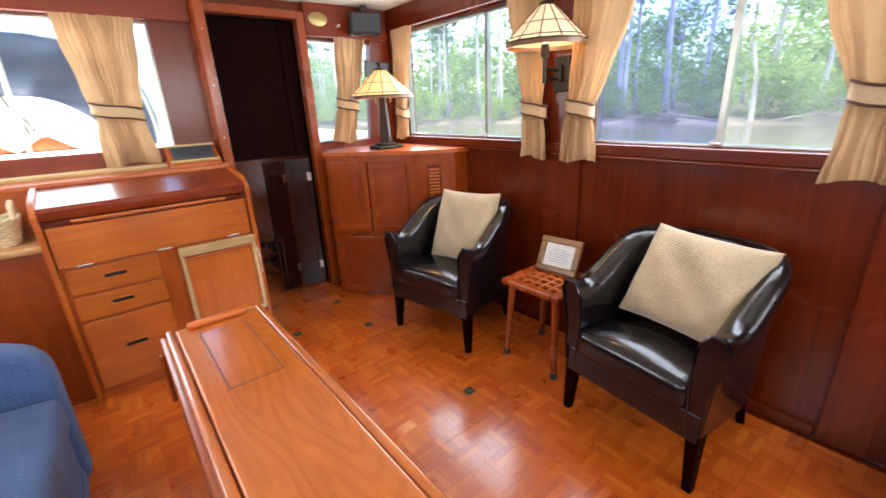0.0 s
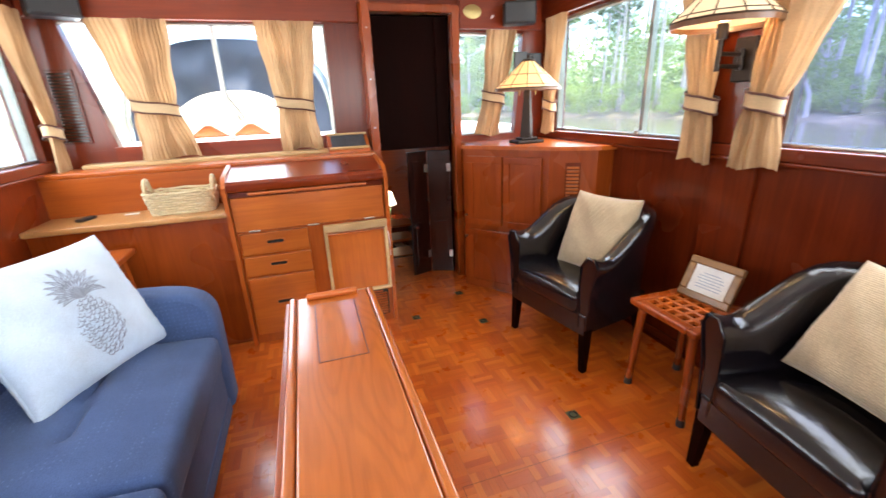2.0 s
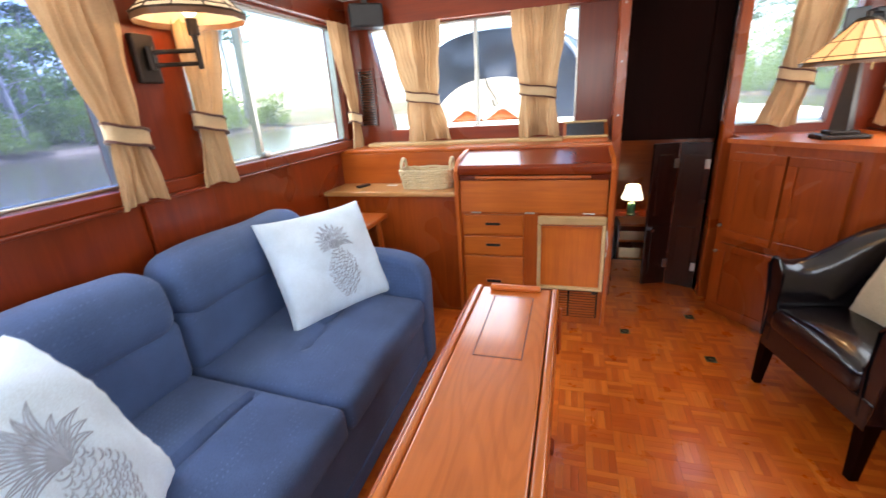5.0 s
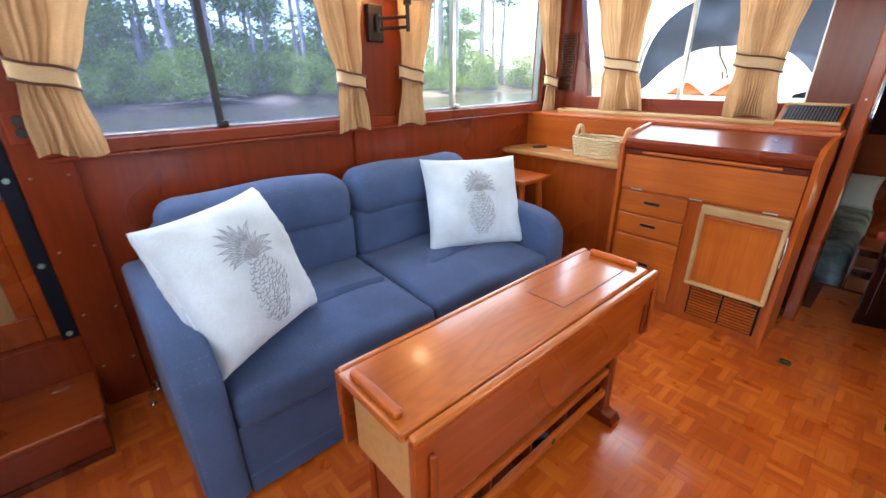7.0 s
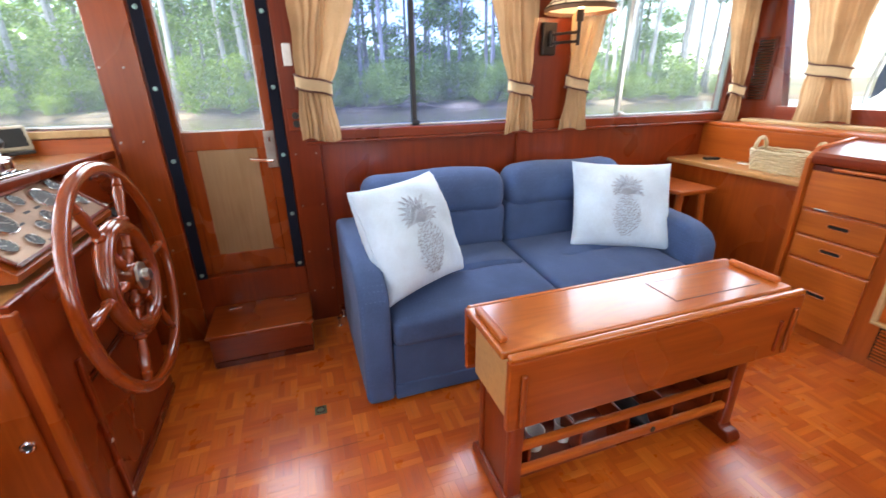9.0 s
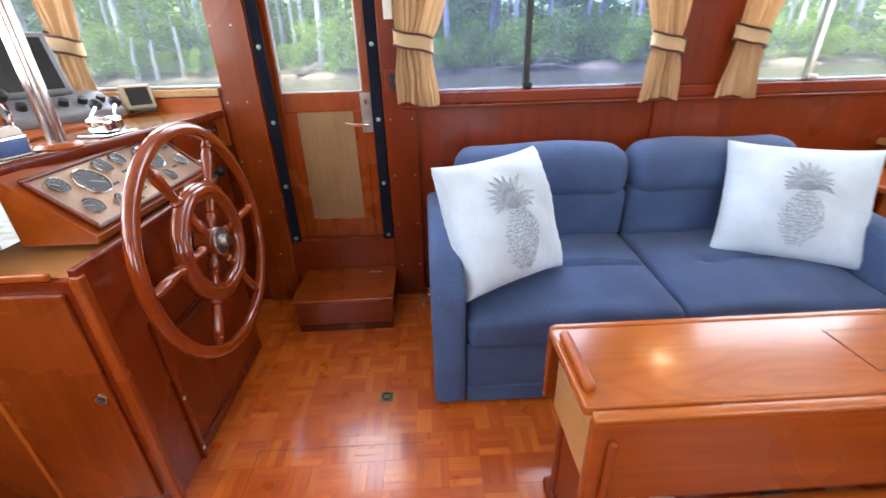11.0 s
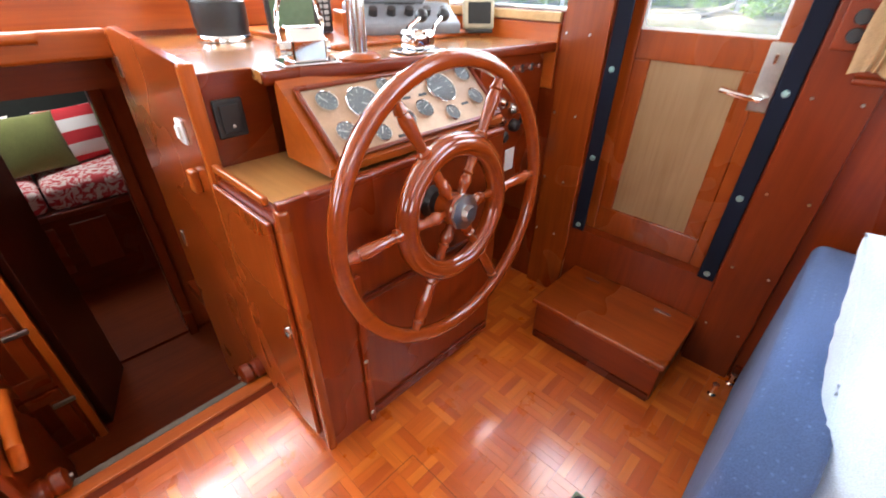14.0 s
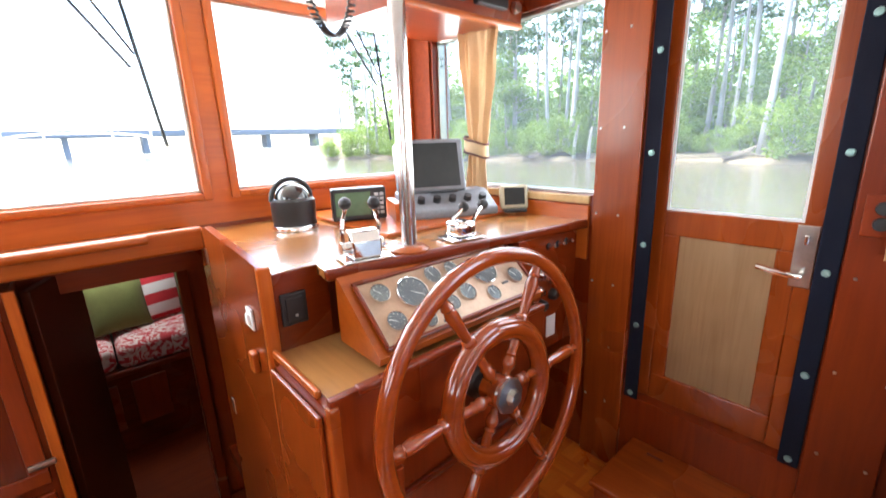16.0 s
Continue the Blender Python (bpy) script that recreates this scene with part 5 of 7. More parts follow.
def make_wheel():
    t = tagged(new("ship_wheel"), "glossy varnished wooden ship's wheel with turned spokes", "steering wheel")
    t.matrix_basis = pose(-0.562, -0.655, 0.722, -90 + 4, 0, 0)
    GLOSS = wood("gloss_wheel_teak", (0.20, 0.027, 0.0035), (0.37, 0.066, 0.008), "x", 0.14, 0.9)

    def ring(name, r, w, h):
        bm = bmesh.new()
        prof = [(r - w, -h * 0.6), (r - w * 0.6, -h), (r + w * 0.6, -h), (r + w, -h * 0.6), (r + w, h * 0.6), (r + w * 0.6, h), (r - w * 0.6, h), (r - w, h * 0.6)]
        n = 64
        rings = [[bm.verts.new((q * math.cos(2 * math.pi * i / n), q * math.sin(2 * math.pi * i / n), z)) for q, z in prof] for i in range(n)]
        for i in range(n):
            a, b = rings[i], rings[(i + 1) % n]
            for j in range(len(prof)):
                bm.faces.new((a[j], a[(j + 1) % 8], b[(j + 1) % 8], b[j]))
        return part(name, bm, GLOSS, t, smooth=60)
    ring("rim", 0.380, 0.020, 0.017)
    ring("inner_ring", 0.178, 0.030, 0.020)
    ring("inner_moulding", 0.178, 0.018, 0.027)
    for k in range(6):
        a = radians(60 + 60 * k)
        m = pose(0, 0, 0, 0, 0, math.degrees(a)) @ pose(0, 0, 0, 0, 90)
        part("outer_spoke", lathe(bmesh.new(), [(0.014, 0.200), (0.020, 0.205), (0.020, 0.215), (0.013, 0.222), (0.015, 0.25), (0.019, 0.31), (0.014, 0.33), (0.018, 0.336), (0.013, 0.352), (0.013, 0.366)], m, 12), GLOSS, t)
        part("inner_spoke", lathe(bmesh.new(), [(0.014, 0.03), (0.011, 0.06), (0.017, 0.07), (0.019, 0.085), (0.012, 0.10), (0.017, 0.106), (0.012, 0.115), (0.015, 0.14), (0.012, 0.152)], m, 12), GLOSS, t)
    hub = part("hub", lathe(bmesh.new(), [(0.0, -0.04), (0.045, -0.04), (0.05, -0.02), (0.05, 0.02), (0.04, 0.03), (0.0, 0.03)], None, 20), GLOSS, t)
    part("hub_cap", lathe(bmesh.new(), [(0.052, 0.03), (0.05, 0.037), (0.024, 0.042), (0.02, 0.058), (0.0, 0.059)], None, 8), STEEL, hub, "grey metal hub nut")
    part("shaft", rod(bmesh.new(), (0, 0, -0.10), (0, 0, -0.04), 0.028, 0.028, 16), NEARBLACK, hub)
    # rubber bellows behind the hub
    part("collar", lathe(bmesh.new(), [(0.05, -0.1), (0.05, -0.085), (0.035, -0.07), (0.035, -0.05)], None, 16), NEARBLACK, hub)
    return t


make_wheel()


def make_throttle(x, y, rz):
    t = thing("throttle_lever", "chrome twin-lever engine control with black knobs on the dash", "throttle", (x, y, 1.066), "engine controls", rz)
    part("base_plate", B(-0.075, 0.075, -0.06, 0.06, 0, 0.006, bev=0.003), CHROME, t)
    bm = prism(bmesh.new(), [(-0.045, 0.0), (0.045, 0.0), (0.046, 0.055), (0.026, 0.08), (-0.018, 0.08), (-0.042, 0.05)], -0.045, 0.045, Matrix.Translation((0, 0, 0.006)) @ Matrix(((0, 0, 1, 0), (1, 0, 0, 0), (0, 1, 0, 0), (0, 0, 0, 1))))
    part("housing", soft(bm, 0.006, 2), CHROME, t)
    for s_, lean in ((-1, 0.03), (1, -0.015)):
        bm = bmesh.new()
        sweep(bm, [(s_ * 0.056, 0, 0.03), (s_ * 0.058, -0.005, 0.09), (s_ * 0.046, -0.012 + lean, 0.115), (s_ * 0.036, -0.005 + lean, 0.148)], 0.0065, 8)
        lv = part("lever", bm, CHROME, t)
        bm = bmesh.new()
        bmesh.ops.create_uvsphere(bm, u_segments=14, v_segments=10, radius=0.019, matrix=Matrix.Translation((s_ * 0.036, -0.005 + lean, 0.162)))
        part("knob", bm, NEARBLACK, lv, "black ball knob")
        part("pivot", rod(bmesh.new(), (s_ * 0.045, 0, 0.035), (s_ * 0.066, 0, 0.035), 0.018), CHROME, t)


make_throttle(-0.40, -1.055, -10)
t2 = thing("throttle_lever", "chrome twin-lever engine control pushed forward on the dash", "throttle", (-0.77, -1.02, 1.066), "engine controls", -8)
part("base_plate", B(-0.07, 0.07, -0.055, 0.055, 0, 0.006, bev=0.003), CHROME, t2)
part("housing", B(-0.04, 0.04, -0.045, 0.045, 0.006, 0.06, bev=0.015, seg=3), CHROME, t2)
for s_ in (-1, 1):
    bm = bmesh.new()
    sweep(bm, [(s_ * 0.05, 0, 0.03), (s_ * 0.05 - 0.04, -0.035, 0.062), (s_ * 0.045 - 0.105, -0.07, 0.085)], 0.0065, 8)
    lv = part("lever", bm, CHROME, t2)
    bm = bmesh.new()
    bmesh.ops.create_uvsphere(bm, u_segments=14, v_segments=10, radius=0.021, matrix=Matrix.Translation((s_ * 0.045 - 0.118, -0.08, 0.09)))
    part("knob", bm, NEARBLACK, lv)

pl = thing("support_pole", "polished steel pole from dash to ceiling", "pole", (-0.547, -1.02, 1.062))
part("tube", rod(bmesh.new(), (0, 0, 0.0), (0, 0, ZC - 1.062), 0.0245, 0.0245, 24), POLISHED, pl)
part("wooden_collar", lathe(bmesh.new(), [(0.06, 0), (0.062, 0.008), (0.05, 0.018), (0.03, 0.02), (0.0285, 0.02)], None, 24), TEAK_X, pl)

cp = thing("compass", "black ship's compass under a hooded glass dome on the dash", "compass", (-0.45, -1.68, 1.062))
part("body", lathe(bmesh.new(), [(0.088, 0), (0.09, 0.01), (0.084, 0.03), (0.088, 0.05), (0.088, 0.12), (0.08, 0.128), (0, 0.128)], None, 28), NEARBLACK, cp)
part("chrome_band", lathe(bmesh.new(), [(0.091, 0.002), (0.092, 0.014), (0.088, 0.02)], None, 28), CHROME, cp)
part("dome", lathe(bmesh.new(), [(0.07 * math.cos(a), 0.125 + 0.065 * math.sin(a)) for a in [math.pi / 2 * k / 8 for k in range(9)]], None, 24), DOME, cp, "dark glossy dome")
bm = bmesh.new()
sweep(bm, [(0.083 * math.cos(a), -0.01, 0.12 + 0.085 * math.sin(a)) for a in [math.pi * k / 16 for k in range(17)]], 0.011, 8)
part("hood", bm, NEARBLACK, cp)

pt = thing("chart_plotter", "black box chart plotter with a green screen and keypad", "plotter", (-0.685, -1.56, 1.078), rz=-20)
pt.scale = (0.84, 0.84, 0.84)
part("case", B(-0.135, 0.135, -0.03, 0.04, 0.005, 0.165, bev=0.008), NEARBLACK, pt)
part("screen", B(-0.055, 0.12, 0.04, 0.043, 0.03, 0.145, bev=0.002), GREENLCD, pt, "dull green display")
for i in range(2):
    for j in range(5):
        part("key", B(-0.121 + i * 0.026, -0.101 + i * 0.026, 0.04, 0.045, 0.03 + j * 0.023, 0.045 + j * 0.023, bev=0.002), GREYPL, pt)
part("stand", B(-0.1, 0.1, -0.02, 0.02, 0.0, 0.01), NEARBLACK, pt)

mo = thing("radar_display", "grey marine display with a tilted dark screen and knobs", "display", (-0.98, -1.40, 1.078), rz=-24)
part("control_base", soft(xz_slab([(-0.12, 0.0), (0.12, 0.0), (0.12, 0.035), (-0.02, 0.10), (-0.12, 0.10)], -0.25, 0.16), 0.008, 2), SLATE, mo)
tilt = pose(0, 0.0, 0.10, 14)
part("screen_case", B(-0.15, 0.15, -0.12, 0.0, 0.0, 0.235, bev=0.012, m=tilt), SLATE, mo)
part("screen", B(-0.122, 0.122, 0.0, 0.003, 0.022, 0.215, bev=0.001, m=tilt), SCREEN, mo, "dark glass screen")
for k in range(5):
    part("knob", lathe(bmesh.new(), [(0.018, 0), (0.016, 0.022), (0, 0.023)], pose(-0.20 + k * 0.07, 0.055, 0.066, -28), 14), NEARBLACK, mo)
part("wooden_stand", B(0.164, 0.20, -0.11, 0.10, 0.0, 0.075, bev=0.004), TEAK_Y, mo, "teak wedge beside the display")
part("key_strip", B(-0.10, 0.02, 0.002, 0.012, 0.095, 0.099), NEARBLACK, mo)

md = thing("small_display", "small beige-framed instrument display on the dash", "display", (-1.245, -1.17, 1.078), rz=-38)
part("case", B(-0.062, 0.062, -0.03, 0.012, 0.012, 0.118, bev=0.01, m=pose(0, 0, 0, 12)), plain("beige_plastic", (0.45, 0.40, 0.28), 0.5), md)
part("screen", B(-0.045, 0.045, 0.012, 0.014, 0.03, 0.105, m=pose(0, 0, 0, 12)), SCREEN, md)
part("foot", B(-0.05, 0.05, -0.03, 0.03, 0, 0.014, bev=0.003), NEARBLACK, md)

# overhead radio box with its curly cord
ob_ = thing("overhead_box", "teak overhead instrument box with black radios", "instrument box")
part("case", xz_slab([(-1.21, 1.845), (-1.18, ZC), (-1.76, ZC), (-1.76, 1.885)], -1.32, -0.72), RED_X, ob_, "", 0)
part("lip", B(-1.322, -0.715, -1.23, -1.20, 1.835, 1.855, bev=0.006), TEAK_X, ob_)
for x in (-0.90, -1.12):
    part("radio", B(x - 0.085, x + 0.085, -1.205, -1.175, 1.885, 1.975, bev=0.004), NEARBLACK, ob_)
part("knob", lathe(bmesh.new(), [(0.022, 0), (0.02, 0.02), (0, 0.021)], pose(-1.265, -1.195, 1.905, -90), 14), STEEL, ob_)
bm = bmesh.new()
pts = []
for i in range(420):
    q = i / 419
    a = math.pi * q
    pts.append((-0.445 + 0.088 * math.cos(a) + 0.011 * math.cos(q * 230), -1.2 + 0.011 * math.sin(q * 230), 2.015 - 0.31 * math.sin(a) ** 0.8))
cc = thing("coiled_cord", "black coiled microphone cord hanging from the overhead", "cord")
part("cord", sweep(bm, pts, 0.004, 5), NEARBLACK, cc)

# ---- starboard door and step ----
dx = XS - 0.05
dd = tagged(new("door_4"), "teak side door with a glass upper half and a pale lower panel", "door", kind="structure")
y0, y1 = SD[0] + 0.004, SD[1] - 0.004
for nm, d in (("stile", (y0, y0 + 0.055, 0.3605, 1.92)), ("stile", (y1 - 0.075, y1, 0.3605, 1.92)), ("inner_stile", (y0 + 0.055, y0 + 0.108, 0.47, 1.035)), ("inner_stile", (y1 - 0.13, y1 - 0.075, 0.47, 1.035)), ("bottom_rail", (y0 + 0.055, y1 - 0.075, 0.3605, 0.47)), ("lock_rail", (y0 + 0.055, y1 - 0.075, 1.035, 1.125)), ("top_rail", (y0 + 0.055, y1 - 0.075, 1.87, 1.92))):
    part(nm, B(dx - 0.03, dx, d[0], d[1], d[2], d[3], bev=0.004), AMBER_Z, dd)
part("lower_panel", B(dx - 0.02, dx - 0.009, y0 + 0.108, y1 - 0.13, 0.47, 1.035), PALE_Y, dd, "worn pale wood panel")
g = part("pane", B(dx - 0.018, dx - 0.012, y0 + 0.055, y1 - 0.075, 1.125, 1.87), GLASS, dd)
g.visible_shadow = False
for d in ((y0 + 0.055, y1 - 0.075, 1.125, 1.133), (y0 + 0.055, y0 + 0.063, 1.133, 1.87), (y1 - 0.083, y1 - 0.075, 1.133, 1.87)):
    part("glazing_bead", B(dx - 0.014, dx - 0.004, d[0], d[1], d[2], d[3]), WHITE, dd)
hp = part("lock_plate", B(dx, dx + 0.008, y1 - 0.088, y1 - 0.034, 0.93, 1.12, bev=0.003), STEEL, dd)
bm = bmesh.new()
sweep(bm, [(dx + 0.01, y1 - 0.06, 0.972), (dx + 0.045, y1 - 0.06, 0.972), (dx + 0.05, y1 - 0.09, 0.974), (dx + 0.045, y1 - 0.165, 0.985)], 0.009, 8)
part("lever_handle", bm, CHROME, hp)
part("thumb_turn", B(dx + 0.008, dx + 0.025, y1 - 0.066, y1 - 0.054, 1.065, 1.095, bev=0.004), CHROME, hp)
for yy in (SD[0] + 0.014, SD[1] - 0.006):
    sp_ = thing("snap_strip", "navy cloth strip with metal snaps beside the door", "strip", group="door strips")
    part("strip", B(XS + 0.0005, XS + 0.010, yy - 0.026, yy + 0.026, 0.36, 1.93, bev=0.003), VELCRO, sp_)
    for z in (0.385, 0.68, 1.0, 1.33, 1.66):
        part("snap", lathe(bmesh.new(), [(0.011, 0), (0.009, 0.006), (0, 0.007)], pose(XS + 0.010, yy, z, 0, 90), 12), PATINA, sp_)
screws(bpy.data.objects["pilaster_starboard.001"], [(XS + 0.022, y, z) for y in (-0.06, 0.045) for z in (0.2, 0.45, 0.72, 1.0)])
sk = thing("socket_board", "small raised teak board under two sockets", "board", (XS + 0.022, -0.035, 1.173))
part("board", B(0, 0.008, -0.038, 0.038, -0.055, 0.055, bev=0.004), RED_Z, sk)
for z0 in (1.153, 1.193):
    so = thing("socket", "small black round socket on the door post", "socket", (XS + 0.030, -0.035, z0), "post sockets")
    part("socket", rod(bmesh.new(), (0, 0, 0), (0.012, 0, 0), 0.018, 0.016, 14), NEARBLACK, so)
sw = thing("light_switch", "white light switch on the door post", "switch", (XS + 0.022, -0.036, 1.475))
part("plate", B(0, 0.012, -0.02, 0.02, -0.05, 0.05, bev=0.004), WHITE, sw)


def make_step(m):
    s_ = tagged(new("door_step"), "low hinged teak box step below the side door", "step", "door steps")
    part("box", B(-1.33, -1.0, -0.59, -0.10, 0, 0.165, bev=0.003), RED_Y, s_)
    part("lid", B(-1.33, -0.985, -0.605, -0.088, 0.165, 0.185, bev=0.007, seg=3), AMBER_Y, s_)
    for y in (-0.49, -0.2):
        part("hinge", B(-1.275, -1.262, y - 0.03, y + 0.03, 0.185, 0.188), CHROME, s_)
    part("plinth", B(-1.33, -0.99, -0.58, -0.105, 0, 0.03), MAHOG_Y, s_)
    s_.matrix_basis = m
    return s_


stp = make_step(pose(0, 0, 0))
copy_thing(stp, pose(XP + XS, -0.70, 0, 0, 0, 180))
sp_ = thing("snap_strip", "navy cloth strip with metal snaps beside the door", "strip", group="door strips")
part("strip", B(XP - 0.012, XP - 0.0005, -0.135, -0.085, 0.36, 1.93, bev=0.003), VELCRO, sp_)
part("snap", lathe(bmesh.new(), [(0.011, 0), (0.009, 0.006), (0, 0.007)], pose(XP - 0.012, -0.11, 0.40, 0, -90), 12), STEEL, sp_)
setting("door_5", B(XP + 0.02, XP + 0.05, SD[0], SD[1], 0.36, 1.93), RED_Z, "closed teak side door")
for x, y in ((-1.19, 0.055), (-1.29, 0.09)):
    sc = thing("door_stop", "small chrome door stop on the floor", "door stop", (x, y, 0), "door stops")
    part("post", lathe(bmesh.new(), [(0.014, 0), (0.014, 0.006), (0.007, 0.012), (0.006, 0.04), (0.012, 0.046), (0.012, 0.056), (0, 0.058)], None, 12), CHROME, sc)

# ---- companionway and forward cabin ----
setting("companionway_nosing", B(CW[0], CW[1] + 0.02, CW[2] - 0.04, CW[2] + 0.012, -0.055, 0.004, bev=0.006), TEAK_X, "teak nosing at the companionway")
setting("companionway_tread_strip", B(CW[0], CW[1], CW[2] - 0.07, CW[2] - 0.04, -0.05, -0.004), plain("grey_grip", (0.12, 0.10, 0.08), 0.9, 0, 0.5, 200), "grey grip strip")
setting("companionway_riser", B(CW[0], CW[1], CW[2] - 0.02, CW[2], -0.5, -0.06), MAHOG_X, "dark riser")
setting("companionway_step", B(CW[0], CW[1], -1.40, -1.16, -0.28, -0.24, bev=0.006), RED_X, "teak companionway step")
setting("companionway_floor", B(-1.33, XP, -2.2, -1.16, -0.55, -0.445), SOLE, "dark red teak landing below the companionway")
setting("fwd_cabin_floor", B(-1.33, XP, -4.6, -2.2, -0.55, -0.43), SOLE, "dark red teak sole of the forward cabin")
setting("hood_rail", B(CW[0] - 0.01, XP, -1.775, -1.725, 1.03, 1.115, bev=0.012, seg=3), TEAK_X, "teak rail over the companionway")
setting("hood_handrail", rod(bmesh.new(), (0.06, -1.71, 1.10), (1.2, -1.71, 1.10), 0.016), TEAK_X, "rounded handrail")
setting("hood_shelf", B(CW[0], XP, YF, -1.775, 1.055, 1.085), RED_X, "teak shelf under the windshield")
setting("fwd_bulkhead", wall_with_holes(bmesh.new(), "x", -2.20, -2.24, XS, XP, -0.5, 1.05, [(-0.06, 0.30, -0.445, 1.05)]), RED_Z, "dark teak cabin bulkhead")
for x in (-0.105, 0.30):
    setting("fwd_door_frame", B(x, x + 0.045, -2.21, -2.16, -0.5, 1.048, bev=0.006), MAHOG_Z, "dark door frame")
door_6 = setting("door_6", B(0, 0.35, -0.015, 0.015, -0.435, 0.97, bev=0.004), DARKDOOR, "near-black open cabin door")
part("catch", B(0.08, 0.095, 0.015, 0.03, 0.69, 0.75, bev=0.003), BRASS, door_6, "small brass catch")
door_6.matrix_basis = pose(0.40, -1.83, 0, 0, 0, -110)
setting("fwd_cabin_wall_starboard", B(-0.62, -0.58, -4.6, -2.24, -0.5, 1.05), RED_Z, "teak cabin side")
setting("fwd_cabin_wall_port", B(1.0, 1.04, -4.6, -2.24, -0.5, 1.05), RED_Z, "teak cabin side")
setting("fwd_cabin_wall_end", B(-0.62, 1.04, -4.6, -4.55, -0.5, 1.05), WHITE, "white cabin end")
setting("fwd_cabin_ceiling", B(-0.62, 1.04, -4.6, -2.05, 1.05, 1.09), WHITE, "white deckhead of the forward cabin")
setting("fwd_cabin_shelf", B(-0.58, 1.0, -3.75, -3.65, 0.72, 0.83, bev=0.005), TEAK_X, "teak shelf edge behind the berth")
# Dark sheet added for the shaded recess between shelf and cushions.
setting("fwd_cabin_backrest", B(-0.58, 1.0, -3.78, -3.76, 0.1, 0.72), plain("green_grey_shelf_shade", (0.03, 0.035, 0.03), 0.8, 0, 0.2, 40), "dark sheet painted for the shade under the shelf")
for x in (-0.3, 0.0, 0.3):
    sl = thing("shelf_label", "pale label strip on the berth shelf", "label", (x, -3.648, 0.775), "shelf labels")
    part("strip", B(-0.06, 0.06, -0.002, 0.002, -0.015, 0.015), PAPER, sl)
setting("fwd_companion_side", B(CW[1], CW[1] + 0.02, -1.72, CW[2], -0.5, 0.24, bev=0.004), RED_Z, "teak side board of the companionway")
fb = thing("forward_berth", "berth with red and white patterned cushions on a teak base", "berth")
part("base", B(-0.55, 0.98, -3.6, -3.0, -0.43, 0.08, bev=0.004), MAHOG_X, fb)
for x in (0.0, 0.25):
    part("locker_door", B(x, x + 0.18, -3.0, -2.985, -0.27, 0.03, bev=0.004), RED_Z, fb)
part("front_lip", B(-0.55, 0.98, -3.02, -2.97, 0.08, 0.12, bev=0.006), RED_X, fb)


def two_tone(name, a, b, scale, sharp, kind="noise"):
    m, n, l, bs_ = mat(name)
    v = coords(n, l, (1, 1, 1))
    if kind == "noise":
        f = noise_tex(n, l, v, scale, 2.0, 2.5)
    else:
        w = n.new("ShaderNodeTexWave")
        w.bands_direction, w.inputs["Scale"].default_value = kind, scale
        l.new(v, w.inputs["Vector"])
        f = w.outputs["Fac"]
    l.new(ramp(n, l, f, [(0.5 - sharp, a), (0.5 + sharp, b)]), bs_.inputs["Base Color"])
    bs_.inputs["Roughness"].default_value = 0.9
    bumped(n, l, bs_, noise_tex(n, l, v, 300, 2.0), 0.3, 0.003)
    return m


FLORAL = two_tone("red_white_floral", (0.55, 0.05, 0.06), (0.75, 0.62, 0.58), 16, 0.04)
STRIPE = two_tone("red_white_stripe", (0.55, 0.03, 0.04), (0.78, 0.74, 0.7), 1.3, 0.02, "X")
BARS = two_tone("red_white_bars", (0.55, 0.03, 0.04), (0.78, 0.74, 0.7), 2.2, 0.02, "Z")
OLIVE = cloth("olive_cloth", (0.16, 0.17, 0.05))
for x0, x1 in ((-0.5, 0.215), (0.225, 0.95)):
    part("mattress", pad(bmesh.new(), x0, x1, -3.55, -2.98, 0.12, 0.26, 0.04, 0.02, 5), FLORAL, fb)
for x, m_, lb, rz, dy in ((0.38, STRIPE, "red cushion with a broad white stripe on the berth", 165, 0.0), (0.15, OLIVE, "olive green cushion on the berth", 185, 0.07), (-0.10, BARS, "red and white barred cushion on the berth", 195, 0.0)):
    cu = tagged(new("berth_cushion"), lb, "cushion", "berth cushions")
    cu.matrix_basis = pose(x, -3.30 + dy, 0.275, 0, 0, rz) @ pose(0, 0, 0, -22)
    part("cover", cushion(0.33, 0.33, 0.14, 10, 0.1, 1.0, 5), m_, cu)
gc = thing("galley_cabinet", "teak galley cabinet with steel door latches", "cabinet")
part("carcass", B(0.43, 1.45, -2.16, -1.80, -0.5, 0.99, bev=0.004), RED_Z, gc)
part("corner_stile", B(0.415, 0.445, -1.81, -1.785, -0.5, 0.99, bev=0.004), TEAK_Z, gc)
for z0, z1, zl in ((-0.44, -0.10, -0.18), (-0.06, 0.27, 0.18), (0.31, 0.95, 0.38)):
    dr = part("door", B(0.46, 0.90, -1.80, -1.785, z0, z1, bev=0.004), MAHOG_Z, gc)
    for e in ((0.46, 0.90, z0, z0 + 0.05), (0.46, 0.90, z1 - 0.05, z1), (0.46, 0.51, z0 + 0.05, z1 - 0.05)):
        part("door_rail", B(e[0], e[1], -1.785, -1.777, e[2], e[3], bev=0.003), RED_Z, dr)
    part("latch", B(0.435, 0.505, -1.777, -1.765, zl, zl + 0.02, bev=0.003), STEEL, dr)
gk = thing("galley_counter", "white laminate galley counter beside the companionway", "counter")
part("counter_top", B(0.60, XP, -1.72, -1.24, 0.08, 0.11, bev=0.004), WHITE, gk)
part("front", B(0.60, XP, -1.70, -1.26, -0.5, 0.08), RED_X, gk)
lo = [(0.60, 0.0), (XP, 0.0), (XP, 0.62), (1.0, 0.60), (0.80, 0.52), (0.70, 0.40), (0.64, 0.24), (0.60, 0.10)]
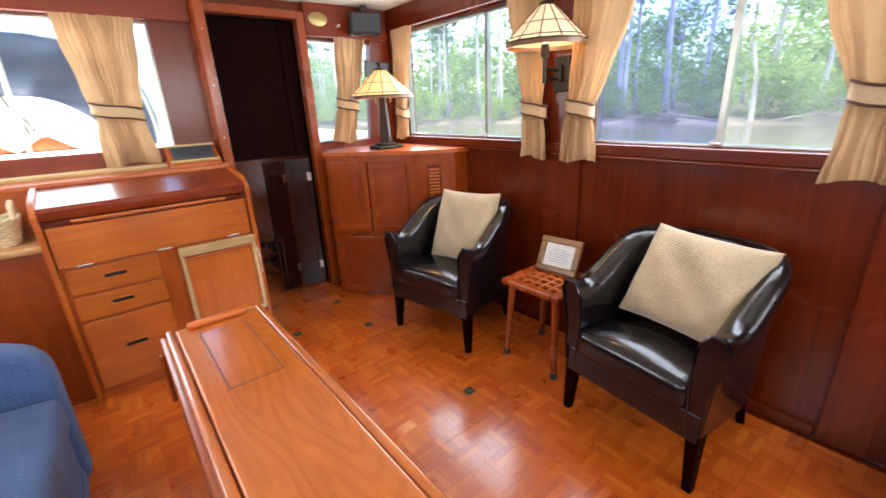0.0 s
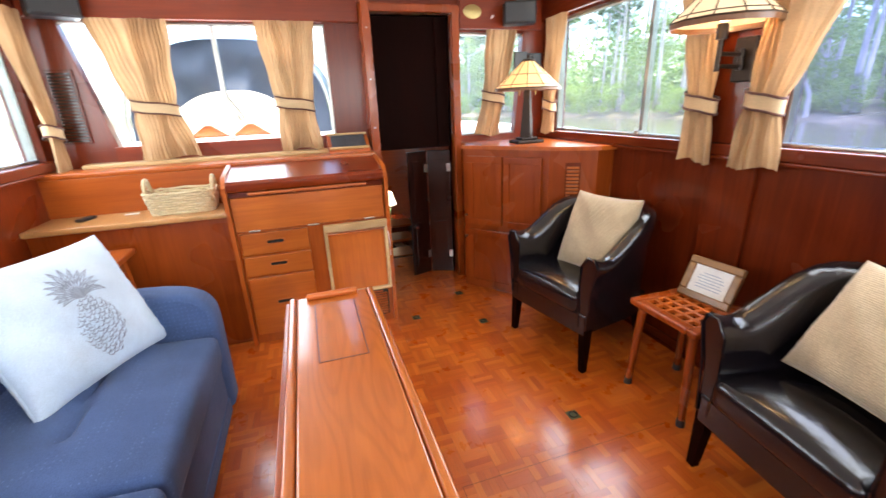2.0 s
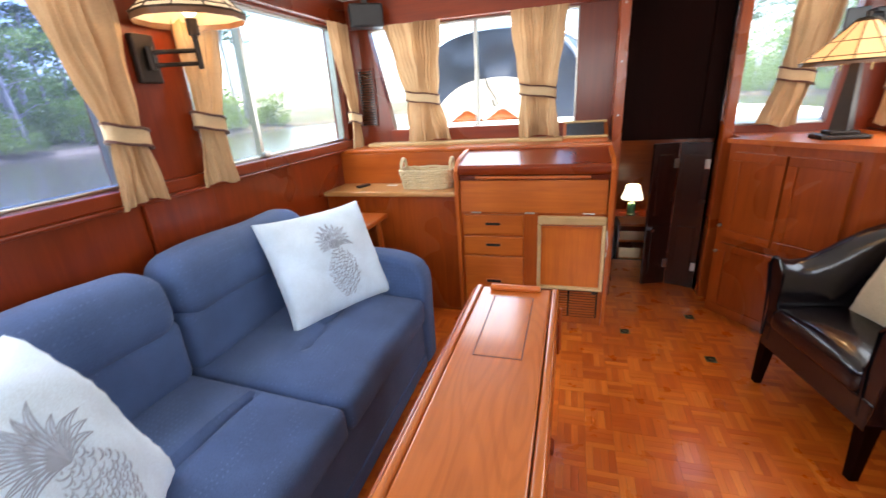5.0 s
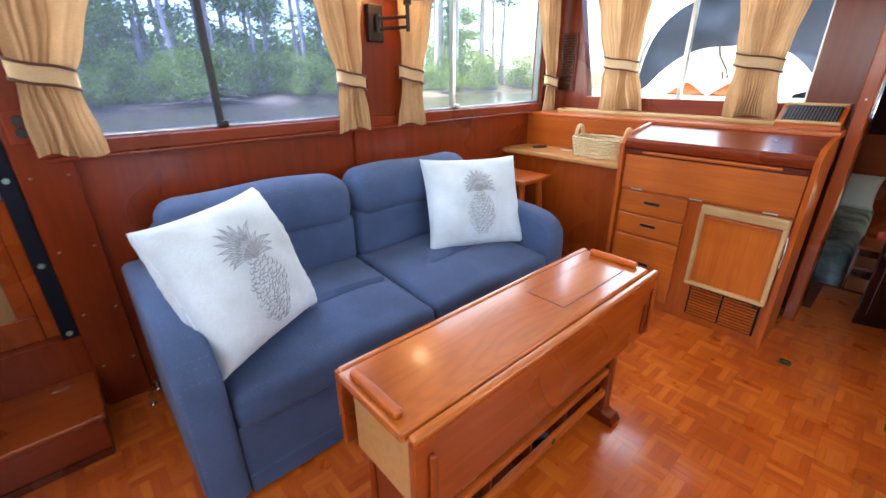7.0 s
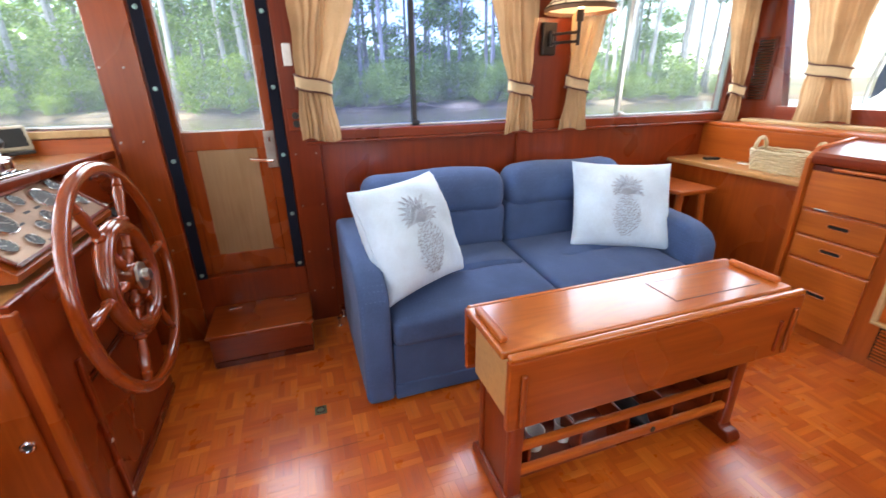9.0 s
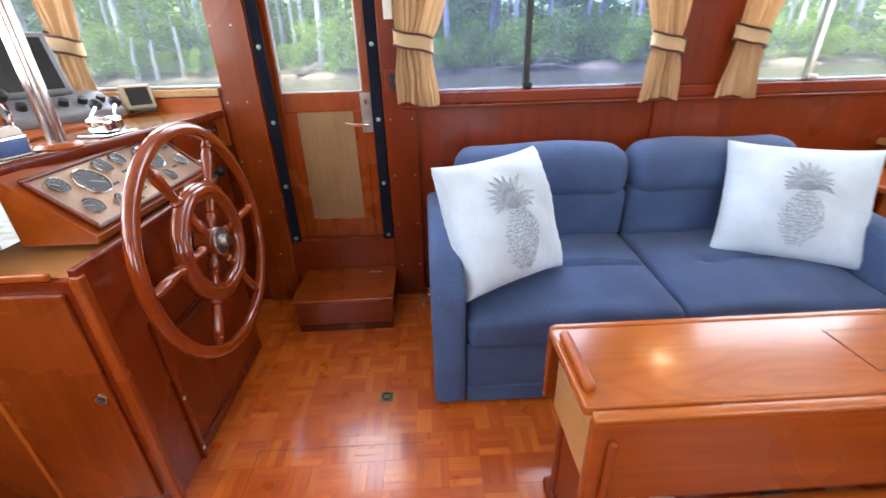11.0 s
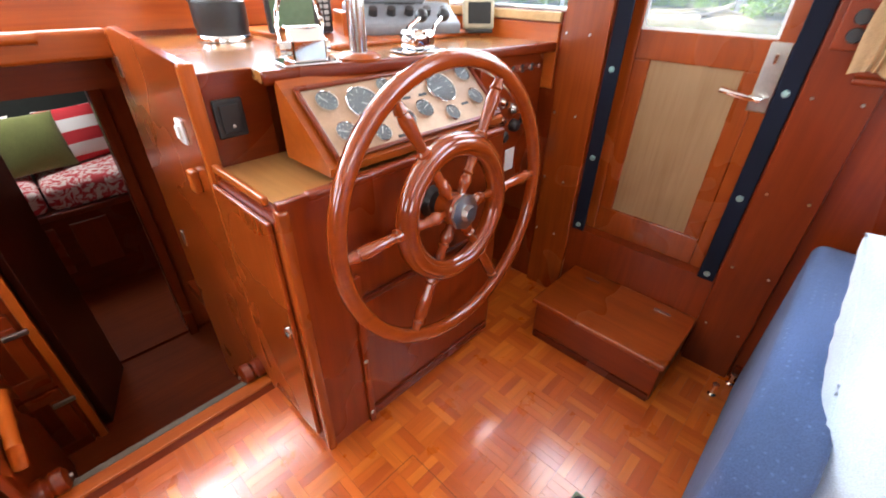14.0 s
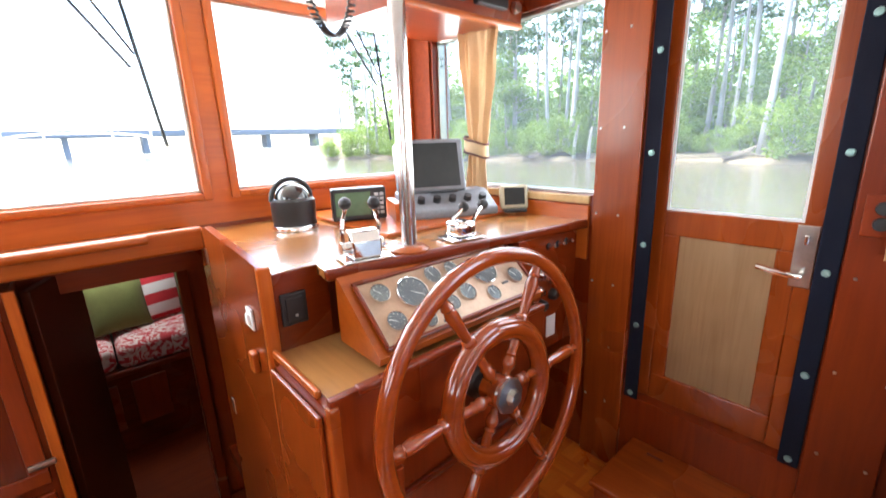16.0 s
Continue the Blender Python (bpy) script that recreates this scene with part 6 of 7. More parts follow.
setting("low_partition", soft(prism(bmesh.new(), lo, 0.0, 0.03, Matrix.Translation((0, -1.16, 0)) @ pose(0, 0, 0, 90)), 0.006, 2), RED_X, "low curved teak partition")
hr = thing("grab_rail", "rounded teak grab rail beside the companionway", "rail")
bm = bmesh.new()
sweep(bm, [(0.535, -1.22, 0.13), (0.525, -1.23, 0.19), (0.525, -1.45, 0.215), (0.535, -1.52, 0.16)], 0.018, 10)
part("rail", bm, TEAK_Y, hr)
for x, y in ((CW[0] + 0.045, -1.20), (CW[1] - 0.045, -1.20)):
    kb = thing("door_bumper", "round turned wooden bumper at the companionway", "bumper", (x, y, 0.03), "companionway bumpers", 90 if x > 0.2 else -90)
    part("bumper", lathe(bmesh.new(), [(0.035, -0.045), (0.038, -0.02), (0.03, -0.01), (0.038, 0.0), (0.036, 0.025), (0.02, 0.035), (0.0, 0.036)], pose(0, 0, 0, -90), 18), RED_X, kb)
    part("pin", rod(bmesh.new(), (0, 0.03, 0), (0, 0.042, 0), 0.006), STEEL, kb)

# No hatch is seen: this plate is added under the closed deckhead.
hz = tagged(new("deck_hatch"), "white plate for an assumed, unseen deck hatch", kind="structure")
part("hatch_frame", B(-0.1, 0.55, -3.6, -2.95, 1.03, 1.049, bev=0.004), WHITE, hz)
# Fill lamp added below the ceiling to brighten the berth.
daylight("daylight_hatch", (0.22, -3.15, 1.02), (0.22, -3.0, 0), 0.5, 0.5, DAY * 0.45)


# ---- curtains ----
def make_curtain(m, top, tie, bottom, widths, shift, folds=7, label="tan linen curtain gathered by a corded tieback", seed=0):
    """Hangs in the local xz plane, the room on the side of +y. widths and shift: at top, tie and bottom."""
    t = tagged(new("curtain"), label, "curtain", "cabin curtains")
    t.matrix_basis = m
    rnd = random.Random(seed)
    ph = [rnd.uniform(0, 6.28) for _ in range(8)]
    nu, nv = folds * 10, 34

    def at(z):
        if z >= tie:
            q = (z - tie) / (top - tie)
            q2 = q ** 0.8
            return widths[1] + (widths[0] - widths[1]) * q2, shift[1] + (shift[0] - shift[1]) * q2, 0.4 + 0.6 * q
        q = (tie - z) / (tie - bottom)
        return widths[1] + (widths[2] - widths[1]) * q ** 0.8, shift[1] + (shift[2] - shift[1]) * q, 0.4 + 0.5 * q
    bm = bmesh.new()
    grid = []
    for j in range(nv + 1):
        z = top + (bottom - top) * j / nv
        w, c, loose = at(z)
        row = []
        for i in range(nu + 1):
            u = i / nu
            uu = u + 0.035 * math.sin(ph[0] + 4 * z + 9 * u) + 0.02 * math.sin(ph[5] + 21 * u)
            d = 0.016 * loose * (0.7 + 0.5 * math.sin(ph[6] + 7 * u)) * math.cos(2 * math.pi * folds * uu) + 0.008 * math.sin(2 * math.pi * 2.3 * u + ph[1]) + 0.006 * math.sin(ph[2] + 14 * u + 8 * z)
            row.append(bm.verts.new((c + (u - 0.5) * w + 0.004 * math.sin(25 * z + ph[3] + 8 * u), 0.032 + d, z + (0.012 * math.sin(6 * u + ph[4]) if j == nv else 0))))
        grid.append(row)
    for j in range(nv):
        for i in range(nu):
            bm.faces.new((grid[j][i], grid[j][i + 1], grid[j + 1][i + 1], grid[j + 1][i]))
    part("cloth", bm, CURTAIN, t, smooth=180)
    w, c, _ = at(tie)
    w = w * 0.5 + 0.012

    def loop(z, r, tilt=0.02):
        return [(c + w * math.copysign(abs(math.cos(a)) ** 0.6, math.cos(a)), 0.032 + r * math.sin(a), z + tilt * math.cos(a)) for a in [2 * math.pi * k / 40 for k in range(40)]]
    bm = bmesh.new()
    n = 40
    rows = [[bm.verts.new(p) for p in loop(tie + dz, 0.036)] for dz in (-0.028, -0.01, 0.01, 0.028)]
    for a, b in zip(rows, rows[1:]):
        for k in range(n):
            bm.faces.new((a[k], a[(k + 1) % n], b[(k + 1) % n], b[k]))
    tb = part("tieback", bm, TIE, t, "cloth tieback edged with cord", 180)
    for dz in (-0.03, 0.03):
        part("cord", sweep(bmesh.new(), loop(tie + dz, 0.039), 0.0055, 6, True), ROPE, tb, "twisted maroon cord")
    return t


def stbd(y):
    return pose(XS + 0.04, y, 0, 0, 0, -90)


def port(y):
    return pose(XP - 0.04, y, 0, 0, 0, 90)


# on the starboard side the local x runs forward, on the port side aft
make_curtain(stbd(0.07), 1.87, 1.335, 1.07, (0.36, 0.15, 0.20), (-0.10, 0.0, -0.01), seed=1)
make_curtain(stbd(1.20), 1.87, 1.30, 1.06, (0.32, 0.13, 0.20), (0.05, -0.02, -0.02), seed=2)
make_curtain(stbd(1.62), 1.87, 1.32, 1.06, (0.28, 0.13, 0.19), (-0.05, 0.02, 0.02), seed=3)
make_curtain(stbd(2.90), 1.87, 1.26, 0.985, (0.28, 0.10, 0.19), (0.06, -0.03, -0.01), 6, seed=4)
make_curtain(port(0.19), 1.87, 1.30, 1.03, (0.36, 0.16, 0.22), (0.10, 0.0, 0.0), seed=5)
make_curtain(port(1.24), 1.87, 1.29, 1.03, (0.34, 0.13, 0.21), (-0.09, 0.02, 0.02), seed=6)
make_curtain(port(1.55), 1.87, 1.29, 1.03, (0.26, 0.14, 0.17), (0.07, 0.0, -0.02), seed=7)
make_curtain(port(2.80), 1.87, 1.30, 1.10, (0.26, 0.10, 0.15), (-0.03, 0.02, 0.03), 6, seed=8)
AFT = pose(0, YA - 0.03, 0, 0, 0, 180)
make_curtain(AFT @ Matrix.Translation((0.755, 0, 0)), 1.845, 1.375, 1.085, (0.40, 0.22, 0.33), (0.04, 0.0, -0.03), 15, seed=9)
make_curtain(AFT @ Matrix.Translation((-0.025, 0, 0)), 1.845, 1.37, 1.085, (0.355, 0.21, 0.265), (0.0, 0.0, -0.01), 15, seed=10)
make_curtain(AFT @ Matrix.Translation((-1.43, 0, 0)), 1.81, 1.36, 1.10, (0.24, 0.15, 0.19), (-0.04, 0.02, 0.08), 6, seed=11)
make_curtain(stbd(-1.385), 1.92, 1.36, 1.10, (0.26, 0.11, 0.14), (0.0, 0.03, 0.04), 6, seed=12)

# ---- lamps ----
def shade_panels(parent, r0, r1, z0, z1, material, n=12, drop=0.022):
    for k in range(n):
        a0, a1 = 2 * math.pi * k / n, 2 * math.pi * (k + 1) / n
        bm = bmesh.new()
        q = [(r0 * math.cos(a), r0 * math.sin(a), z0) for a in (a0, a1)] + [(r1 * math.cos(a), r1 * math.sin(a), z1) for a in (a1, a0)]
        lo = [bm.verts.new(p) for p in q]
        hi = [bm.verts.new((p[0] * 0.985, p[1] * 0.985, p[2] - 0.003)) for p in q]
        bm.faces.new(lo), bm.faces.new(hi[::-1])
        for i in range(4):
            bm.faces.new((lo[i], lo[(i + 1) % 4], hi[(i + 1) % 4], hi[i]))
        part("glass_panel", bm, material, parent, smooth=0)
        part("lead_strip", rod(bmesh.new(), (r0 * math.cos(a0), r0 * math.sin(a0), z0), (r1 * math.cos(a0), r1 * math.sin(a0), z1), 0.0028, None, 6), LEAD, parent)
    for r, z, th in ((r0, z0, 0.004), (r0 + (r1 - r0) * 0.12, z0 + (z1 - z0) * 0.12, 0.0028), (r0 + (r1 - r0) * 0.5, z0 + (z1 - z0) * 0.5, 0.0025), (r1, z1, 0.006)):
        bm = sweep(bmesh.new(), [(r * math.cos(2 * math.pi * k / n), r * math.sin(2 * math.pi * k / n), z) for k in range(n)], th, 6, True)
        part("lead_ring", bm, LEAD, parent)
    part("rim_band", lathe(bmesh.new(), [(r0, z0), (r0 * 1.005, z0 - drop), (r0 * 0.985, z0 - drop), (r0 * 0.98, z0)], None, n, True), plain("brown_glass_band", (0.16, 0.07, 0.03), 0.3), parent, "dark patterned rim band")


def lamp_light(name, at, power, r=0.03):
    d = bpy.data.lights.new(name, "POINT")
    d.energy, d.color, d.shadow_soft_size = power, (1.0, 0.66, 0.34), r
    new(name, d).location = at


def make_sconce(wall_x, sign, y, z, swing):
    t = tagged(new("wall_lamp"), "bronze swing-arm wall lamp with a leaded glass shade", "wall lamp", "swing-arm wall lamps")
    t.location = (wall_x, y, z)
    part("back_plate", B(0 if sign > 0 else -0.03, 0.03 if sign > 0 else 0, -0.045, 0.045, -0.085, 0.085, bev=0.006), BRONZE, t)
    ex, ey = sign * 0.20, swing
    for dz in (-0.025, 0.02):
        bm = sweep(bmesh.new(), [(sign * 0.03, 0, dz), (sign * 0.09, swing * 0.2, dz), (ex, ey, dz)], 0.008, 8)
        part("swing_arm", bm, BRONZE, t)
    part("pivot", rod(bmesh.new(), (sign * 0.045, 0, -0.04), (sign * 0.045, 0, 0.04), 0.012), BRONZE, t)
    part("upright", rod(bmesh.new(), (ex, ey, -0.045), (ex, ey, 0.10), 0.010), BRONZE, t)
    part("socket", rod(bmesh.new(), (ex, ey, 0.07), (ex, ey, 0.125), 0.02), BRONZE, t)
    bm = bmesh.new()
    bmesh.ops.create_uvsphere(bm, u_segments=12, v_segments=8, radius=0.024, matrix=Matrix.Translation((ex, ey, 0.155)))
    part("bulb", bm, BULB, t, "glowing bulb")
    sh = new("shade")
    sh.parent = t
    sh.location = (ex, ey, 0.135)
    shade_panels(sh, 0.19, 0.035, 0.0, 0.155, SHADE, 12)
    part("cap", lathe(bmesh.new(), [(0.036, 0.155), (0.034, 0.165), (0.012, 0.17), (0.010, 0.195), (0, 0.2)], None, 14), BRONZE, sh)
    lamp_light("lamp_glow", (wall_x + ex, y + ey, z + 0.155), 0.9, 0.03)


make_sconce(XS + 0.018, 1, 1.405, 1.565, 0.07)
make_sconce(XP - 0.018, -1, 1.40, 1.455, -0.03)

tl = thing("table_lamp", "lit bronze table lamp with a leaded glass shade", "table lamp", (1.51, 2.66, 1.055))
part("base", B(-0.10, 0.10, -0.07, 0.07, 0, 0.022, bev=0.006), BRONZE, tl)
part("base_step", B(-0.06, 0.06, -0.045, 0.045, 0.022, 0.04, bev=0.005), BRONZE, tl)
bm = bmesh.new()
rod(bm, (0, 0, 0.04), (0, 0, 0.37), 0.05, 0.024, 4)
part("column", bm, BRONZE, tl, smooth=0)
part("socket", rod(bmesh.new(), (0, 0, 0.37), (0, 0, 0.41), 0.018), BRASS, tl)
bm = bmesh.new()
bmesh.ops.create_uvsphere(bm, u_segments=12, v_segments=8, radius=0.026, matrix=Matrix.Translation((0, 0, 0.435)))
part("bulb", bm, BULB, tl)
for s_ in (-1, 1):
    part("pull_chain", rod(bmesh.new(), (s_ * 0.06, 0, 0.31), (s_ * 0.06, 0, 0.37), 0.003, None, 6), BRASS, tl)
sh = new("shade")
sh.parent = tl
sh.location = (0, 0, 0.355)
shade_panels(sh, 0.215, 0.04, 0.0, 0.165, SHADE_WARM, 12, 0.016)
part("finial", lathe(bmesh.new(), [(0.04, 0.165), (0.036, 0.176), (0.01, 0.18), (0.012, 0.2), (0.0, 0.21)], None, 14), BRONZE, sh)
lamp_light("lamp_glow", (1.51, 2.66, 1.055 + 0.43), 0.8, 0.03)
lamp_light("lamp_glow", (0.91, 4.98, 0.29), 0.8, 0.04)


# ---- outside ----
WATER = -0.62
def foliage(name, a, b, c_):
    m, n, l, bs_ = mat(name)
    geo = n.new("ShaderNodeNewGeometry")
    info = n.new("ShaderNodeObjectInfo")
    col = ramp(n, l, geo.outputs["Random Per Island"], [(0.0, a), (0.55, b), (1.0, c_)])
    col = mixed(n, l, col, ramp(n, l, info.outputs["Random"], [(0.0, (0.75, 0.8, 0.7)), (1.0, (1.2, 1.15, 1.1))]), 1.0, "MULTIPLY")
    l.new(col, bs_.inputs["Base Color"])
    bs_.inputs["Roughness"].default_value = 0.6
    tr, mx = n.new("ShaderNodeBsdfTranslucent"), n.new("ShaderNodeMixShader")
    l.new(col, tr.inputs[0])
    mx.inputs[0].default_value = 0.5
    l.new(bs_.outputs[0], mx.inputs[1]), l.new(tr.outputs[0], mx.inputs[2])
    l.new(mx.outputs[0], n["Material Output"].inputs[0])
    return m


LEAF = foliage("broad_leaf", (0.14, 0.23, 0.055), (0.23, 0.35, 0.10), (0.34, 0.46, 0.15))
FRESH = foliage("fresh_green_leaf", (0.14, 0.23, 0.045), (0.24, 0.36, 0.07), (0.36, 0.46, 0.12))
NEEDLE = foliage("pine_needle", (0.08, 0.14, 0.07), (0.12, 0.20, 0.10), (0.18, 0.26, 0.13))
BARK = plain("grey_bark", (0.46, 0.43, 0.40), 0.9, 0, 0.6, 6, 0.35)
ROOT = plain("grey_driftwood", (0.22, 0.18, 0.14), 0.9, 0, 0.4, 8, 0.3)
DEAD = plain("bleached_wood", (0.48, 0.44, 0.38), 0.8, 0, 0.4, 8, 0.2)
SAND = plain("sandy_bank", (0.15, 0.12, 0.08), 0.95, 0, 0.6, 3, 0.4)
LITTER = plain("forest_floor", (0.11, 0.10, 0.05), 0.95, 0, 0.6, 2, 0.4)

m, n, l, b = mat("river_water")
b.inputs["Base Color"].default_value = (0.085, 0.075, 0.055, 1)
b.inputs["Roughness"].default_value = 0.12
v_ = coords(n, l, (1.0, 0.35, 1.0))
bumped(n, l, b, noise_tex(n, l, v_, 2.2, 4.0, 0.5), 0.35, 0.12)
RIVER = m
bm = bmesh.new()
for x0, x1, y0, y1 in ((-2500, -1.99, -2500, 2500), (2.49, 2500, -2500, 2500), (-1.99, 2.49, -2500, -7.99), (-1.99, 2.49, 10.19, 2500)):
    bm.faces.new([bm.verts.new((x, y, WATER)) for x, y in ((x0, y0), (x1, y0), (x1, y1), (x0, y1))])
tagged(new("water", finish(bm, "water", RIVER)), "calm grey-green river water", kind="structure")


def bank_x(side, y):
    base = 32.0 if side < 0 else 31.5
    return side * (base - 0.0016 * (y - 5) ** 2 * (1 if y < 5 else 0.4 if side < 0 else 1.1) + 1.1 * math.sin(y * 0.23 + side) + 0.5 * math.sin(y * 0.9 + 2 * side))


def make_bank(side):
    bm = bmesh.new()
    cols = [0.0, 0.25, 1.2, 3.0, 8.0, 30.0, 400.0, 2400.0]
    hts = [-0.35, 0.05, 0.35, 0.6, 1.0, 1.4, 1.5, 1.5]
    ys = [-2000, -600, -200, -110] + [-80 + 2.0 * k for k in range(81)] + [110, 200, 600, 2000]
    rows = []
    for y in ys:
        yc = max(-95, min(95, y))
        x0 = bank_x(side, yc)
        rows.append([bm.verts.new((x0 + side * c, y, WATER + h + (0.12 * math.sin(y * 1.7 + c * 3) * min(1, c)))) for c, h in zip(cols, hts)])
    for a, b_ in zip(rows, rows[1:]):
        for i in range(len(cols) - 1):
            bm.faces.new((a[i], a[i + 1], b_[i + 1], b_[i]))
    ob = new("ground", finish(bm, "ground", SAND, 60))
    ob.data.materials.append(LITTER)
    for p in ob.data.polygons:
        if abs(p.center.x) > abs(bank_x(side, max(-95, min(95, p.center.y)))) + 1.6:
            p.material_index = 1
    tagged(ob, "wooded river bank with a sandy edge", kind="structure")


make_bank(-1), make_bank(1)


def leaf_cards(bm, centre, spread, count, size, rnd, flat=1.0):
    for _ in range(count):
        while True:
            o = Vector((rnd.uniform(-1, 1), rnd.uniform(-1, 1), rnd.uniform(-1, 1)))
            if o.length < 1:
                break
        p = Vector(centre) + Vector((o.x * spread[0], o.y * spread[1], o.z * spread[2]))
        s_ = size * rnd.uniform(0.6, 1.3)
        q = Euler((rnd.uniform(0, 6.3), rnd.uniform(-0.9, 0.9) * flat, rnd.uniform(0, 6.3))).to_matrix()
        vs = [bm.verts.new(p + q @ Vector(c)) for c in ((-s_, -s_ * 0.25, 0), (0, -s_ * 0.55, 0.1 * s_), (s_, 0, 0), (0, s_ * 0.5, 0.12 * s_))]
        bm.faces.new(vs)


def make_tree(kind, seed, at):
    rnd = random.Random(seed)
    names = {"pine": ("pine_tree", "tall pine with a bare grey trunk on the bank", "tree"), "broad": ("broadleaf_tree", "leafy green tree on the river bank", "tree"), "bush": ("bush", "bright green bush at the water's edge", "bush")}
    nm, lb, ct = names[kind]
    t = tagged(new(nm), lb, ct, {"pine": "bank pines", "broad": "bank trees", "bush": "bank bushes"}[kind])
    h = {"pine": 19.0, "broad": 11.0, "bush": 3.0}[kind] * rnd.uniform(0.85, 1.15)
    r = {"pine": 0.20, "broad": 0.14, "bush": 0.05}[kind]
    bm = bmesh.new()
    lean = (rnd.uniform(-0.04, 0.04), rnd.uniform(-0.04, 0.04))
    steps = 8
    pts = [(lean[0] * h * q + 0.1 * math.sin(5 * q + seed), lean[1] * h * q + 0.1 * math.cos(4 * q + seed), h * q * 0.97) for q in [k / steps for k in range(steps + 1)]]
    if kind != "bush":
        sweep(bm, pts, [r * (1 - 0.75 * k / steps) + (0.08 if k == 0 else 0) for k in range(steps + 1)], 8)
    clumps = []
    nl = {"pine": 16, "broad": 26, "bush": 10}[kind]
    for k in range(nl):
        q = rnd.uniform(*{"pine": (0.5, 1.0), "broad": (0.12, 1.0), "bush": (0.0, 0.6)}[kind])
        i = min(steps - 1, int(q * steps))
        f = q * steps - i
        p = Vector(pts[i]).lerp(Vector(pts[i + 1]), f) if kind != "bush" else Vector((0, 0, 0.1))
        a = rnd.uniform(0, 6.28)
        L = {"pine": 2.4 * (1.15 - q) + 0.6, "broad": 3.1 * (1 - abs(q - 0.45)) + 0.3, "bush": 1.2}[kind] * rnd.uniform(0.6, 1.1)
        e = p + Vector((math.cos(a) * L, math.sin(a) * L, L * rnd.uniform(0.0, 0.45) if kind != "bush" else rnd.uniform(0.2, h * 0.8)))
        sweep(bm, [p, p.lerp(e, 0.5) + Vector((0, 0, 0.12 * L)), e], [r * 0.3, r * 0.2, r * 0.06], 5)
        clumps += [e, p.lerp(e, 0.6)]
    part("trunk", bm, BARK, t, "grey bark trunk and limbs", 180)
    bm = bmesh.new()
    for c in clumps:
        k = {"pine": (0.9, 0.9, 0.4), "broad": (1.0, 1.0, 0.7), "bush": (0.7, 0.7, 0.55)}[kind]
        leaf_cards(bm, c, [x * rnd.uniform(0.7, 1.2) for x in k], {"pine": 34, "broad": 84, "bush": 100}[kind], {"pine": 0.20, "broad": 0.13, "bush": 0.09}[kind], rnd)
    part("crown", bm, {"pine": NEEDLE, "broad": LEAF, "bush": FRESH}[kind], t, "loose leafy crown", 0)
    t.location = at
    return t


protos = {"pine": [make_tree("pine", k, (-36 - 2 * k, -14 + 11 * k, WATER + 0.6)) for k in range(3)], "broad": [make_tree("broad", 10 + k, (-38, -6 + 9 * k, WATER + 0.6)) for k in range(3)], "bush": [make_tree("bush", 20 + k, (-34, 3 + 7 * k, WATER + 0.4)) for k in range(3)]}
rnd = random.Random(77)
for side in (-1, 1):
    for kind, count, depth in (("pine", 84, (1.2, 12)), ("broad", 26, (3.0, 12)), ("bush", 110, (0.0, 4.5))):
        for k in range(count):
            far = 44 if side < 0 else 95
            y = -56 + (far + 56) * (k + rnd.uniform(0.1, 0.9)) / count
            x = bank_x(side, y) + side * rnd.uniform(*depth)
            s_ = rnd.uniform(0.8, 1.2) if kind != "bush" else rnd.uniform(0.4, 1.2)
            src = protos[kind][k % 3]
            ob = copy_thing(src, pose(x, y, WATER + 0.5, 0, 0, rnd.uniform(0, 360)) @ Matrix.Diagonal((s_, s_, s_, 1)))

# far woods behind
for side in (-1, 1):
    bm = bmesh.new()
    for k in range(800):
        y = rnd.uniform(-62, 48 if side < 0 else 120)
        x = bank_x(side, max(-95, min(95, y))) + side * rnd.uniform(10, 34)
        h = rnd.uniform(2.0, 7.0) if side < 0 and y > 4 else rnd.uniform(3.0, 12.5)
        leaf_cards(bm, (x, y, WATER + h * 0.6), (3.2, 3.2, h * 0.55), 95, 0.36, rnd)
    ob = new("far_woods", finish(bm, "far_woods", LEAF))
    tagged(ob, "dense green woodland behind the bank", kind="stuff")

# dead trunks and driftwood on the banks
for k, (side, y, L) in enumerate(((-1, -17.5, 3.2), (-1, -19.0, 2.4), (-1, -20.0, 2.6), (-1, 10, 3.4), (1, 9, 4.5), (1, 20, 2.5))):
    dt = thing("dead_trunk", "bleached broken tree trunk at the water's edge", "dead tree", (bank_x(side, y) + side * 0.8, y, WATER + 0.3), "dead trunks")
    part("trunk", sweep(bmesh.new(), [(0, 0, -0.3), (0.05, 0.1, L * 0.5), (0.0, 0.15 + 0.1 * k, L)], [0.17, 0.13, 0.08], 8), DEAD, dt)
for k, (side, y) in enumerate(((-1, 8), (-1, -9), (-1, -24), (1, 4), (1, 13), (1, 24), (-1, 22))):
    fl = thing("fallen_branch", "bleached fallen branches lying along the bank", "branch", (bank_x(side, y), y, WATER + 0.25), "fallen branches")
    for j in range(7):
        a = rnd.uniform(-0.8, 0.8)
        L = rnd.uniform(1.5, 4.5)
        part("bough", sweep(bmesh.new(), [(0.1 * j * side, 0, 0), (0.15 * j * side, L * 0.5 * math.cos(a), 0.4 * L * abs(math.sin(a)) + 0.1), (-side * 0.3 * j, L * math.cos(a) * (1 if j % 2 else -1), 0.3 * L * math.sin(a) ** 2)], [0.06, 0.04, 0.015], 6), ROOT, fl)

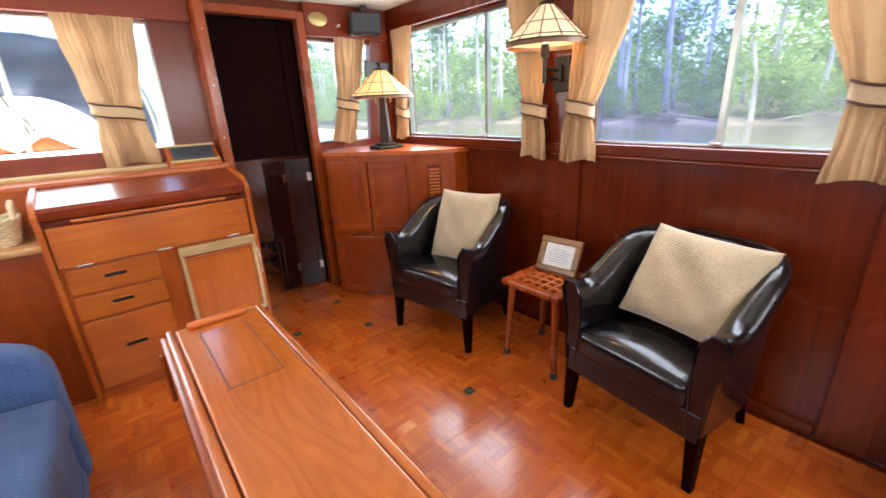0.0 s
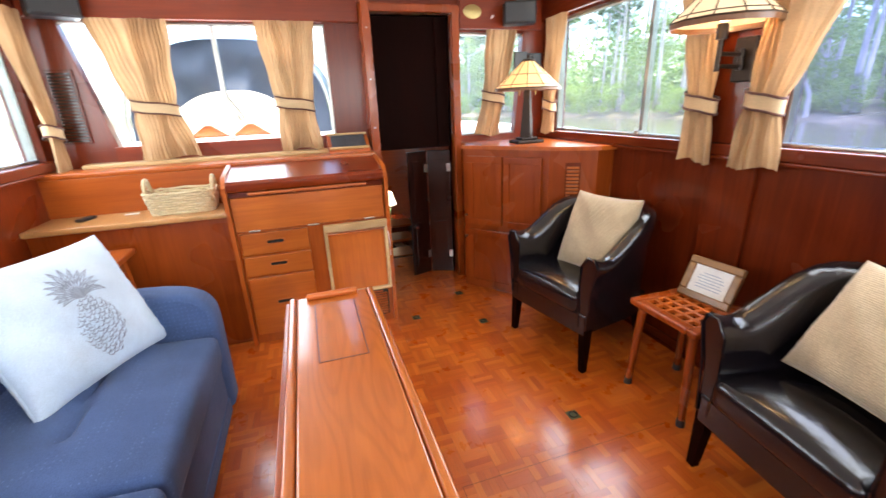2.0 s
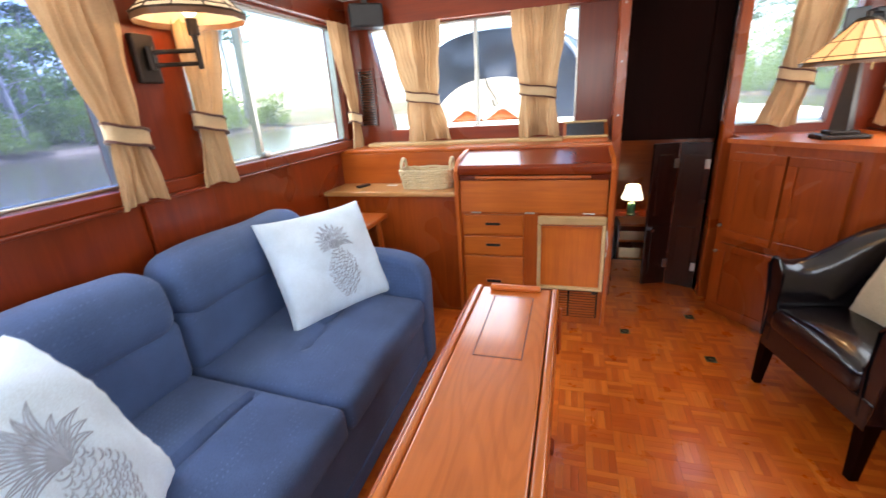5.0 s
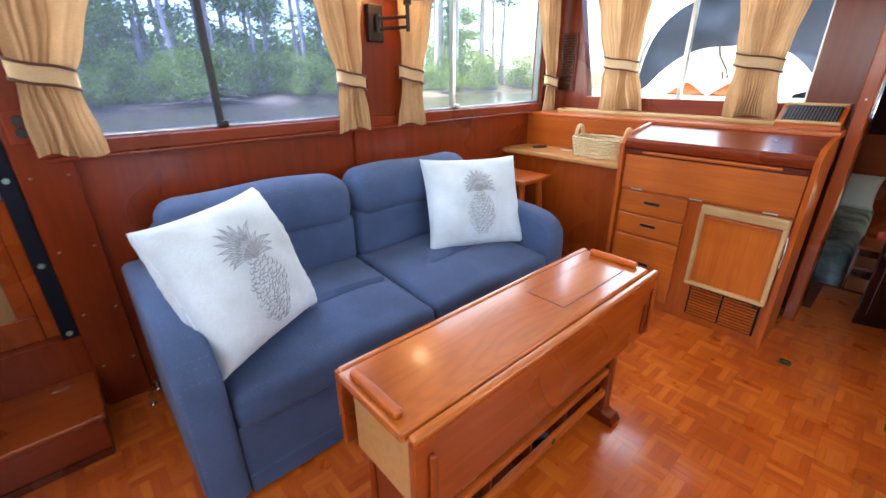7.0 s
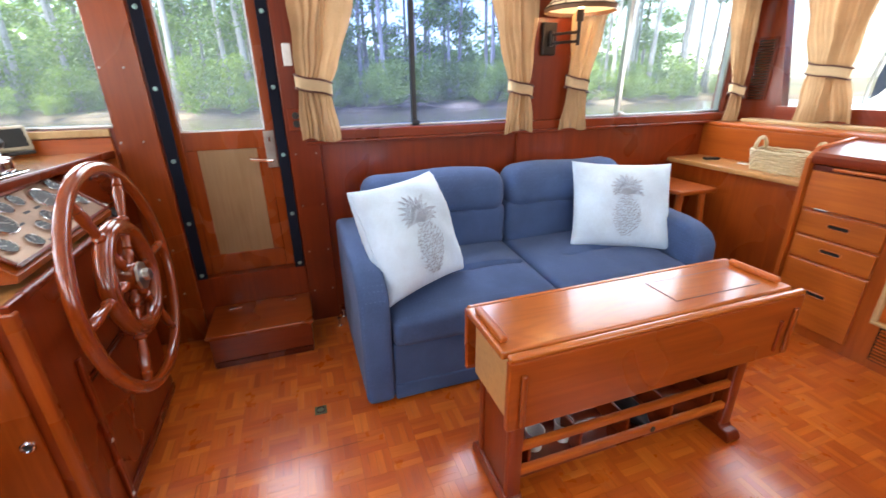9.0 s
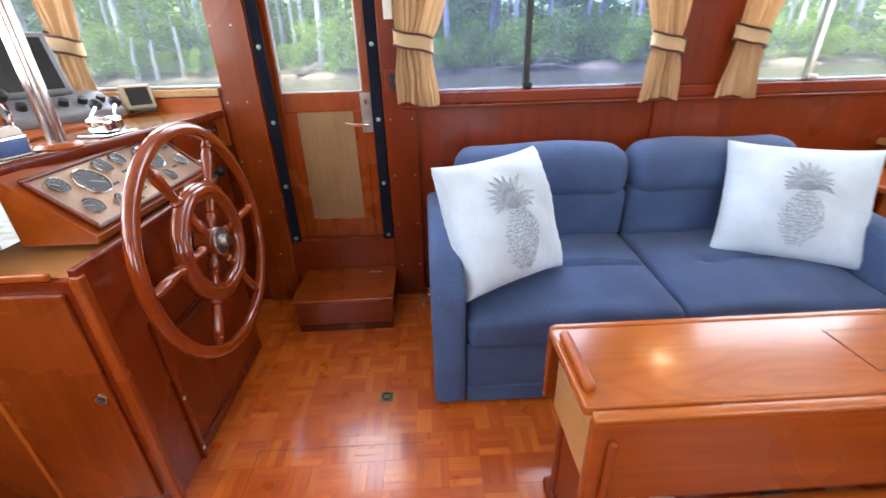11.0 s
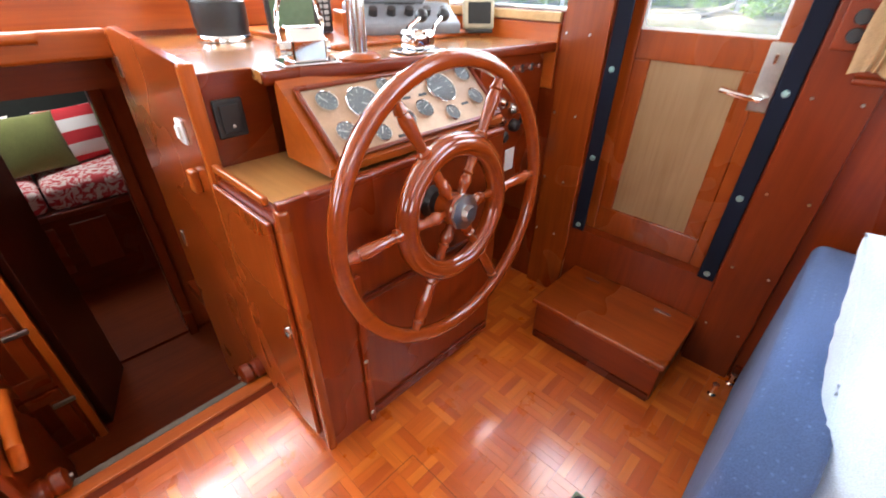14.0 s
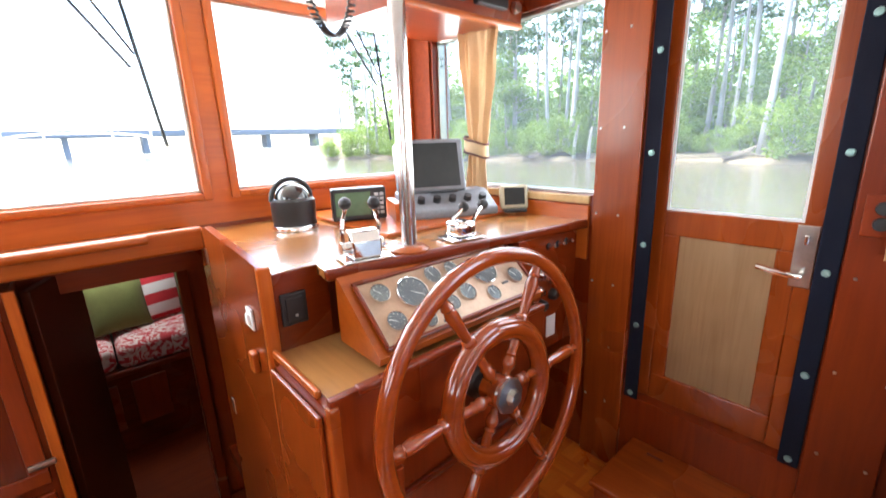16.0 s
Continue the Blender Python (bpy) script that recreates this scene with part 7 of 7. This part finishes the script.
# own decks, seen over the sills
DECK = plain("white_deck", (0.72, 0.73, 0.72), 0.6, 0, 0.2, 60, 0.06)
setting("foredeck", B(-1.4, 1.95, -8.0, -2.1, 1.095, 1.16, bev=0.02), DECK, "white foredeck ahead of the windshield")
setting("side_deck_starboard", B(-2.0, -1.45, -2.1, 5.7, 0.0, 0.05, bev=0.01), DECK, "white side deck")
setting("side_deck_port", B(1.97, 2.5, -2.1, 5.7, 0.0, 0.05, bev=0.01), DECK, "white side deck")
setting("hull", B(-2.0, 2.5, -8.0, 10.2, -0.9, -0.82, bev=0.02), DECK, "white hull bottom")
for dims in ((-2.0, -1.94, -8.0, 10.2, -0.82, -0.002), (2.44, 2.5, -8.0, 10.2, -0.82, -0.002), (-1.94, 2.44, -8.0, -7.94, -0.82, 1.093), (-1.94, 2.44, 10.14, 10.2, -0.82, 1.098)):
    setting("hull_side", B(*dims), DECK, "white hull side")
setting("deckhouse_top", B(-1.6, 2.1, -2.3, 3.3, ZC + 0.062, ZC + 0.12, bev=0.02), DECK, "white cabin roof")
rl = thing("bow_rail", "white tubular bow rail on the foredeck", "rail")
for dz in (0.0, -0.3):
    part("rail", sweep(bmesh.new(), [(-0.62, -6.4, 1.86 + dz), (-0.5, -7.2, 1.92 + dz), (-0.33, -7.75, 1.955 + dz), (-0.2, -7.85, 1.96 + dz), (0.27, -7.85, 1.96 + dz), (0.40, -7.75, 1.955 + dz), (0.57, -7.2, 1.92 + dz), (0.7, -6.4, 1.86 + dz)], 0.014, 8), WHITE, rl)
for x, y, z in ((-0.62, -6.4, 1.86), (-0.33, -7.75, 1.955), (0.40, -7.75, 1.955), (0.7, -6.4, 1.86)):
    part("stanchion", rod(bmesh.new(), (x, y, 1.155), (x, y, z), 0.012), WHITE, rl)
for x in (-0.04, -1.16):
    wp = thing("wiper", "black windshield wiper hanging over the glass", "wiper", (x, YF - 0.09, 1.98), "wipers")
    part("arm", rod(bmesh.new(), (0.22, 0, 0.05), (0.0, -0.01, -0.27), 0.006, None, 6), NEARBLACK, wp)
    part("arm", rod(bmesh.new(), (0.14, 0, 0.05), (-0.02, -0.01, -0.22), 0.005, None, 6), NEARBLACK, wp)
    part("blade", rod(bmesh.new(), (0.0, -0.005, 0.02), (-0.07, -0.005, -0.57), 0.007, None, 6), NEARBLACK, wp)
br = thing("road_bridge", "long low concrete road bridge far up the river", "bridge")
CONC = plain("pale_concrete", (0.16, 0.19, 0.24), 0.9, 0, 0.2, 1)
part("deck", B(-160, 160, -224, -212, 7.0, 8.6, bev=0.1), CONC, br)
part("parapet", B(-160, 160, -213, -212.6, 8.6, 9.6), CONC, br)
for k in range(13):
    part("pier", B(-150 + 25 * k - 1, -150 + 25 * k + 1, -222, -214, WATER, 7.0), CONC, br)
pg = thing("channel_piling", "weathered blue-grey mooring piling in the river", "piling", (6.0, -40.0, WATER))
part("pile", rod(bmesh.new(), (0, 0, -1), (0, 0, 6.8), 0.28, 0.25, 14), plain("blue_grey_timber", (0.20, 0.27, 0.36), 0.9, 0, 0.4, 3), pg)

# dinghy under its cover on the aft cabin top
dg = thing("dinghy", "dinghy with a varnished wooden bow under a cream cover", "dinghy", (-0.53, 4.05, 1.102))
dg.scale = (0.78, 0.4, 0.67)
CREAM = cloth("cream_canvas", (0.50, 0.45, 0.36), 200, 0.3)
# Wide tone swing puts the vinyl's blue-grey highlights into the colour.
NAVY = plain("navy_vinyl_cover", (0.020, 0.027, 0.042), 0.36, 0, 0.9, 3.5, 0.7)
bm = bmesh.new()
nu = 24
us = [-1 + 2 * k / nu for k in range(nu + 1)]
rows = [[(0.70 * u, 0.0, 0.06 + 0.17 * max(0, 1 - abs(abs(u) - 0.3) / 0.3)) for u in us]]
for q in (0.35, 0.7, 1.0):
    rows.append([(0.72 * u, 0.10 * q + 0.14 * q * u * u, max(rows[0][k][2] + 0.01 * q, 0.10 + (0.50 * (1 - abs(u) ** 2.2)) * q ** 0.6)) for k, u in enumerate(us)])
for q in (0.25, 0.6, 1.0):
    rows.append([(0.74 * u, 0.25 + 1.8 * q, 0.10 + 0.50 * (1 - abs(u) ** 2.4) + 0.06 * q) for u in us])
rows = [[bm.verts.new(p) for p in r_] for r_ in rows]
for a, b_ in zip(rows, rows[1:]):
    for i in range(nu):
        bm.faces.new((a[i], a[i + 1], b_[i + 1], b_[i]))
part("canvas_cover", bm, CREAM, dg, "cream canvas cover", 60)
part("strap", sweep(bmesh.new(), [(0.02, -0.01, 0.62), (0.05, -0.02, 0.5), (0.13, -0.025, 0.36), (0.16, -0.025, 0.27), (0.12, -0.025, 0.25), (0.10, -0.025, 0.33)], 0.009, 6), NEARBLACK, dg, "black tie strap")
part("wooden_bow", B(-0.48, 0.48, 0.04, 1.8, 0.06, 0.27, bev=0.06, seg=3), TEAK_X, dg)
part("chock", B(-0.8, 0.8, -0.05, 0.15, 0.0, 0.06, bev=0.01), WHITE, dg)
dc = thing("dodger", "dark blue vinyl spray cover stretched over hoops", "spray cover", (-0.57, 5.3, 1.102))
dc.scale = (1.08, 1.0, 0.77)
bm = bmesh.new()
rows = []
for j in range(9):
    q = j / 8
    rr = 1.0 * (0.86 + 0.14 * math.sin(math.pi * q))
    rows.append([bm.verts.new((rr * math.copysign(abs(math.cos(a)) ** 0.75, math.cos(a)), -0.4 + 2.4 * q, 1.42 * max(0, math.sin(a)) ** 0.65 * (0.9 + 0.12 * math.sin(math.pi * q)) - 0.1)) for a in [math.pi * i / 20 for i in range(21)]])
for a, b_ in zip(rows, rows[1:]):
    for i in range(20):
        bm.faces.new((a[i], a[i + 1], b_[i + 1], b_[i]))
ring = rows[0]
for q in (0.85, 0.68, 0.5, 0.32, 0.12):
    nxt = []
    for i, v in enumerate(rows[0]):
        c = Vector((0, -0.4, 0.35))
        p = c.lerp(v.co, q)
        p.y += 0.05 * math.sin(7 * p.x + 9 * p.z) * (1 - q) + 0.03 * math.sin(15 * p.x - 6 * p.z) + 0.02 * math.sin(27 * p.z + 5 * p.x)
        nxt.append(bm.verts.new(p))
    for i in range(20):
        bm.faces.new((ring[i], ring[i + 1], nxt[i + 1], nxt[i]))
    bm.faces.new((ring[0], nxt[0], nxt[20], ring[20]))
    ring = nxt
bm.faces.new(ring)
part("cover", bm, NAVY, dc, "creased navy cover", 60)
for j in range(3):
    part("hoop", sweep(bmesh.new(), [((0.88 + (0.13 if j == 1 else 0)) * math.copysign(abs(math.cos(a)) ** 0.75, math.cos(a)), -0.42 + 1.1 * j, 1.44 * max(0, math.sin(a)) ** 0.65 * (0.92 + (0.1 if j == 1 else 0)) - 0.1) for a in [math.pi * i / 20 for i in range(21)]], 0.015, 6), STEEL, dc)
setting("aft_cabin_top", B(-1.5, 2.1, 3.14, 10.0, 1.1, 1.102), DECK, "white aft cabin top")


# ---- parquet fingers, last ----
def parquet():
    me = {}
    L, Wd = 0.112, 0.028
    for turn in (0, 1):
        bm = bmesh.new()
        a, b = (L, Wd) if not turn else (Wd, L)
        g = 0.0
        lo = [bm.verts.new((x, y, -0.004)) for x, y in ((g, g), (a - g, g), (a - g, b - g), (g, b - g))]
        c = 0.00025
        hi = [bm.verts.new((x, y, 0.0)) for x, y in ((c, c), (a - c, c), (a - c, b - c), (c, b - c))]
        bm.faces.new(hi)
        for i in range(4):
            bm.faces.new((lo[i], lo[(i + 1) % 4], hi[(i + 1) % 4], hi[i]))
        me[turn] = finish(bm, "parquet_finger", PARQ[turn], 0)
    verts, faces, mats = [], [], []
    rnd = random.Random(5)
    count = 0
    nx, ny = int((XP - XS) / L), int((YA + 0.55 - YF) / L)
    for i in range(nx + 1):
        for j in range(ny + 1):
            x, y = XS + i * L, YF + j * L
            if x + L > XP + 0.02 or (x + L > CW[0] and x < CW[1] and y < CW[2]) or (y > 3.1 and not 0.5 < x < 1.1):
                continue
            turn = (i + j) % 2
            near = 0.3 < x < 1.3 and 0.35 < y < 1.4
            for k in range(4):
                px, py = (x, y + k * Wd) if not turn else (x + k * Wd, y)
                if near and count < 300:
                    ob = new("parquet_finger", me[turn])
                    ob.parent, ob.location = floor, (px, py, rnd.uniform(-0.0003, 0.0003))
                    count += 1
                else:
                    base = len(verts)
                    dz = rnd.uniform(-0.0003, 0.0003)
                    verts += [(px + v.co.x, py + v.co.y, v.co.z + dz) for v in me[turn].vertices]
                    for p in me[turn].polygons:
                        faces.append([base + q for q in p.vertices])
                        mats.append(turn)
    m = bpy.data.meshes.new("parquet")
    m.from_pydata(verts, [], faces)
    m.materials.append(PARQ_REST[0]), m.materials.append(PARQ_REST[1])
    m.polygons.foreach_set("material_index", mats)
    ob = new("parquet", m)
    ob.parent = floor
    tagged(ob, kind="stuff")


def parquet_wood(name, axis, island):
    m, n, l, b = mat(name)
    s = [40.0, 40.0, 40.0]
    s["xy".index(axis)] = 4.0
    geo = n.new("ShaderNodeNewGeometry")
    info = n.new("ShaderNodeObjectInfo")
    rnd = geo.outputs["Random Per Island"] if island else info.outputs["Random"]
    grain = noise_tex(n, l, coords(n, l, s, "Object"), 1.0, 4.0, 0.8)
    broad = noise_tex(n, l, geo.outputs["Position"], 1.6, 3.0)
    wear = noise_tex(n, l, geo.outputs["Position"], 9.0, 4.0)
    c = ramp(n, l, rnd, [(0.0, (0.43, 0.074, 0.007)), (0.3, (0.50, 0.098, 0.0092)), (0.75, (0.57, 0.128, 0.013)), (1.0, (0.65, 0.172, 0.021))])
    c = mixed(n, l, c, ramp(n, l, grain, [(0.3, (0.86, 0.82, 0.78)), (0.7, (1.08, 1.08, 1.08))]), 1.0, "MULTIPLY")
    c = mixed(n, l, c, ramp(n, l, broad, [(0.3, (0.76, 0.70, 0.64)), (0.7, (1.14, 1.17, 1.22))]), 0.9, "MULTIPLY")
    l.new(c, b.inputs["Base Color"])
    l.new(scaled(n, l, wear, 0.2, 0.4), b.inputs["Roughness"])
    b.inputs["Coat Weight"].default_value, b.inputs["Coat Roughness"].default_value = 0.75, 0.13
    bumped(n, l, b, grain, 0.05, 0.001)
    return m


PARQ = [parquet_wood("parquet_x", "x", False), parquet_wood("parquet_y", "y", False)]
PARQ_REST = [parquet_wood("parquet_rest_x", "x", True), parquet_wood("parquet_rest_y", "y", True)]
parquet()
